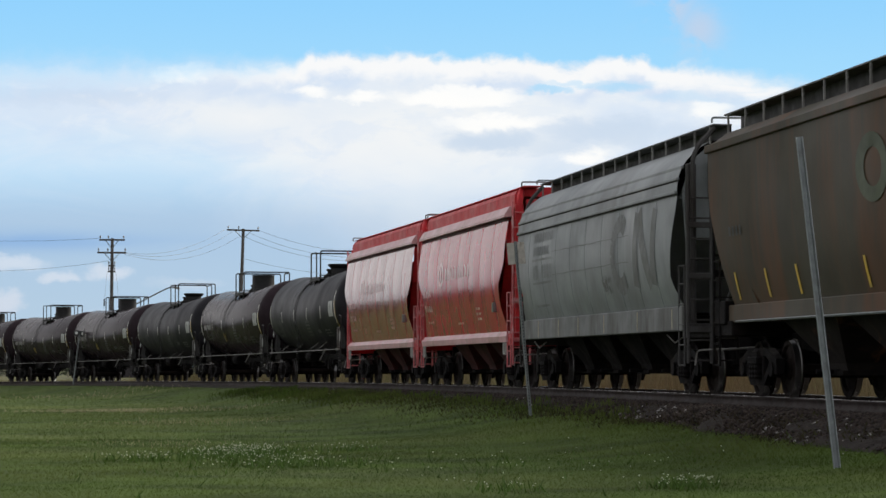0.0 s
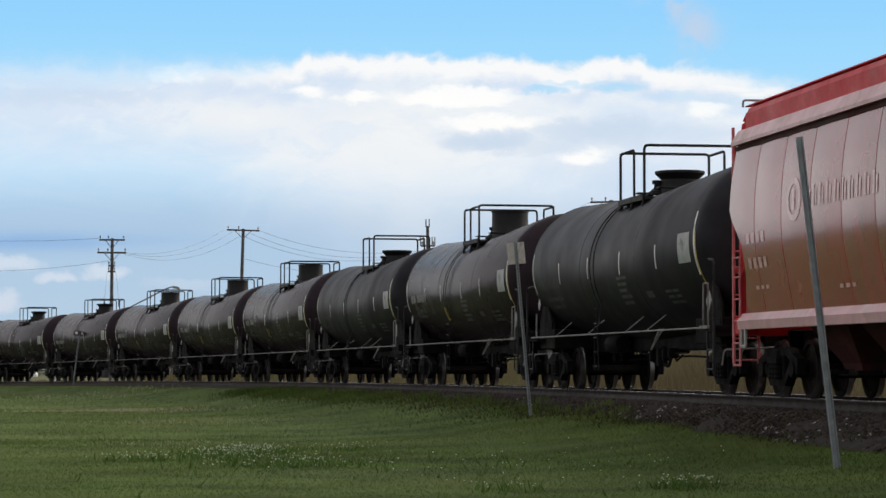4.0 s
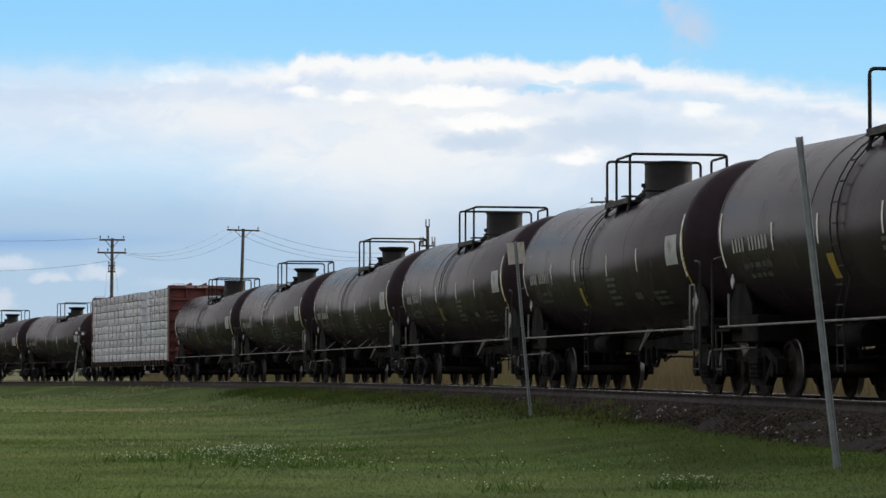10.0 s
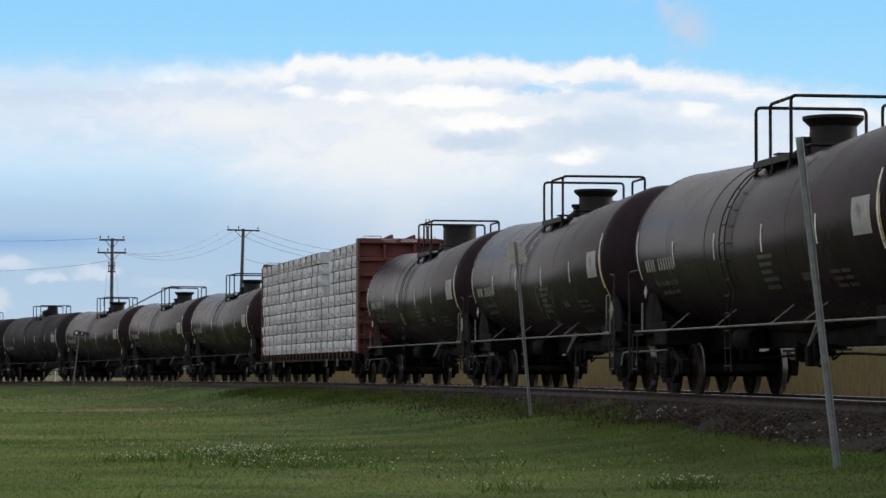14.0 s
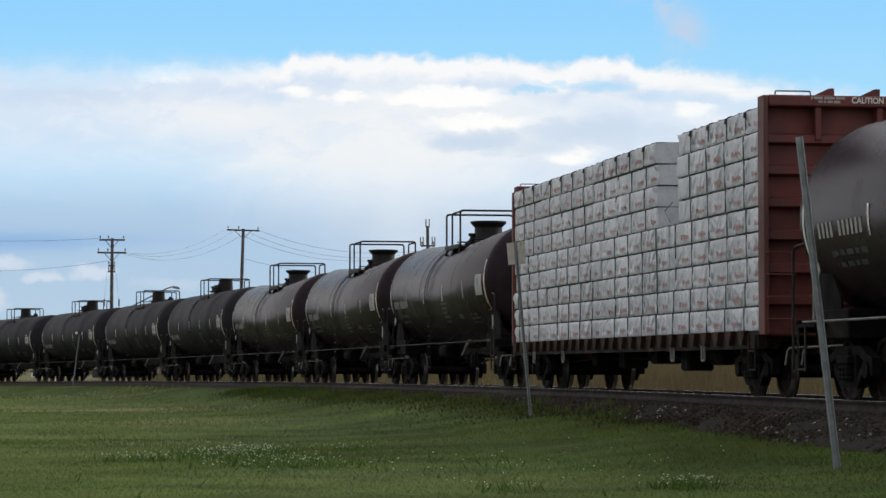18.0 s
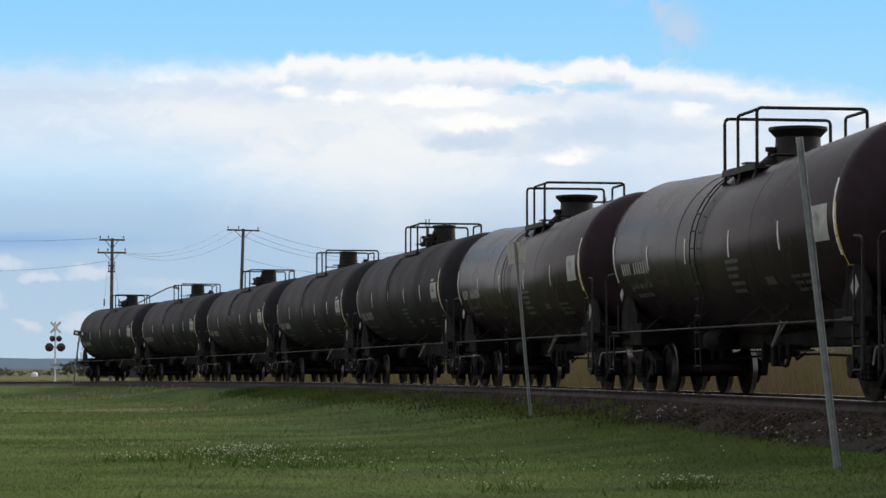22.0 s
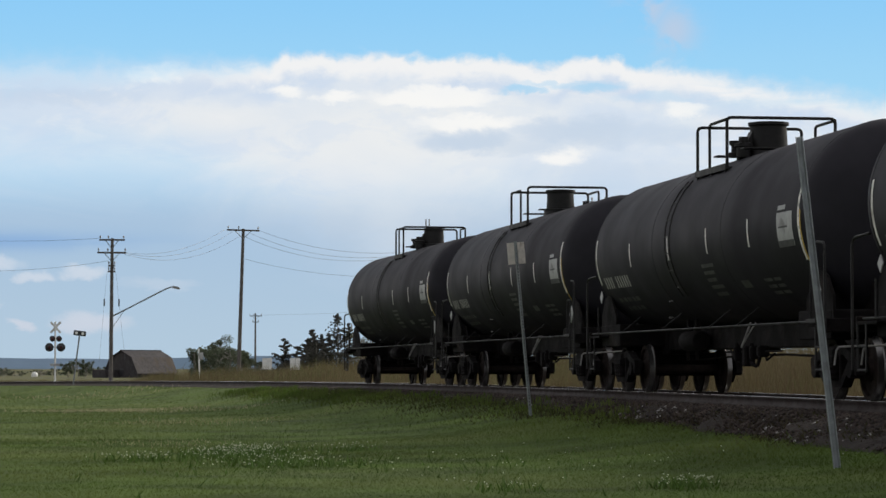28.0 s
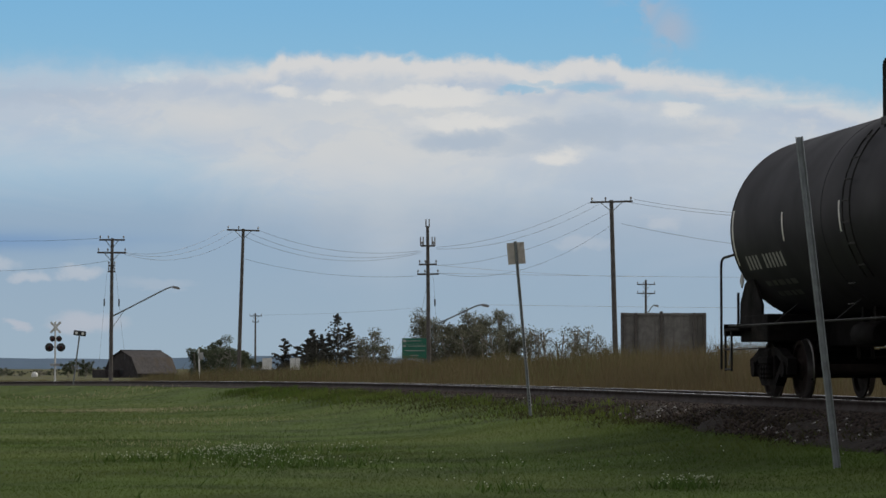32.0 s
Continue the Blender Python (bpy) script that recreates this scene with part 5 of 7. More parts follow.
def end_ladders(car, x, w, top, material):
    """A ladder and a cage of posts on each corner of a hopper end at x."""
    d = 1 if x > 0 else -1
    for side in (-1, 1):
        bm = B()
        for y in (side * w, side * (w - 0.42)):
            rod(bm, (x, y, 0.55), (x, y, top), 0.028, 6)
        z = 0.6
        while z < top:
            rod(bm, (x, side * w, z), (x, side * (w - 0.42), z), 0.016, 5)
            z += 0.36
        part("end_ladder", bm, material, car)
        bm = B()
        for dx in (0.12, 0.52):
            rod(bm, (x - d * dx, side * (w + 0.03), 0.50), (x - d * dx, side * (w + 0.03), 2.3), 0.02, 6)
        for z in (0.52, 0.88, 1.24, 1.60, 1.96, 2.28):
            rod(bm, (x - d * 0.12, side * (w + 0.03), z), (x - d * 0.52, side * (w + 0.03), z), 0.016, 5)
        part("side_ladder", bm, material, car)
    bm = B()
    for z in (1.15, 2.1, 3.0):
        box(bm, *sorted((x - d * 0.05, x + d * 0.03)), -w, w, z - 0.05, z + 0.05, 0.01)
    for side in (-1, 1):
        pipe(bm, [(x, side * (w - 0.5), 1.1), (x, side * 0.2, 3.0)], 0.03, 5)
    part("end_cage", bm, material, car)


def slope_bays(car, half, material, bays, low=0.42):
    """The hopper's sloped bays and outlet gates under the body."""
    length = 2 * half / bays
    for i in range(bays):
        c = -half + length * (i + 0.5)
        bm = B()
        vs = []
        for xx, w, z in ((length / 2 - 0.02, 1.2, 1.45), (0.48, 0.62, 0.55), (0.44, 0.58, low)):
            vs.append([(c - xx, -w, z), (c + xx, -w, z), (c + xx, w, z), (c - xx, w, z), (c - xx, -w, z)])
        sheet(bm, vs)
        bm.faces.new([bm.verts.new(p) for p in vs[-1][:4]])
        bmesh.ops.remove_doubles(bm, verts=bm.verts, dist=0.0005)
        part("hopper_bay", bm, material, car)
        bm = B()
        box(bm, c - 0.5, c + 0.5, -0.68, 0.68, low - 0.06, low + 0.02, 0.01)
        rod(bm, (c, -0.95, low), (c, 0.95, low), 0.035, 8)
        part("outlet_gate", bm, IRON, car)


def build_red_hopper(label, paint, frame_paint):
    """A potash hopper with bulged, ribbed sides, a pale top chord and red end cages."""
    car = thing("covered_hopper", label, "hopper car", group="train of freight cars")
    e0 = 6.28

    def ends(z):
        return e0 - (0.75 * min(1, max(0, (3.0 - z) / 0.55)) if z > 1.95 else 0.75 - 0.62 * (1.95 - z) / 0.85)
    prof = round_profile([(1.36, 1.34), (1.44, 1.75), (1.54, 2.35), (1.56, 2.9), (1.52, 3.5), (1.42, 4.10)], 4)
    ribs = [-e0 + 2 * e0 * i / 8 for i in range(1, 8)]
    bm = B()
    hopper_skin(bm, prof, ends, ribs, 0.011)
    part("side_sheet", bm, paint, car, smooth=True)
    for side in (-1, 1):
        bm = B()
        prism(bm, [(side * 1.30, 1.10), (side * 1.46, 1.10), (side * 1.48, 1.24), (side * 1.38, 1.36), (side * 1.30, 1.36)], -e0 + 0.15, e0 - 0.15)
        part("side_sill", bm, PALE_CHORD, car, "pale side sill")
        bm = B()
        prism(bm, [(side * 1.30, 4.12), (side * 1.53, 4.10), (side * 1.53, 4.16), (side * 1.40, 4.36), (side * 1.30, 4.36)], -e0, e0)
        part("top_chord", bm, PALE_CHORD, car, "pale top chord")
        # a dark red strip that paints the shadow line under the chord
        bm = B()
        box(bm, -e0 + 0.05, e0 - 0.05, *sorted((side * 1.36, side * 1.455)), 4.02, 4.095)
        part("chord_joint", bm, SHADED_RED, car, "dark strip painting the shade under the top chord")
        bm = B()
        box(bm, 4.78, 4.95, *sorted((side * 1.47, side * 1.56)), 1.84, 2.08, 0.01)
        part("routing_box", bm, GREY_SILL, car, "small grey routing card box")
        bm = B()
        box(bm, -e0, e0, *sorted((side * 1.20, side * 1.28)), 4.34, 4.66, 0.01)
        part("roof_edge", bm, frame_paint, car)
    bm = B()
    prism(bm, [(-1.28, 4.60), (1.28, 4.60), (1.22, 4.74), (0.5, 4.83), (-0.5, 4.83), (-1.22, 4.74)], -e0, e0)
    part("roof", bm, frame_paint, car)
    for side in (-1, 1):
        bm = B()
        box(bm, -e0 - 0.5, e0 + 0.5, *sorted((side * 0.72, side * 1.15)), 4.805, 4.83, 0.006)
        part("running_board", bm, frame_paint, car)
        # plain mark in place of the owner's lettering, and small data bars
        def on_side(x, z, lift=0.007):
            w = np.interp(z, [q[1] for q in prof], [q[0] for q in prof])
            return (x, side * (w + lift + panel_belly(x, z, ends, ribs, 0.011)), z)

        def patch(bm, x0, x1, z0, z1):
            n = max(1, int((z1 - z0) / 0.08))
            sheet(bm, [[on_side(x0, z0 + (z1 - z0) * i / n), on_side(x1, z0 + (z1 - z0) * i / n)] for i in range(n + 1)])
        bm = B()
        for k in range(10):
            x = -1.75 + 0.36 * k
            patch(bm, x, x + 0.08, 2.84, 3.16)
            patch(bm, x + 0.14, x + 0.22, 2.84, 3.10)
        # a round emblem: a ring about an upright bar
        for i in range(16):
            a0, a1 = 2 * math.pi * i / 16, 2 * math.pi * (i + 1) / 16
            sheet(bm, [[on_side(-2.38 + r * math.cos(a), 3.0 + 0.86 * r * math.sin(a)) for a in (a0, a1)] for r in (0.27, 0.38)])
        patch(bm, -2.46, -2.32, 2.84, 3.16)
        tagged(part("owner_mark", bm, FAINT_MARK, car, "faded pale lettering bars"), kind="stuff")
        bm = B()
        for x0, z0, n in ((-5.2, 2.45, 4), (-5.2, 2.05, 4), (-5.0, 1.72, 3), (2.4, 1.95, 2), (2.4, 1.82, 2), (2.4, 1.69, 2), (-0.5, 1.62, 3)):
            for i in range(n):
                patch(bm, x0 + i * 0.3, x0 + i * 0.3 + 0.18, z0, z0 + (0.17 if z0 > 2 and x0 < 0 else 0.06))
        tagged(part("data_stencil", bm, FAINT_MARK, car, "small pale stencilled bars"), kind="stuff")
    for d in (1, -1):
        # sloped end sheet, end posts and gussets
        bm = B()
        rows = [[(d * (e0 - 0.25), -1.4, 4.1), (d * (e0 - 0.25), 1.4, 4.1)], [(d * (e0 - 0.30), -1.45, 3.0), (d * (e0 - 0.30), 1.45, 3.0)], [(d * (e0 - 2.2), -1.3, 1.3), (d * (e0 - 2.2), 1.3, 1.3)]]
        sheet(bm, rows)
        part("slope_sheet", bm, frame_paint, car)
        bm = B()
        for side in (-1, 1):
            box(bm, *sorted((d * (e0 + 0.16), d * (e0 + 0.30))), *sorted((side * 1.12, side * 1.32)), 1.05, 4.40, 0.02)
            pipe(bm, [(d * (e0 + 0.23), side * 1.22, 4.30), (d * (e0 + 0.23), side * 1.20, 4.55), (d * (e0 - 0.05), side * 1.1, 4.74)], 0.085, 6, 0.12)
            box(bm, *sorted((d * (e0 - 0.2), d * (e0 + 0.28))), *sorted((side * 1.1, side * 1.42)), 1.02, 1.3, 0.02)
        box(bm, *sorted((d * (e0 + 0.18), d * (e0 + 0.30))), -1.4, 1.4, 1.0, 1.28, 0.015)
        box(bm, *sorted((d * (e0 + 0.18), d * (e0 + 0.28))), -1.05, 1.05, 4.38, 4.52, 0.015)
        prism(bm, [(-0.35, 1.2), (0.35, 1.2), (0.55, 3.6), (-0.55, 3.6)], *sorted((d * (e0 - 0.25), d * (e0 - 0.1))))
        prism(bm, [(-1.36, 1.28), (1.36, 1.28), (1.40, 1.9), (1.05, 2.75), (-1.05, 2.75), (-1.40, 1.9)], *sorted((d * (e0 + 0.02), d * (e0 + 0.06))))
        part("end_frame", bm, frame_paint, car)
        end_ladders(car, d * (e0 + 0.34), 1.40, 4.45, LADDER_RED)
        bm = B()
        pipe(bm, [(d * (e0 + 0.45), -1.2, 4.80), (d * (e0 + 0.45), -1.2, 4.92), (d * (e0 + 0.45), 1.2, 4.92), (d * (e0 + 0.45), 1.2, 4.80)], 0.02, 5, 0.05)
        part("grab_rail", bm, GALV, car)
        for side in (-1, 1):
            bm = B()
            pipe(bm, [(d * (e0 - 0.3), side * 1.44, 1.1), (d * (e0 - 0.3), side * 1.44, 0.82), (d * (e0 - 0.55), side * 1.44, 0.82), (d * (e0 - 0.55), side * 1.44, 1.1)], 0.03, 5, 0.03)
            part("jack_loop", bm, WHITE_MARK, car)
    for i in range(5):
        bm = B()
        lathe(bm, [(0.36, 0.0), (0.36, 0.05), (0.0, 0.08)], 16, Matrix.Translation((-4.6 + 2.3 * i, 0, 4.82)))
        part("roof_hatch", bm, frame_paint, car)
    # bays take the darkened red, which paints the shade under the body
    slope_bays(car, 3.9, SHADED_RED, 3)
    end_gear(car, 6.95, 5.1, IRON)
    add_trucks(car, 5.05)
    return car


def roof_walk(car, length, side_y, z):
    """A running board along the roof edge with short upright brackets."""
    for side in (-1, 1):
        bm = B()
        box(bm, -length, length, *sorted((side * (side_y - 0.35), side * side_y)), z - 0.03, z, 0.006)
        part("running_board", bm, BOARD_GREY, car, "grey steel running board")
        bm = B()
        box(bm, -length, length, *sorted((side * (side_y - 0.34), side * (side_y - 0.30))), z - 0.24, z - 0.03)
        part("board_backing", bm, RAILING, car)
        for i in range(15):
            x = -length + 0.25 + (2 * length - 0.5) * i / 14
            bm = B()
            box(bm, x - 0.02, x + 0.02, *sorted((side * (side_y - 0.03), side * side_y)), z - 0.34, z - 0.03)
            part("board_bracket", bm, SILL_GREY, car)


def build_grey_hopper():
    """A cylindrical-sided grain hopper in weathered grey."""
    car = thing("covered_hopper", "weathered grey round-sided grain hopper with faded dark lettering", "hopper car", group="train of freight cars")
    e0 = 7.62

    def ends(z):
        return e0 - 0.55 * min(1.0, max(0.0, (3.3 - z) / 1.2)) if z > 2.1 else e0 - 0.55 + 0.5 * (2.1 - z) / 0.6
    prof = round_profile([(1.38, 1.56), (1.50, 1.98), (1.58, 2.58), (1.57, 3.15), (1.52, 3.61)], 4)
    ribs = [-e0 + 2 * e0 * i / 10 for i in range(1, 10)]
    bm = B()
    hopper_skin(bm, prof, ends, ribs, 0.007)
    part("side_sheet", bm, GREY_CAR, car, smooth=True)
    top = round_profile([(1.54, 3.60), (1.50, 3.88), (1.36, 4.16), (1.02, 4.46), (0.62, 4.60)], 4)
    bm = B()
    for side in (-1, 1):
        sheet(bm, [[(-e0, side * w, z), (e0, side * w, z)] for w, z in top])
    part("roof_sheet", bm, GREY_CAR, car, smooth=True)
    for side in (-1, 1):
        for z, w in ((3.60, 1.56), (3.84, 1.522), (4.05, 1.435)):
            bm = B()
            box(bm, -e0, e0, *sorted((side * (w - 0.03), side * (w + 0.015))), z - 0.026, z + 0.026, 0.006)
            part("side_rib", bm, GREY_CAR, car)
            # a dark strip along the lower edge of each rib
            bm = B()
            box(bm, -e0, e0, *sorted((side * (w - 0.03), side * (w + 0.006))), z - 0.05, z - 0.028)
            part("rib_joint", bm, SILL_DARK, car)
    bm = B()
    prism(bm, [(-0.64, 4.46), (0.64, 4.46), (0.62, 4.60), (-0.62, 4.60)], -e0, e0)
    part("hatch_trough", bm, IRON, car)
    roof_walk(car, e0 + 0.3, 0.95, 4.80)
    for side in (-1, 1):
        bm = B()
        box(bm, -e0 - 0.05, e0 + 0.05, *sorted((side * 1.30, side * 1.46)), 1.13, 1.57, 0.015)
        part("side_sill", bm, GREY_SILL, car)
        for x in (-7.5, -5.6, -3.33, -1.26, 1.24, 4.17, 6.9):
            bm = B()
            box(bm, x, x + 0.06, *sorted((side * 1.455, side * 1.466)), 1.17, 1.53)
            part("reflective_stripe", bm, FADED_STRIPE, car, "faded pale reflective stripe")

        def on_side(x, z, lift=0.008):
            w = np.interp(z, [q[1] for q in prof], [q[0] for q in prof])
            return (x, side * (w + lift + panel_belly(x, z, ends, ribs, 0.007)), z)
        for x in (-7.1, 5.7):
            bm = B()
            pipe(bm, [(x, side * 1.25, 1.08), (x + 0.6, side * 1.25, 0.93), (x + 1.4, side * 1.25, 1.06)], 0.014, 5)
            part("release_rod", bm, SILL_GREY, car, "thin pale release rod")
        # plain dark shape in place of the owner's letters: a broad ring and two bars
        bm = B()
        def band(pts, w):
            for (xa, za), (xb, zb) in zip(pts, pts[1:]):
                d = Vector((xb - xa, zb - za))
                n = Vector((-d.y, d.x)).normalized() * w / 2
                k = 6
                sheet(bm, [[on_side(xa + d.x * i / k + n.x, za + d.y * i / k + n.y), on_side(xa + d.x * i / k - n.x, za + d.y * i / k - n.y)] for i in range(k + 1)])
        band([(3.25 + 0.62 * math.cos(a), 2.66 + 0.62 * math.sin(a)) for a in [math.radians(50 + 260 * i / 12) for i in range(13)]], 0.34)
        band([(4.45, 2.0), (4.65, 3.40)], 0.40)
        band([(5.65, 2.0), (4.75, 3.40)], 0.40)
        band([(5.85, 2.0), (6.05, 3.40)], 0.34)
        tagged(part("owner_mark", bm, GREY_DARK, car, "faded dark painted bands"), kind="stuff")
        bm = B()
        for z, h, ws in ((3.28, 0.20, (1, 1, 1, 1, 1, 1, 1)), (2.98, 0.20, (1, 1, 1, 1, 1, 1)), (2.46, 0.30, (1, 1, 0, 1, 1, 1, 1))):
            for q, w in enumerate(ws):
                if w:
                    for x in (-5.5 + 0.31 * q, -5.37 + 0.31 * q):
                        sheet(bm, [[on_side(x, z), on_side(x + 0.065, z)], [on_side(x, z + h), on_side(x + 0.065, z + h)]])
        for z, w in ((2.86, 2.2), (2.34, 2.2), (1.84, 1.5)):
            sheet(bm, [[on_side(-5.6, z), on_side(-5.6 + w, z)], [on_side(-5.6, z + 0.05), on_side(-5.6 + w, z + 0.05)]])
        tagged(part("data_stencil", bm, STENCIL_GREY, car, "faded dark stencilled bars"), kind="stuff")
        # two long scrapes along the flank and a patch of small dark scrawl
        rng = random.Random(17)
        for z in (3.0, 2.49):
            bm = B()
            rows, zz = [], z
            for i in range(38):
                zz = z + 0.6 * (zz - z) + rng.uniform(-0.010, 0.010)
                rows.append([on_side(-3.4 + 0.2 * i, zz), on_side(-3.4 + 0.2 * i, zz + rng.uniform(0.008, 0.020))])
            sheet(bm, rows)
            part("scrape", bm, GREY_DARK, car, "long dark scrape")
        bm = B()
        for i in range(26):
            a, b = 1.5 + rng.uniform(0, 0.8), 1.92 + rng.uniform(0, 0.30)
            sheet(bm, [[on_side(a, b), on_side(a + 0.06, b)], [on_side(a + rng.uniform(-0.1, 0.1), b + 0.10), on_side(a + 0.09, b + 0.09)]])
        tagged(part("scrawl", bm, GREY_DARK, car, "small dark paint scrawl"), kind="stuff")
    for d in (1, -1):
        bm = B()
        sheet(bm, [[(d * (e0 - 0.4), -0.6, 4.42), (d * (e0 - 0.4), 0.6, 4.42)], [(d * (e0 - 0.35), -1.45, 3.5), (d * (e0 - 0.35), 1.45, 3.5)], [(d * (e0 - 2.4), -1.3, 1.5), (d * (e0 - 2.4), 1.3, 1.5)]])
        part("slope_sheet", bm, GREY_CAR, car)
        bm = B()
        prism(bm, [(-1.38, 2.75), (1.38, 2.75), (1.44, 3.6), (1.30, 4.12), (0.95, 4.44), (-0.95, 4.44), (-1.30, 4.12), (-1.44, 3.6)], *sorted((d * (e0 - 0.02), d * (e0 + 0.05))))
        part("end_sheet", bm, GREY_CAR, car, "flat grey end sheet")
        bm = B()
        for side in (-1, 1):
            box(bm, *sorted((d * (e0 + 0.05), d * (e0 + 0.16))), *sorted((side * 1.22, side * 1.40)), 1.2, 4.1, 0.02)
            pipe(bm, [(d * (e0 + 0.2), side * 1.30, 1.1), (d * (e0 + 0.2), side * 1.30, 4.3), (d * (e0 + 0.2), side * 0.9, 4.74)], 0.045, 6, 0.25)
        box(bm, *sorted((d * (e0 - 0.1), d * (e0 + 0.28))), -1.42, 1.42, 1.0, 1.26, 0.02)
        box(bm, *sorted((d * (e0 + 0.1), d * (e0 + 0.24))), -1.0, 1.0, 3.5, 4.2, 0.02)
        part("end_frame", bm, GRIMY_GREY, car)
        end_ladders(car, d * (e0 + 0.32), 1.42, 3.6, GRIMY_GREY)
        bm = B()
        pipe(bm, [(d * (e0 + 0.42), -1.0, 4.80), (d * (e0 + 0.42), -1.0, 4.90), (d * (e0 + 0.42), 1.0, 4.90), (d * (e0 + 0.42), 1.0, 4.80)], 0.02, 5, 0.05)
        part("grab_rail", bm, GALV, car)
    slope_bays(car, 5.4, IRON, 4)
    end_gear(car, 8.60, 6.7)
    add_trucks(car, 6.5)
    return car


def build_brown_hopper():
    """A tall grain hopper with rust-stained brown sides."""
    car = thing("covered_hopper", "rust-stained brown grain hopper with a faded green mark", "hopper car", group="train of freight cars")
    e0 = 8.05

    def ends(z):
        return e0 - 0.05 - 0.75 * max(0.0, (3.2 - z) / 1.8)
    prof = round_profile([(1.26, 1.5), (1.42, 2.2), (1.52, 3.1), (1.55, 4.12)], 4)
    bm = B()
    hopper_skin(bm, prof, ends, ())
    part("side_sheet", bm, BROWN_CAR, car, smooth=True)
    for side in (-1, 1):
        bm = B()
        box(bm, -e0, e0, *sorted((side * 1.42, side * 1.60)), 4.10, 4.24, 0.015)
        part("top_chord", bm, BROWN_CAR, car)
        bm = B()
        box(bm, -e0 + 0.2, e0 - 0.2, *sorted((side * 1.22, side * 1.33)), 1.22, 1.52, 0.015)
        part("side_sill", bm, BROWN_CAR, car)
        bm = B()
        pipe(bm, [(-e0 + 1.2, side * 1.36, 1.24), (e0 - 1.2, side * 1.36, 1.24)], 0.02, 5)
        part("sill_pipe", bm, GALV, car)
        def on_side(x, z, lift=0.012):
            w = np.interp(z, [q[1] for q in prof], [q[0] for q in prof])
            return (x, side * (w + lift), z)
        for x in (-6.85, -4.98, -3.2, 0.25, 2.6, 4.9, 6.8):
            bm = B()
            sheet(bm, [[on_side(x, 1.60 + 0.09 * i), on_side(x + 0.11, 1.60 + 0.09 * i)] for i in range(6)])
            part("reflective_stripe", bm, YELLOW, car, "yellow reflective stripe")
        bm = B()
        ring = [(1.1 + 0.72 * math.cos(a), 3.22 + 0.48 * math.sin(a), 1.15 + 0.40 * math.cos(a), 3.22 + 0.27 * math.sin(a)) for a in [math.pi * 2 * i / 28 for i in range(0, 29)]]
        sheet(bm, [[on_side(a, b), on_side(c, d)] for a, b, c, d in ring])
        part("owner_mark", bm, GREEN_MARK, car, "faded green ring mark")
        bm = B()
        for x in (-6.8, -6.58, -6.36, -6.14):
            sheet(bm, [[on_side(x, 2.64), on_side(x + 0.13, 2.64)], [on_side(x, 2.80), on_side(x + 0.13, 2.80)]])
        part("reporting_mark", bm, DIM_MARK, car, "faded stencilled bars")
    bm = B()
    prism(bm, [(-1.55, 4.20), (1.55, 4.20), (1.2, 4.46), (0.7, 4.58), (-0.7, 4.58), (-1.2, 4.46)], -e0, e0)
    part("roof", bm, BROWN_CAR, car)
    roof_walk(car, e0 + 0.2, 1.20, 4.80)
    for d in (1, -1):
        bm = B()
        sheet(bm, [[(d * (e0 - 0.1), -1.5, 4.2), (d * (e0 - 0.1), 1.5, 4.2)], [(d * (e0 - 0.2), -1.5, 3.3), (d * (e0 - 0.2), 1.5, 3.3)], [(d * (e0 - 2.4), -1.3, 1.5), (d * (e0 - 2.4), 1.3, 1.5)]])
        part("slope_sheet", bm, BROWN_CAR, car)
        bm = B()
        box(bm, *sorted((d * (e0 - 0.9), d * (e0 + 0.28))), -1.36, 1.36, 1.0, 1.26, 0.02)
        for side in (-1, 1):
            box(bm, *sorted((d * (e0 - 0.6), d * (e0 + 0.1))), *sorted((side * 1.15, side * 1.40)), 1.2, 1.6, 0.02)
        part("end_frame", bm, IRON, car)
        end_ladders(car, d * (e0 + 0.30), 1.36, 4.3, IRON)
    slope_bays(car, 5.4, SILL_DARK, 3)
    end_gear(car, 8.60, 6.7)
    add_trucks(car, 6.5)
    return car


# ---- the lumber car ----
PACKS = {}


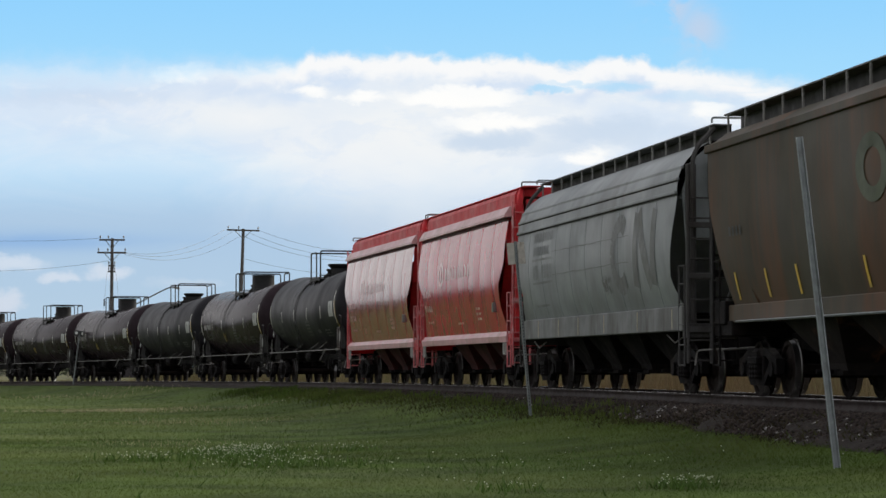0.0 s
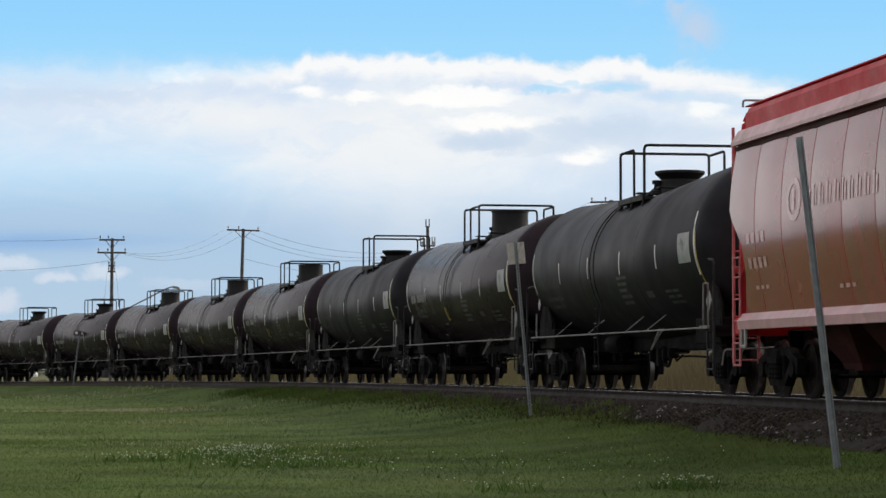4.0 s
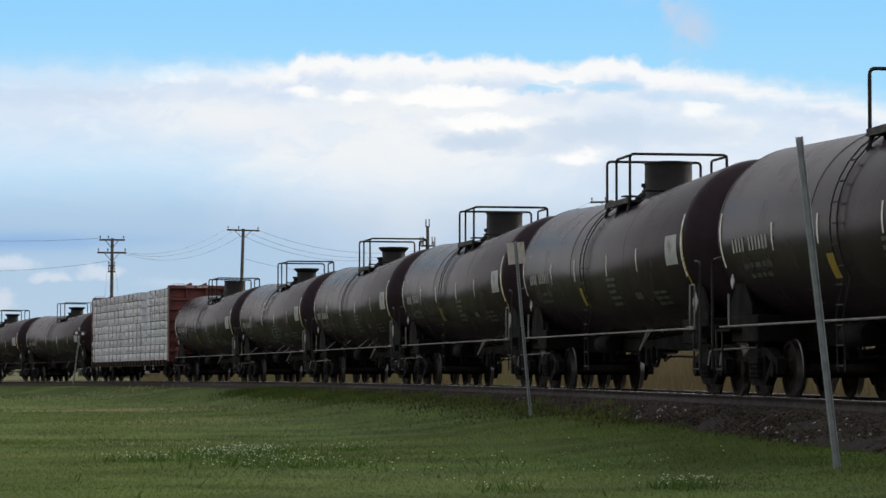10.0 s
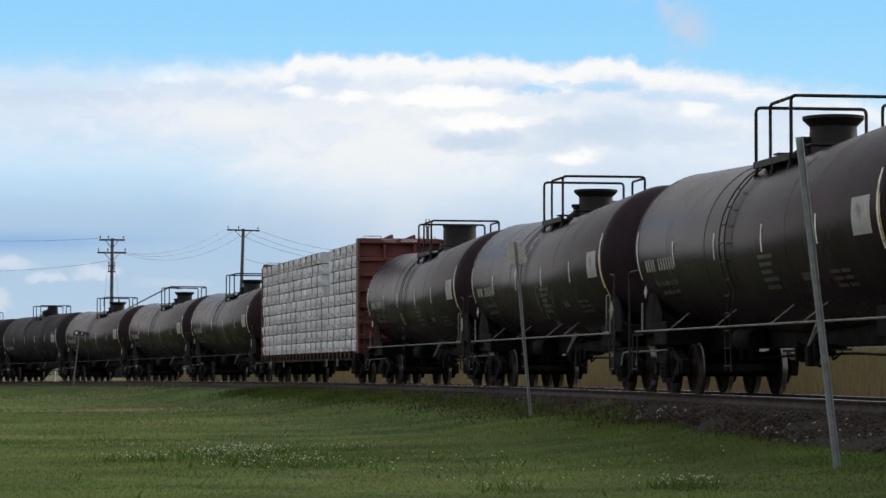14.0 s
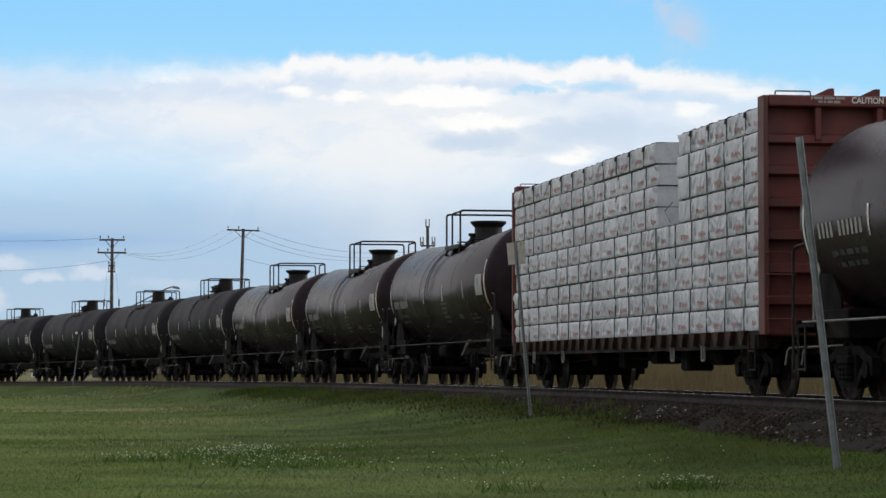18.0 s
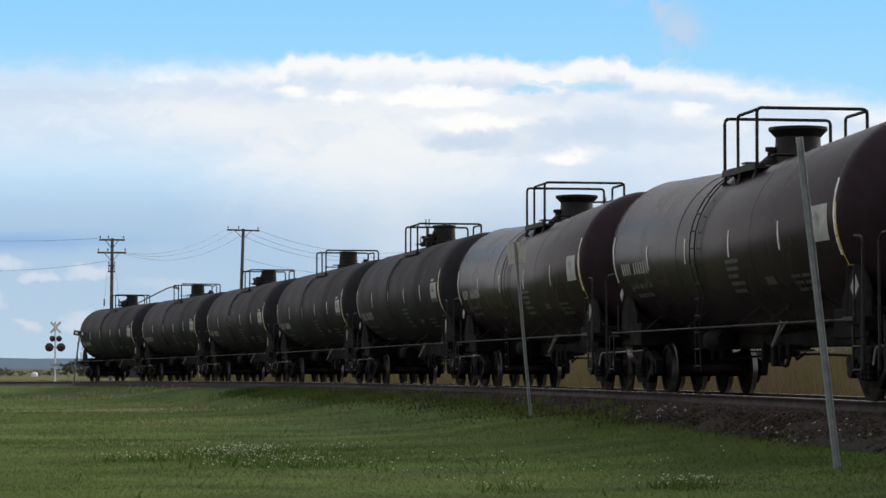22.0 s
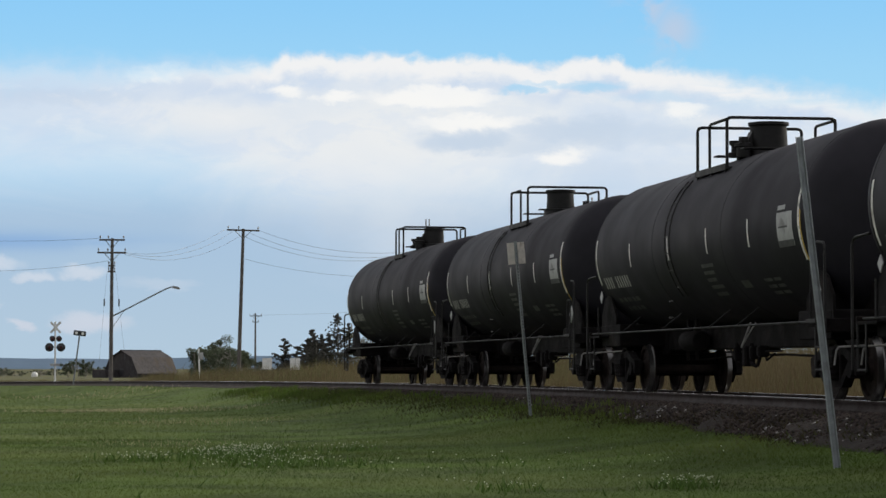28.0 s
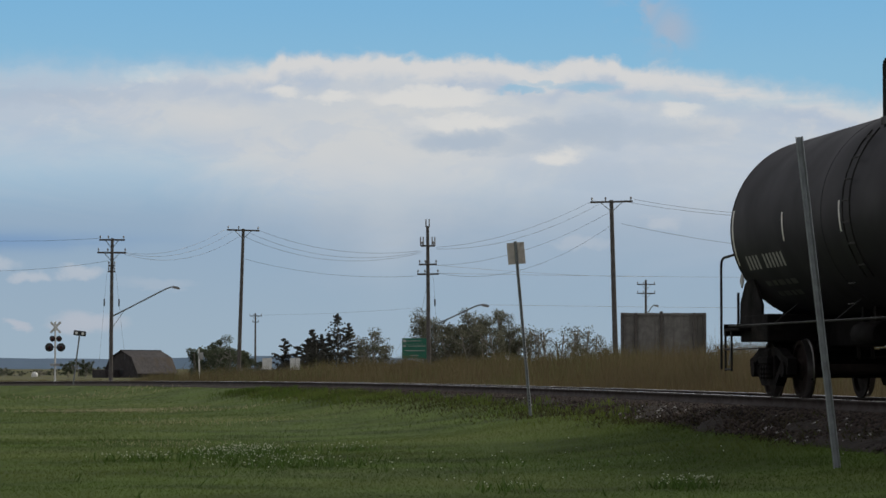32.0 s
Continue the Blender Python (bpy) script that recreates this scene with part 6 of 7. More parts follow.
def build_pack(car, length, tier, kind, capped):
    """One wrapped lumber bundle with creased wrap, straps and print on its outer face; alike bundles share their meshes."""
    key = (length, kind, capped)
    if key in PACKS:
        model = PACKS[key]
        o = again(model, car, Matrix())
        tagged(o, "white wrapped lumber bundle with red print")
        for c in list(model.children):
            q = again(c, o, Matrix())
            if c.name.split(".")[0] in ("red_print", "grey_print", "strap", "corner_guard"):
                tagged(q, kind="stuff")
        return o
    rng = np.random.default_rng(int(length * 100) + kind * 7 + capped)
    nx, nz = int(length / 0.05), 12
    half = length / 2
    top = tier - 0.030
    bm = B()
    xs = np.linspace(-half, half, nx + 1)
    zs = np.linspace(0.0, top, nz + 1)
    X, Z = np.meshgrid(xs, zs)
    crease = np.zeros_like(X)
    for q in range(int(length * 9)):
        # sharp slanting creases that run down from the straps and corners
        x0, z0, slope, reach = rng.uniform(-half, half), rng.uniform(0, top), rng.choice([-1, 1]) * rng.uniform(0.5, 2.2), rng.uniform(0.12, 0.4)
        d = np.abs((Z - z0) - slope * (X - x0)) / math.hypot(1, slope)
        crease += rng.uniform(-0.024, 0.027) * np.exp(-(d / 0.028) ** 2) * np.exp(-(((X - x0) / reach) ** 2))
    crease += 0.006 * np.sin(X * 5.1 + rng.uniform(0, 6)) * np.sin(Z * 8)
    bow = 0.010 * np.clip(np.minimum(Z, top - Z) / 0.04, 0, 1) ** 0.5 - 0.010
    edge = -0.03 * np.clip(1 - (half - np.abs(X)) / 0.05, 0, 1) ** 2
    Y = -0.60 - (crease + bow + edge)
    rows = [[(float(x), 0.58, float(zs[0])) for x in xs]] + [[(float(X[i, j]), float(Y[i, j]), float(Z[i, j])) for j in range(nx + 1)] for i in range(nz + 1)]
    rows += [[(float(x), -0.30, top + 0.002 + 0.012 * math.sin(x * 7 + kind)) for x in xs], [(float(x), 0.58, top) for x in xs], [(float(x), 0.58, 0.0) for x in xs]]
    grid = sheet(bm, rows)
    for j in (0, nx):
        ring = [r[j] for r in grid[:-1]]
        bm.faces.new(ring if j else ring[::-1])
    pack = part("lumber_pack", bm, WRAP, car, "white wrapped lumber bundle with red print", True)
    bm = B()
    n = max(2, round(length / 1.215))
    spots = [half - 0.85 - 1.19 * q for q in range(n) if half - 0.85 - 1.19 * q > -half + 0.2]
    for q in spots:
        box(bm, q - 0.0065, q + 0.0065, -0.617, -0.596, 0.0, top + 0.004, 0.003)
    tagged(part("strap", bm, STRAP, pack, "black straps"), kind="stuff")
    bm = B()
    for q in np.arange(-half + 0.3, half - 0.1, 0.61):
        box(bm, q - 0.045, q + 0.045, -0.57, 0.57, top - 0.002, tier - 0.001)
    # a black slab that paints the shade in the gap between tiers
    box(bm, -half + 0.06, half - 0.06, -0.54, 0.54, top - 0.001, tier - 0.002)
    part("spacer", bm, STRAP, pack, "dark wooden spacers and a slab painting the gap's shade")
    if capped:
        bm = B()
        for q in spots:
            pipe(bm, [(q, -0.628, top - 0.10), (q + 0.01, -0.622, top - 0.02), (q + 0.03, -0.55, top + 0.022), (q + 0.05, -0.30, top + 0.025)], 0.022, 5)
        tagged(part("corner_guard", bm, STRAP, pack, "black strap guards over the top edge"), kind="stuff")
    red, grey = B(), B()

    def stick(bm, x0, x1, z0, z1, lean=0.0):
        def y(x, z):
            i, j = int(np.clip(round(z / top * nz), 0, nz)), int(np.clip(round((x + half) / length * nx), 0, nx))
            return float(Y[max(0, i - 1):i + 2, max(0, j - 1):j + 2].min()) - 0.003
        sheet(bm, [[(x0, y(x0, z0), z0), (x1, y(x1, z0), z0)], [(x0 + lean, y(x0, z1), z1), (x1 - lean, y(x1, z1), z1)]])
    for q in spots + [half - 0.02 + 0.34]:
        for off in (-0.93,):
            x = q + off + rng.uniform(-0.03, 0.03)
            if x < -half + 0.05:
                continue
            stick(grey, x - 0.12, x - 0.03, 0.12, 0.25, 0.035)
            stick(red, x + 0.22, x + 0.30, 0.075, 0.165)
            for k in range(5):
                if x + 0.40 + 0.085 * k < half - 0.05:
                    stick(red, x + 0.33 + 0.085 * k, x + 0.395 + 0.085 * k, 0.085, 0.135 + 0.02 * (k % 2))
            if x + 0.6 < half - 0.1:
                stick(red, x + 0.36, x + 0.62, 0.06, 0.072)
    tagged(part("red_print", red, WRAP_PRINT, pack, "small red printed bars"), kind="stuff")
    tagged(part("grey_print", grey, WRAP_GREY, pack, "small grey printed wedges"), kind="stuff")
    PACKS[key] = pack
    return pack


def build_lumber_car():
    """A centre-beam flat car between two red bulkheads, stacked with wrapped lumber."""
    car = thing("centerbeam_flat_car", "oxide-red centre-beam flat car stacked with white wrapped lumber", "flat car", group="train of freight cars")
    e0, tail = 10.64, 0.26
    bm = B()
    box(bm, -e0 - tail, e0, -1.35, 1.35, 0.98, 1.06, 0.01)
    box(bm, -e0 - tail, e0, -0.35, 0.35, 0.70, 1.0, 0.02)
    part("deck", bm, CAR_RED, car)
    for side in (-1, 1):
        bm = B()
        prism(bm, [(side * 1.30, 0.78), (side * 1.44, 0.78), (side * 1.44, 1.07), (side * 1.30, 1.07)], -e0 - tail, e0)
        part("side_sill", bm, SILL_DARK, car)
        for i in range(26):
            x = -e0 + 0.3 + 0.8 * i
            bm = B()
            prism(bm, [(x + 0.14, 0.84), (x + 0.28, 0.84), (x + 0.42, 1.075), (x, 1.075)], *sorted((side * 1.44, side * 1.52)), "y")
            part("stake_pocket", bm, RUST, car)
        bm = B()
        for x in (-8.2, -4.9, 4.9, 7.1):
            pipe(bm, [(x, side * 1.45, 0.86), (x, side * 1.45, 0.60), (x + 0.2, side * 1.45, 0.60), (x + 0.2, side * 1.45, 0.86)], 0.022, 5, 0.02)
        part("jack_loop", bm, SILL_GREY, car)
    bm = B()
    box(bm, -e0 - tail, e0, -0.10, 0.10, 4.45, 4.62, 0.01)
    for i in range(12):
        x = -e0 + 0.9 + 1.72 * i
        box(bm, x - 0.08, x + 0.08, -0.08, 0.08, 1.06, 4.45)
    part("centre_beam", bm, CAR_RED, car)
    for d in (1, -1):
        e = e0 if d > 0 else e0 + tail
        bm = B()
        box(bm, *sorted((d * (e - 0.04), d * (e + 0.03))), -1.40, 1.40, 1.0, 4.70, 0.01)
        wall = part("bulkhead", bm, CAR_RED, car, "oxide-red end bulkhead")
        for z in (1.55, 2.05, 2.58, 3.1, 3.62, 4.12):
            bm = B()
            prism(bm, [(d * (e + 0.03), z - 0.10), (d * (e + 0.20), z - 0.06), (d * (e + 0.20), z + 0.06), (d * (e + 0.03), z + 0.10)], -1.36, 1.36, "y")
            part("rib", bm, CAR_RED, wall)
        for y in (-0.55, 0.47):
            bm = B()
            box(bm, *sorted((d * (e + 0.02), d * (e + 0.24))), y, y + 0.10, 4.1, 4.66, 0.01)
            part("post", bm, CAR_RED, wall)
        for y in (-1.43, 1.35):
            bm = B()
            box(bm, *sorted((d * (e - 0.02), d * (e + (0.33 if d > 0 else 0.12)))), y, y + 0.08, 1.0, 4.80 if d > 0 else 4.66, 0.012)
            part("side_plate", bm, CAR_RED, wall)
        bm = B()
        box(bm, *sorted((d * (e - 0.05), d * (e + 0.30))), -1.34, 1.34, 4.63, 4.81, 0.02)
        part("top_beam", bm, CAR_RED, wall)
        for y in (-0.36, 0.40):
            bm = B()
            prism(bm, [(y - 0.22, 4.80), (y + 0.16, 4.80), (y + 0.16, 4.94), (y + 0.08, 4.94)], *sorted((d * e, d * (e + 0.12))))
            part("gusset", bm, CAR_RED, wall)
        bm = B()
        pipe(bm, [(d * (e + 0.2), -1.2, 4.80), (d * (e + 0.2), -1.2, 4.88), (d * (e + 0.2), -0.62, 4.88), (d * (e + 0.2), -0.62, 4.80)], 0.014, 5, 0.03)
        part("grab_iron", bm, GALV, wall)
        bm = B()
        for z, ws in ((4.745, (0.05, 0.16, 0.2, 0.17)), (4.685, (0.09, 0.06, 0.11, 0.12))):
            x = -0.64 if z > 4.7 else -0.52
            for w in ws:
                box(bm, *sorted((d * (e + 0.302), d * (e + 0.306))), *sorted((d * x, d * (x + w - 0.02))), z, z + 0.04)
                x += w
        part("small_writing", bm, WHITE_MARK, wall, "rows of small white writing")
        text = bpy.data.curves.new("caution_text", "FONT")
        text.body, text.size, text.extrude, text.offset = "CAUTION", 0.135, 0.002, 0.003
        text.align_x = "LEFT"
        probe = bpy.data.objects.new("caution_text", text)
        scene.collection.objects.link(probe)
        me = bpy.data.meshes.new_from_object(probe.evaluated_get(bpy.context.evaluated_depsgraph_get()))
        bpy.data.objects.remove(probe)
        me.materials.append(LETTER_WHITE)
        o = new("caution_lettering", me)
        o.parent = wall
        tagged(o, "bold white warning lettering")
        wide = max(v.co.x for v in me.vertices)
        for v in me.vertices:
            v.co.x *= 0.53 / wide
        o.matrix_basis = pose(d * (e + 0.306), 0.03 * d, 4.69, 90, 0, 90 * d)
    for d in (1, -1):
        e = e0 if d > 0 else e0 + tail
        for side in (-1, 1):
            bm = B()
            for x in (e - 0.5, e - 0.1):
                rod(bm, (d * x, side * 1.46, 0.42), (d * x, side * 1.46, 1.0), 0.018, 6)
            for z in (0.44, 0.74):
                rod(bm, (d * (e - 0.5), side * 1.46, z), (d * (e - 0.1), side * 1.46, z), 0.018, 6)
            part("sill_step", bm, SILL_DARK, car)
            for z in (1.25, 1.6, 1.95, 2.3):
                if d > 0:
                    bm = B()
                    pipe(bm, [(e + 0.34, side * 1.38, z), (e + 0.44, side * 1.38, z), (e + 0.44, side * 0.95, z), (e + 0.24, side * 0.95, z)], 0.013, 5, 0.03)
                    part("grab_iron", bm, CAR_RED, car)
    # wrapped bundles: five lower tiers and four upper ones, the upper ones with a gap through which their ends show
    tier = 0.400
    lower = ((-10.84, -7.02), (-7.0, -1.29), (-1.27, 4.42), (4.45, 10.56))
    upper = ((-10.84, -7.52), (-7.5, -2.0), (-1.98, 3.52), (5.21, 10.58))
    rng = random.Random(9)
    for side in (-1, 1):
        for row in range(9):
            for a, b in (lower if row < 5 else upper):
                pack = build_pack(car, round(b - a, 2), tier, rng.randrange(2), row == 8)
                pack.matrix_basis = pose((a + b) / 2 + rng.uniform(-0.03, 0.03), side * (0.79 + rng.uniform(-0.025, 0.025)), 1.075 + row * tier, 0, 0, rng.uniform(-0.2, 0.2) + (180 if side > 0 else 0))
    bm = B()
    pipe(bm, [(4.7, -1.40, 3.10), (4.1, -1.36, 3.35), (4.6, -1.34, 3.48)], 0.007, 5)
    part("loose_strap", bm, STRAP, car, "loose black strap hanging in the gap")
    bm = B()
    prism(bm, [(-8.6, 0.98), (8.6, 0.98), (6.4, 0.62), (-6.4, 0.62)], -0.34, 0.34, "y")
    part("centre_sill", bm, IRON, car)
    bm = B()
    m = Matrix.Translation((5.4, -0.75, 0.72)) @ Euler((0, radians(90), 0)).to_matrix().to_4x4()
    lathe(bm, [(0, 0), (0.17, 0.03), (0.20, 0.10), (0.20, 0.95), (0.17, 1.02), (0, 1.05)], 16, m)
    part("air_reservoir", bm, IRON, car, smooth=True)
    for x, z0 in ((-4.2, 0.50), (-1.6, 0.46), (1.2, 0.55), (3.6, 0.42)):
        bm = B()
        box(bm, x, x + 0.55, -0.95, -0.45, z0, 0.96, 0.04)
        part("brake_box", bm, IRON, car)
    bm = B()
    pipe(bm, [(-8.4, -0.6, 0.60), (-5.0, -0.8, 0.66), (5.0, -0.8, 0.66), (8.2, -0.5, 0.60)], 0.022, 5)
    part("brake_rigging", bm, IRON, car)
    end_gear(car, 12.3, 9.6)
    add_trucks(car, 9.1)
    return car


# ---- line side and background ----
def at_ground(x, y):
    return float(ground_height(np.array([x]), np.array([y]))[0])


def build_near_signs():
    # a tall bare sign post without a plate
    z = at_ground(4.29, 29.3)
    post = thing("sign_post", "tall bare galvanised U-channel post leaning in the grass", "sign post", pose(4.29, 29.3, z, 0, -6.2, 0))
    bm = B()
    u = [(-0.040, 0.018), (-0.032, 0.022), (-0.020, -0.012), (0.020, -0.012), (0.032, 0.022), (0.040, 0.018), (0.026, -0.024), (-0.026, -0.024)]
    prism(bm, [(q * 1.05, -r * 1.7) for q, r in reversed(u)], -0.3, 3.64, "z")
    part("channel", bm, POST_STEEL, post)
    # the sign seen from behind
    z = at_ground(1.70, 52.0)
    sign = thing("road_sign", "small bare-backed sign plate on a leaning perforated post", "sign", pose(1.70, 52.0, z - 0.05, 0, -5.0, 4))
    bm = B()
    prism(bm, [(q * 0.78, r * 0.78) for q, r in u], -0.3, 3.44, "z")
    part("channel", bm, GALV, sign)
    bm = B()
    for i in range(50):
        box(bm, -0.009, 0.009, -0.0265, -0.0245, 0.25 + i * 0.06, 0.275 + i * 0.06)
    tagged(part("punched_hole", bm, SIGNAL_BLACK, sign, "row of dark punched holes"), kind="stuff")
    bm = B()
    box(bm, -0.17, 0.17, 0.024, 0.030, 3.00, 3.42, 0.002)
    part("plate", bm, PLATE_BACK, sign, "dull tan back of a metal plate")
    for q in (3.09, 3.34):
        bm = B()
        rod(bm, (0, -0.03, q), (0, 0.035, q), 0.012, 6)
        part("bolt", bm, GALV, sign)


def build_crossing():
    D = 181.0
    x, y = (98 - 784) / 4749 * D, D
    z = at_ground(x, y)
    mast = thing("crossing_signal", "railway crossing signal with crossbuck and two pairs of dark lamps", "crossing signal", pose(x, y, z, 0, 0, 8))
    bm = B()
    rod(bm, (0, 0, -0.2), (0, 0, 4.45), 0.06, 10)
    lathe(bm, [(0.2, -0.1), (0.2, 0.12), (0.07, 0.2)], 12)
    part("mast", bm, WHITE_PAINT, mast)
    for a in (48, -48):
        bm = B()
        m = Matrix.Translation((0.02, -0.07 if a > 0 else -0.08, 4.06)) @ Euler((0, radians(a), 0)).to_matrix().to_4x4()
        box(bm, -0.50, 0.50, -0.008, 0.008, -0.075, 0.075, 0.002, 0, m)
        part("crossbuck_blade", bm, WHITE_PAINT, mast, "white crossbuck blade")
    for q, zz, r in ((-0.46, 2.72, 0.29), (0.46, 2.72, 0.29), (-0.22, 3.30, 0.2), (0.30, 3.30, 0.2)):
        bm = B()
        lathe(bm, [(0, 0), (r, 0), (r, 0.02), (0.12, 0.05), (0.12, 0.25), (0.0, 0.26)], 18, Matrix.Translation((q * 0.85, -0.08, zz)) @ Euler((radians(90), 0, 0)).to_matrix().to_4x4())
        lamp_head = part("lamp_head", bm, SIGNAL_BLACK, mast, "black lamp head with round backboard")
        bm = B()
        lathe(bm, [(0, 0.265), (0.10, 0.27), (0.0, 0.29)], 12, Matrix.Translation((q * 0.85, -0.08, zz)) @ Euler((radians(90), 0, 0)).to_matrix().to_4x4())
        part("lens", bm, SIGNAL_LENS, lamp_head)
    for a, b, zz in ((-0.4, 0.4, 2.72), (-0.2, 0.3, 3.30)):
        bm = B()
        rod(bm, (a, 0, zz), (b, 0, zz), 0.035, 8)
        part("cross_arm", bm, IRON, mast)
    bm = B()
    box(bm, -0.32, 0.32, -0.1, -0.08, 1.45, 1.62, 0.004)
    part("notice", bm, PANEL_GREY, mast)

    D = 157.0
    x, y = (130 - 784) / 4749 * D, D
    z = at_ground(x, y)
    flash = thing("marker_post", "leaning grey post with two small round lamps side by side", "marker post", pose(x, y, z, 0, 7.0, 0))
    bm = B()
    rod(bm, (0, 0, -0.3), (0, 0, 3.03), 0.045, 8)
    part("pole", bm, GALV, flash)
    bm = B()
    box(bm, -0.37, 0.37, -0.04, 0.04, 2.94, 3.24, 0.05)
    part("backplate", bm, SIGNAL_BLACK, flash)
    for q in (-0.19, 0.19):
        bm = B()
        lathe(bm, [(0.085, 0), (0.085, 0.05), (0.05, 0.055), (0.0, 0.05)], 14, Matrix.Translation((q, -0.04, 3.09)) @ Euler((radians(90), 0, 0)).to_matrix().to_4x4())
        part("lamp", bm, WHITE_PAINT, flash, "small white lamp glass")


def utility_pole(x, y, top, lean=0.0, arms=((0.25, 2.4),), yaw=0.0, thin=1.0, label="weathered wooden utility pole with a cross arm"):
    """A pole with cross arms, braces and insulators; arms are (metres below the top, length)."""
    z = at_ground(x, y)
    h = top - z
    p = thing("utility_pole", label, "utility pole", pose(x, y, z, 0, lean, 0), group="power line poles")
    bm = B()
    rod(bm, (0, 0, -0.5), (0, 0, h), 0.17 * thin, 10, 0.115 * thin)
    part("shaft", bm, POLE_WOOD, p)
    turn = Euler((0, 0, radians(yaw))).to_matrix().to_4x4()
    for drop, length in arms:
        bm = B()
        box(bm, -length / 2, length / 2, -0.20, -0.10, h - drop - 0.06, h - drop + 0.06, 0.01, 0, turn)
        part("cross_arm", bm, POLE_WOOD, p)
        if length > 1.6:
            bm = B()
            for s in (-1, 1):
                pipe(bm, [turn @ Vector((s * length * 0.25, -0.12, h - drop - 0.05)), turn @ Vector((0, -0.12, h - drop - 0.62))], 0.025, 5)
            part("brace", bm, GALV, p)
        for q in (-0.46, -0.14, 0.46) if length > 1.0 else (-0.4, 0.4):
            bm = B()
            c = turn @ Vector((q * length, -0.15, h - drop + 0.06))
            lathe(bm, [(0.02, 0), (0.02, 0.08), (0.06, 0.09), (0.05, 0.15), (0.065, 0.17), (0.04, 0.23), (0, 0.24)], 8, Matrix.Translation(c))
            part("insulator", bm, INSULATOR, p)
    return p


def street_arm(p, base, tip, label):
    bm = B()
    b, t = Vector(base), Vector(tip)
    pipe(bm, [b, b + (t - b) * 0.9 + Vector((0, 0, 0.06)), t], 0.05, 6, 0.2)
    pipe(bm, [b + Vector((0, 0, -0.75)), b + (t - b) * 0.2], 0.02, 5)
    arm = part("lamp_arm", bm, GALV, p, label)
    bm = B()
    m = Matrix.Translation(t) @ Euler((0, radians(8), 0)).to_matrix().to_4x4()
    prism(bm, [(0.0, 0.0), (0.10, 0.09), (0.45, 0.08), (0.62, 0.0), (0.5, -0.10), (0.12, -0.08)], -0.13, 0.13, "y")
    for v in bm.verts:
        v.co = m @ v.co
    part("lamp_head", bm, INSULATOR, arm, "grey street lamp head")


def sagging(a, b, sag, r=0.012):
    bm = B()
    a, b = Vector(a), Vector(b)
    pts = [a.lerp(b, i / 14) - Vector((0, 0, sag * 4 * (i / 14) * (1 - i / 14))) for i in range(15)]
    pipe(bm, pts, r, 4)
    return bm


def ray_place(px, py, D):
    """The place D metres ahead on the line of sight through a point of the view."""
    return ((px - 784) / 4749 * D, D, 1.2 + (662 - py) / 4749 * D)


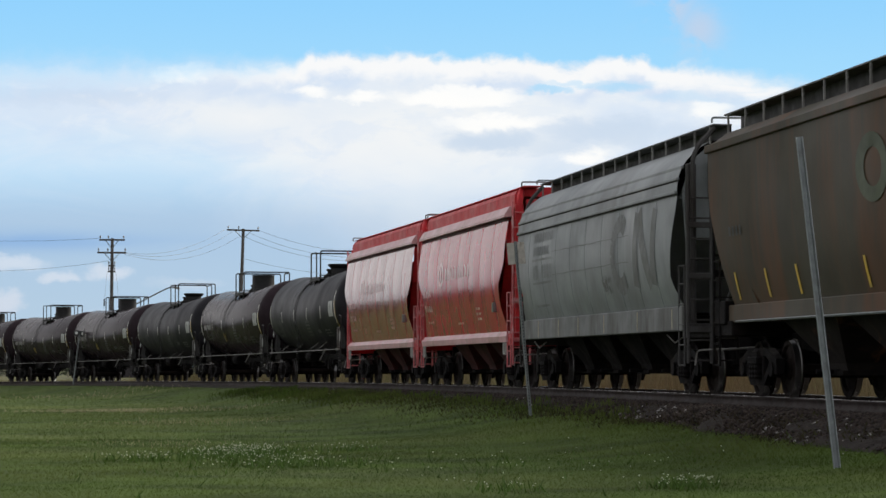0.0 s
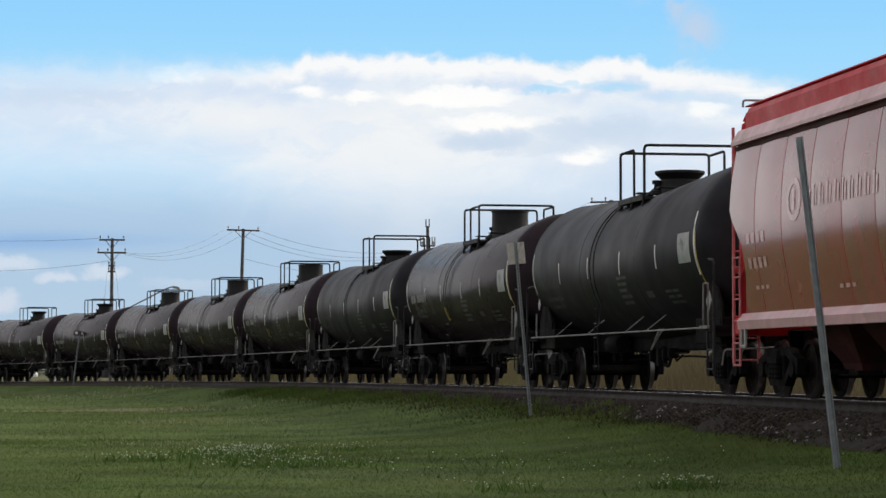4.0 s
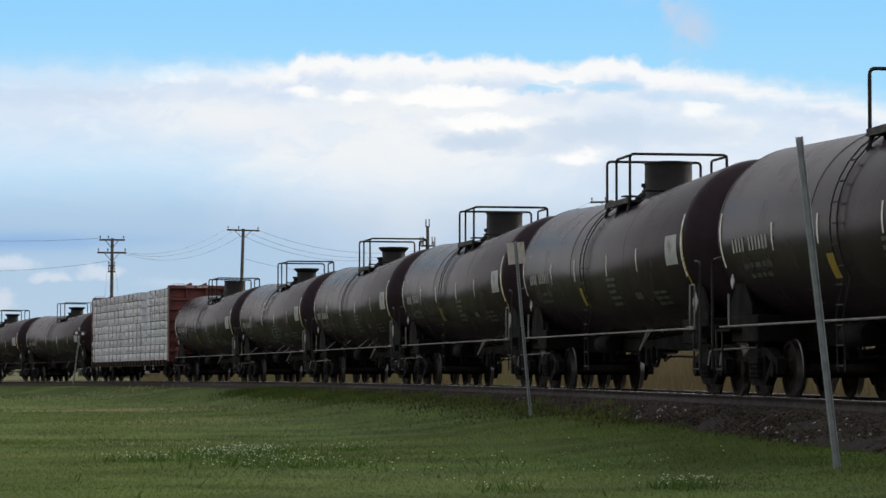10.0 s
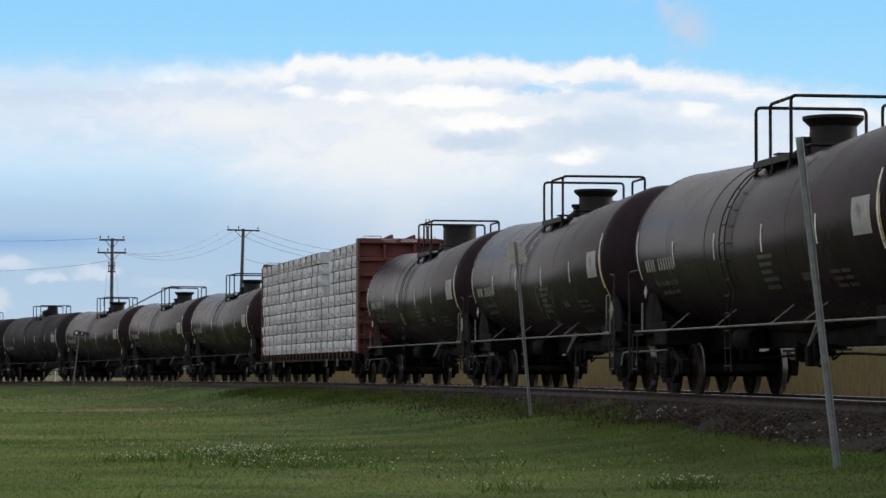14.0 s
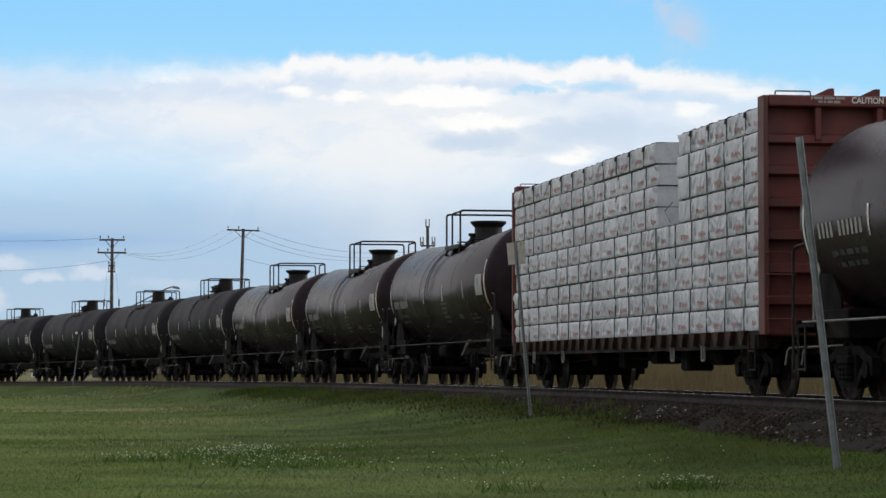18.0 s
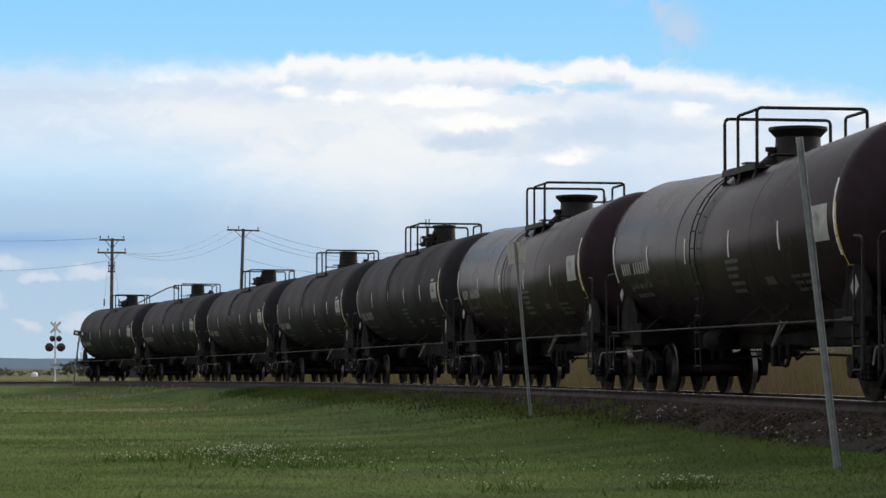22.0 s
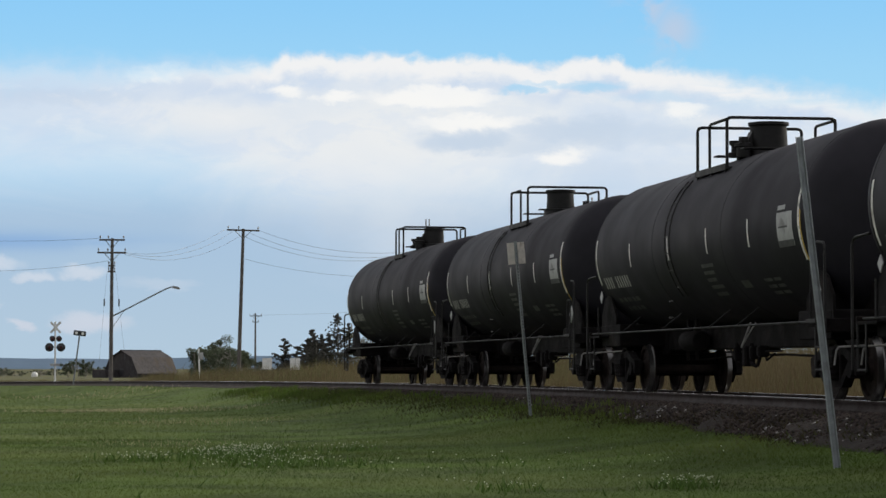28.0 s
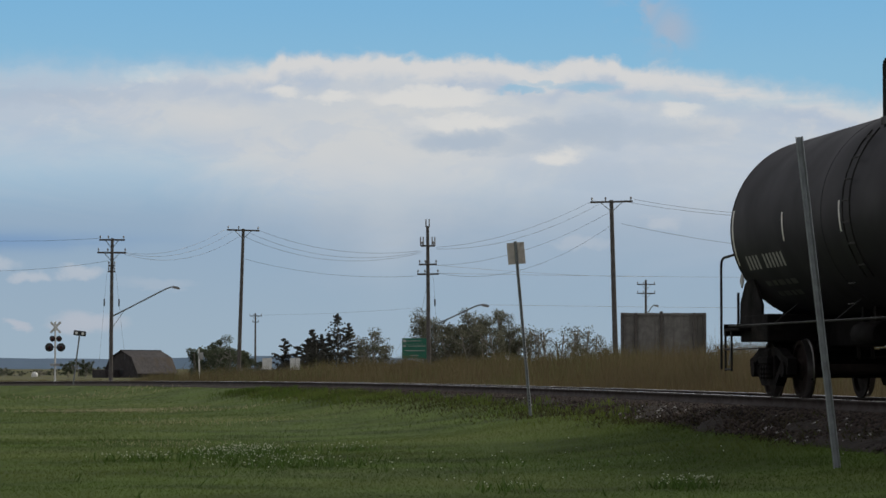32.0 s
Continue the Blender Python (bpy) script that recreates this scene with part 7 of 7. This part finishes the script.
def build_poles():
    x1, y1, t1 = ray_place(196.5, 422, 185)
    pole1 = utility_pole(x1, y1, t1, 0.3, ((0.12, 1.75), (1.0, 2.0), (1.9, 0.5), (2.3, 0.5)), 0, 0.9, "grey utility pole with two cross arms and a street lamp")
    z1 = at_ground(x1, y1)
    street_arm(pole1, (0.1, -0.05, 1.2 + (662 - 560) / 4749 * 185 - z1), (4.15, -0.3, 1.2 + (662 - 508) / 4749 * 185 - z1), "long sloping grey street lamp arm")
    x2, y2, t2 = ray_place(422, 405, 198)
    utility_pole(x2, y2, t2, 1.7, ((0.12, 2.4),), 0, 0.95)
    x3, y3, t3 = ray_place(759, 400, 180)
    pole3 = utility_pole(x3, y3, t3, -0.5, ((1.35, 0.95), (2.6, 1.2), (3.25, 1.45)), 0, 0.9, "grey utility pole with insulator brackets and a street lamp")
    z3 = at_ground(x3, y3)
    h3 = t3 - z3
    for q, z0, z1 in ((-0.11, -0.1, 0.45), (0.11, -0.1, 0.45), (-0.48, -1.35, -0.75), (-0.30, -1.35, -0.75), (0.30, -1.35, -0.75), (0.48, -1.35, -0.75)):
        bm = B()
        rod(bm, (q, -0.05, h3 + z0), (q, -0.05, h3 + z1), 0.042, 6)
        part("post_insulator", bm, INSULATOR, pole3, "tall grey post insulator")
    street_arm(pole3, (0.6, -0.05, 1.2 + (662 - 574) / 4749 * 180 - z3), (3.5, -0.3, 1.2 + (662 - 541) / 4749 * 180 - z3), "sloping grey street lamp arm")
    x4, y4, t4 = ray_place(1090, 354, 165)
    utility_pole(x4, y4, t4, -1.4, ((0.12, 2.6),), 0, 1.05)
    x5, y5, t5 = ray_place(452, 555, 400)
    utility_pole(x5, y5, t5, 0, ((0.4, 1.9), (1.3, 1.0)), 20, 1.0)
    x6, y6, t6 = ray_place(1143, 496, 300)
    pole6 = utility_pole(x6, y6, t6, 0, ((0.5, 2.1), (1.5, 2.1)), 10, 1.0)
    street_arm(pole6, (0.1, 0, 7.6), (0.85, 0, 8.6), "short street lamp arm")
    # wires from pole to pole
    line = thing("power_line", "thin sagging overhead wires between the poles", "wires")
    for px1, py1, d1, px2, py2, d2, sag in (
            (218, 447, 185, 397, 407, 198, 0.7), (215, 447, 185, 412, 410, 198, 0.9), (207, 446, 185, 424, 418, 198, 1.1),
            (455, 407, 198, 745, 444, 180, 0.75), (440, 412, 198, 745, 446, 180, 1.0), (430, 418, 198, 745, 448, 180, 1.1), (430, 458, 198, 737, 489, 180, 0.5),
            (772, 438, 180, 1047, 357, 165, 0.55), (772, 441, 180, 1060, 362, 165, 0.75), (772, 470, 180, 1086, 372, 165, 0.8), (775, 470, 180, 1140, 490, 300, 0.2), (775, 484, 180, 1086, 396, 165, 1.3),
            (1123, 353, 165, 1620, 376, 150, 0.55), (1112, 358, 165, 1620, 384, 150, 0.5), (1100, 396, 165, 1620, 452, 150, 0.5),
            (-40, 426, 190, 174, 422, 185, 0.1), (-40, 480, 190, 190, 462, 185, 0.2), (775, 484, 180, 1600, 492, 260, 0.1), (860, 540, 180, 1600, 545, 300, 0.1),
            (450, 558, 400, 745, 545, 300, 0.2), (744, 545, 180, 700, 625, 176, 0.05), (757, 500, 180, 735, 600, 178, 0.05)):
        bm = sagging(ray_place(px1, py1, d1), ray_place(px2, py2, d2), sag, 0.010)
        part("wire", bm, WIRE, line)
    for px, py, tx, ty, D in ((189, 478, 176, 640, 184), (204, 478, 222, 640, 184), (767, 492, 776, 640, 179)):
        part("guy_wire", sagging(ray_place(px, py, D), ray_place(tx, ty, D), 0.02, 0.006), WIRE, line, "thin stay wire of a pole")
        k = (536 - py) / (ty - py)
        qx, qy, qz = ray_place(px + (tx - px) * k, 536, D)
        bm = B()
        lathe(bm, [(0.015, -0.26), (0.05, -0.22), (0.05, 0.22), (0.015, 0.26)], 8, Matrix.Translation((qx, qy, qz)))
        part("stay_insulator", bm, SIGNAL_BLACK, line, "dark stay insulator")


def build_barn():
    D = 400.0
    x0, y0, _ = ray_place(244, 662, D)
    barn = thing("barn", "old dark gambrel-roofed barn half hidden by tall grass", "barn", pose(x0, y0 + 4, -0.9, 0, 0, 45))
    L, W = 3.6, 3.9
    gable = [(-W, 0.0), (W, 0.0), (W, 2.2), (W * 0.68, 4.42), (0.0, 5.45), (-W * 0.68, 4.42), (-W, 2.2)]
    bm = B()
    prism(bm, gable, -L, L)
    part("wall", bm, BARN_WALL, barn)
    for side in (-1, 1):
        for name, paint, a, b in (("lower_roof", BARN_ROOF, (W + 0.2, 2.05), (W * 0.68, 4.44)), ("upper_roof", BARN_WALL, (W * 0.68, 4.44), (0.0, 5.52))):
            bm = B()
            vs = [bm.verts.new(p) for p in ((-L - 0.25, side * a[0], a[1]), (L + 0.25, side * a[0], a[1]), (L + 0.25, side * b[0], b[1]), (-L - 0.25, side * b[0], b[1]), (-L - 0.25, side * a[0], a[1] + 0.12), (L + 0.25, side * a[0], a[1] + 0.12), (L + 0.25, side * b[0], b[1] + 0.12), (-L - 0.25, side * b[0], b[1] + 0.12))]
            for f in ((0, 1, 2, 3), (4, 5, 6, 7), (0, 1, 5, 4), (1, 2, 6, 5), (2, 3, 7, 6), (3, 0, 4, 7)):
                bm.faces.new([vs[i] for i in f])
            part(name, bm, paint, barn, "dark upper slope of the roof" if paint == BARN_WALL else "weathered grey lower slope")
    bm = B()
    box(bm, -L - 0.3, L + 0.3, -0.16, 0.16, 5.60, 5.70, 0.03)
    part("ridge", bm, SIGNAL_BLACK, barn, "dark ridge cap")
    bm = B()
    box(bm, -L - 0.03, -L + 0.02, -0.35, 0.35, 1.9, 2.9)
    part("door", bm, SIGNAL_BLACK, barn, "dark loft opening")
    bm = B()
    box(bm, -L - 2.6, -L - 0.05, 0.6, W - 0.1, 0.0, 2.7, 0.05)
    part("lean_to", bm, BARN_WALL, barn)


def build_billboard():
    D = 170.0
    xa, _, zt = ray_place(1098, 554, D)
    xb, _, _ = ray_place(1250, 554, D)
    z = at_ground((xa + xb) / 2, D)
    w, h = xb - xa, zt - z
    sign = thing("billboard", "weathered grey board billboard seen from behind", "billboard", pose((xa + xb) / 2, D, z, 0, 0, 3))
    n = 10
    for i in range(n):
        bm = B()
        a = -w / 2 + w * i / n
        box(bm, a + 0.0015, a + w / n - 0.0015, -0.03 - 0.006 * (i % 2), 0.03, 0.75, h - 0.02 * (i % 3), 0.006)
        part("panel", bm, BOARD, sign)
    for q in (-w / 2 + 0.1, -w / 2 + 0.95, -0.15, w / 2 - 0.75, w / 2 - 0.1):
        bm = B()
        box(bm, q - 0.09, q + 0.09, -0.20, -0.035, -0.4, h + (0.08 if q == -0.15 else 0.0), 0.015)
        part("post", bm, POLE_WOOD, sign)
    for zz in (0.85, h - 0.10):
        bm = B()
        box(bm, -w / 2, w / 2, -0.10, -0.034, zz - 0.08, zz + 0.08, 0.01)
        part("stringer", bm, BOARD, sign)


def build_road_signs():
    x, y, zt = ray_place(734, 599, 222)
    z = at_ground(x, y)
    s = thing("guide_sign", "green highway guide sign with faint white lines", "road sign", pose(x, y, z, 0, 0, -4))
    w, h = 45 / 4749 * 222, 1.69
    t = zt - z
    bm = B()
    box(bm, -w / 2, w / 2, -0.02, 0.02, t - h, t, 0.004)
    part("panel", bm, ROAD_GREEN, s)
    bm = B()
    for a, b, c, e in ((-0.62, 0.55, 0.20, 0.25), (-0.95, -0.70, 0.13, 0.33), (-0.55, 0.9, 0.62, 0.68), (-0.95, -0.72, 0.58, 0.72), (-0.98, 0.98, 0.48, 0.50), (-0.8, 0.85, 1.0, 1.06), (-0.4, 0.3, 1.4, 1.45)):
        box(bm, a, b, -0.026, -0.022, t - e, t - c)
    part("writing", bm, PANEL_GREY, s, "faint pale lines of writing")
    for q in (-0.8, 0.8):
        bm = B()
        box(bm, q - 0.06, q + 0.06, 0.03, 0.15, -0.4, t - 0.1)
        part("post", bm, POLE_WOOD, s)
    for px, py, wpx, hpx, D in ((473, 634, 17, 20, 190), (518, 634, 9, 20, 192), (527, 634, 8, 21, 191)):
        x, y, zt = ray_place(px, py, D)
        z = at_ground(x, y)
        s = thing("white_marker", "small plain white marker board on a post", "sign", pose(x, y, z, 0, 0, 6), group="white marker boards")
        t, w, h = zt - z, wpx / 4749 * D, hpx / 4749 * D
        bm = B()
        box(bm, -w / 2, w / 2, -0.012, 0.012, t - h, t, 0.003)
        part("board", bm, WHITE_PAINT, s)
        bm = B()
        box(bm, -0.04, 0.04, 0.014, 0.09, -0.3, t - 0.05)
        part("post", bm, POLE_WOOD, s)
    x, y, zt = ray_place(354, 618, 186)
    z = at_ground(x, y)
    s = thing("marker_post", "thin white post with a small white plate", "marker post", pose(x, y, z, 0, -2, 0))
    bm = B()
    rod(bm, (0, 0, -0.2), (0, 0, zt - z), 0.05, 8)
    part("pole", bm, WHITE_PAINT, s)
    bm = B()
    box(bm, -0.02, 0.32, -0.07, -0.055, zt - z - 0.72, zt - z - 0.25, 0.003)
    part("plate", bm, PANEL_GREY, s)
    x, y, z0 = ray_place(62, 668, 560)
    dome = thing("white_tank", "small white rounded farm tank in the field", "tank", pose(x, y, at_ground(x, y)))
    bm = B()
    lathe(bm, [(0.70, -0.3), (0.70, 0.40), (0.60, 0.72), (0.34, 0.92), (0, 1.0)], 20)
    part("shell", bm, WHITE_PAINT, dome, smooth=True)
    x, y, z0 = ray_place(899, 640, 170)
    post = thing("grass_stake", "small white cap on a stake in the tall grass", "marker", pose(x, y, at_ground(x, y)))
    bm = B()
    zz = z0 - at_ground(x, y)
    rod(bm, (0, 0, -0.2), (0, 0, zz), 0.02, 6)
    part("stake", bm, POLE_WOOD, post)
    bm = B()
    lathe(bm, [(0, 0), (0.13, 0.03), (0.15, 0.14), (0.10, 0.25), (0, 0.28)], 12, Matrix.Translation((0, 0, zz)))
    part("cap", bm, WHITE_PAINT, post, smooth=True)


def leaf_cloud(name, rng, centres, radii, count, size, material, parent, flat=0.8):
    """Many small leaf faces spread through clumps."""
    k = rng.integers(0, len(centres), count)
    d = rng.normal(0, 1, (count, 3))
    d /= np.linalg.norm(d, axis=1)[:, None]
    c = centres[k] + d * radii[k][:, None] * rng.uniform(0.25, 1.0, count)[:, None] ** 0.6 * np.array([1, 1, flat])
    a = rng.normal(0, 1, (count, 3))
    a /= np.linalg.norm(a, axis=1)[:, None]
    b = np.cross(a, rng.normal(0, 1, (count, 3)))
    b /= np.linalg.norm(b, axis=1)[:, None]
    r = rng.uniform(0.5, 1.3, count)[:, None] * size
    v = np.stack([c - a * r, c + b * r * 0.6, c + a * r, c - b * r * 0.6], 1).reshape(-1, 3)
    o = from_arrays(name, v, np.arange(4 * count).reshape(-1, 4), material)
    o.parent = parent
    return o


def broad_tree(x, y, h, w, seed, label, name="tree", leaves=1400, low=0.12):
    """A tree with a forked trunk and a loose crown of leaf clumps."""
    rng = np.random.default_rng(seed)
    t = thing(name, label, "tree" if name == "tree" else "bush", pose(x, y, at_ground(x, y)), group="trees behind the railway")
    bm = B()
    cs, rs = [], []
    stems = 2 + seed % 3
    for i in range(stems):
        a = rng.uniform(0, 2 * math.pi)
        lean = rng.uniform(0.05, 0.35) * w
        top = Vector((math.cos(a) * lean, math.sin(a) * lean * 0.6, h * rng.uniform(0.72, 0.95)))
        mid = top * 0.5 + Vector((rng.normal(0, 0.1) * w, 0, 0))
        pipe(bm, [(0, 0, -0.3), mid * 0.5, mid, top], 0.028 * h ** 0.5, 6)
        for j in range(7):
            q = low + (0.87 - low) * j / 6
            s = top * q
            b = rng.uniform(0, 2 * math.pi)
            e = s + Vector((math.cos(b) * w * 0.35, math.sin(b) * w * 0.3, h * rng.uniform(0.05, 0.2)))
            pipe(bm, [s, s.lerp(e, 0.5) + Vector((0, 0, 0.1)), e], 0.018 * h ** 0.5, 4)
            cs.append(tuple(e))
            rs.append(rng.uniform(0.07, 0.17) * h)
        cs.append(tuple(top))
        rs.append(rng.uniform(0.07, 0.14) * h)
    part("trunk", bm, BARK, t)
    leaf_cloud("crown", rng, np.array(cs), np.array(rs), int(leaves * 2.0), (0.017 * h ** 0.6 + 0.030) * max(1.0, y / 240), BUSH if name == "bush" else LEAF, t)


def spruce(x, y, h, w, seed):
    """A conifer with drooping tiers and an uneven outline."""
    rng = np.random.default_rng(seed)
    t = thing("spruce_tree", "dark green spruce with ragged drooping branches", "tree", pose(x, y, at_ground(x, y)), group="trees behind the railway")
    bm = B()
    rod(bm, (0, 0, -0.3), (0, 0, h), 0.14, 6, 0.02)
    part("trunk", bm, BARK, t)
    cs, rs = [], []
    for i in range(int(h * 17)):
        q = rng.uniform(0, 1) ** 1.15
        reach = 2.15 * w * (1 - q) ** 0.62 * rng.uniform(0.30, 1.15)
        a = rng.uniform(0, 2 * math.pi)
        for f in (0.3, 0.65, 1.0):
            cs.append((math.cos(a) * reach * f, math.sin(a) * reach * f, h * (0.06 + 0.93 * q) + reach * f * 0.30))
            rs.append(0.10 + 0.26 * (1 - q) * (1.15 - f * 0.4))
    leaf_cloud("crown", rng, np.array(cs), np.array(rs), 4200, 0.12, SPRUCE, t, 0.6)


def build_trees():
    for i, (px, top, D, wpx) in enumerate(((345, 618, 255, 24), (365, 606, 262, 36), (388, 600, 258, 40), (408, 604, 266, 34), (426, 618, 262, 26), (440, 626, 268, 20), (460, 634, 300, 30), (392, 612, 256, 60))):
        x, y, zt = ray_place(px, top, D)
        broad_tree(x, y, zt - at_ground(x, y), wpx / 4749 * D, 40 + i, "low dark green willow bush", "bush", 2200)
    for i, (px, top, D, wpx) in enumerate(((503, 600, 330, 15), (545, 600, 325, 15), (553, 583, 328, 14), (570, 592, 330, 13), (581, 590, 320, 12), (598, 555, 322, 20), (617, 572, 326, 13), (527, 614, 330, 22), (560, 602, 322, 22))):
        x, y, zt = ray_place(px, top, D)
        spruce(x, y, zt - at_ground(x, y), wpx / 4749 * D, 60 + i)
    for i, (px, top, D, wpx) in enumerate(((640, 592, 320, 26), (662, 586, 318, 30), (676, 604, 322, 24), (652, 606, 318, 40))):
        x, y, zt = ray_place(px, top, D)
        broad_tree(x, y, zt - at_ground(x, y), 1.4 * wpx / 4749 * D, 80 + i, "loose grey-green poplar beyond the road", "tree", 700, 0.3)
    for i, (px, top, D, wpx) in enumerate(((752, 548, 236, 30), (770, 566, 232, 34), (792, 572, 228, 40), (815, 553, 234, 46), (838, 548, 230, 46), (862, 545, 232, 50), (885, 552, 236, 44), (903, 568, 230, 34), (828, 575, 226, 60), (870, 578, 226, 60), (795, 590, 226, 50), (918, 590, 228, 30))):
        x, y, zt = ray_place(px, top, D)
        broad_tree(x, y, zt - at_ground(x, y), wpx / 4749 * D, 100 + i, "tangled olive-green willow tree", "tree", 2000)
    for i, (px, top, D, wpx) in enumerate(((936, 574, 232, 20), (958, 578, 230, 22), (990, 582, 234, 24), (1010, 577, 230, 26), (1030, 600, 232, 24), (1046, 580, 231, 22), (1072, 606, 226, 18), (1278, 606, 220, 20), (1300, 600, 226, 26))):
        x, y, zt = ray_place(px, top, D)
        broad_tree(x, y, zt - at_ground(x, y), 1.9 * wpx / 4749 * D, 130 + i, "thin sparse young willow tree", "tree", 330, 0.42)
    for i, (px, top, D, wpx) in enumerate(((120, 640, 420, 26), (140, 634, 425, 34), (152, 640, 420, 24), (8, 652, 430, 30), (30, 656, 560, 40), (75, 655, 590, 44), (98, 652, 570, 30), (178, 650, 540, 36), (-6, 650, 520, 30))):
        x, y, zt = ray_place(px, top, D)
        broad_tree(x, y, zt - at_ground(x, y), wpx / 4749 * D, 150 + i, "dark green bush in the far field", "bush", 800)


# ---- put it all together ----
dome = build_setting()
track = build_track()
build_lawn()
build_stones()
build_tall_grass()
build_near_signs()
build_crossing()
build_poles()
build_barn()
build_billboard()
build_road_signs()
build_trees()

GLOSS = "glossy weathered black tank car with white stripes"
drum = build_tank_car(GLOSS + " and a drum-shaped dome", GLOSS_BLACK, "drum", True, True, True)
flared = build_tank_car(GLOSS + " and a flared dome", GLOSS_BLACK, "flared", False, True, True)
dark_flared = build_tank_car("dull slate-black tank car with white stripes and a flared dome", SLATE_BLACK, "slate", False, True, True)
plain = build_tank_car("satin black tank car with white stripes and a flared dome", GLOSS_BLACK, "flared", False, True, False)
valve = build_tank_car("flat black tank car with white stripes and valves", FLAT_BLACK, "valves", False, False, False)
last = build_tank_car("flat black rear tank car with white stripes and a narrow dome", FLAT_BLACK, "valves_last", False, False, False)
valve_far = build_tank_car("flat black tank car with white stripes and twin valves", FLAT_BLACK, "valves_far", False, False, False)
# each car of the train: the model, its middle along the line at 16 s, and the half distance of its trucks
TRAIN = [(build_brown_hopper(), 269.6, 6.5), (build_grey_hopper(), 251.7, 6.5),
         (build_red_hopper("glossy red potash hopper with a pale top chord", RED, RED_IRON), 236.05, 5.05),
         (build_red_hopper("dusty red-brown potash hopper with a pale top chord", RED_DUSTY, RED_IRON), 222.2, 5.05),
         (build_lumber_car(), 41.87, 9.1)]
USED = set()
for model, middle in ((dark_flared, 206.1), (drum, 188.1), (dark_flared, 170.1), (drum, 152.2), (drum, 134.5), (drum, 116.7), (flared, 98.8), (flared, 80.6), (drum, 63.1),
                      (plain, 20.4), (plain, 2.8), (plain, -15.4), (valve, -33.3), (valve_far, -51.2), (valve, -69.4), (valve_far, -87.6), (last, -105.4)):
    car = model if model not in USED else copy_thing(model, Matrix())
    if model in USED:
        WHEELSETS += [o for o in car.children_recursive if o.name.startswith("wheelset")]
    USED.add(model)
    TRAIN.append((car, middle, 7.2))
    if middle == 80.6:
        spray(car)
lay_ties(track)


def motions():
    """The train rolls along its curve, its wheels turn, and the clouds drift."""
    def gone(t):
        return 11.75 * (t - 16) - 0.00136 * (t - 16) ** 2
    for car, middle, half in TRAIN:
        walk(car, [(t, car_pose(middle + gone(t), half)) for t in range(0, 33)])
    turns = [(i / 30, pose(0, 0, 0, 0, math.degrees((gone(i / 30) - gone(0)) / 0.457), 0)) for i in range(0, 961)]
    lead = WHEELSETS[0]
    walk(lead, turns)
    for w in WHEELSETS[1:]:
        w.rotation_mode = "QUATERNION"
        w.animation_data_create()
        w.animation_data.action = lead.animation_data.action
        w.animation_data.action_slot = lead.animation_data.action_slot
    walk(dome, [(0, pose(0, 0, 1.2, 0, 0, 0)), (16, pose(0, 0, 1.2, 0, 0, 0.30)), (32, pose(0, 0, 1.2, 0, 0, 0.62))])


motions()
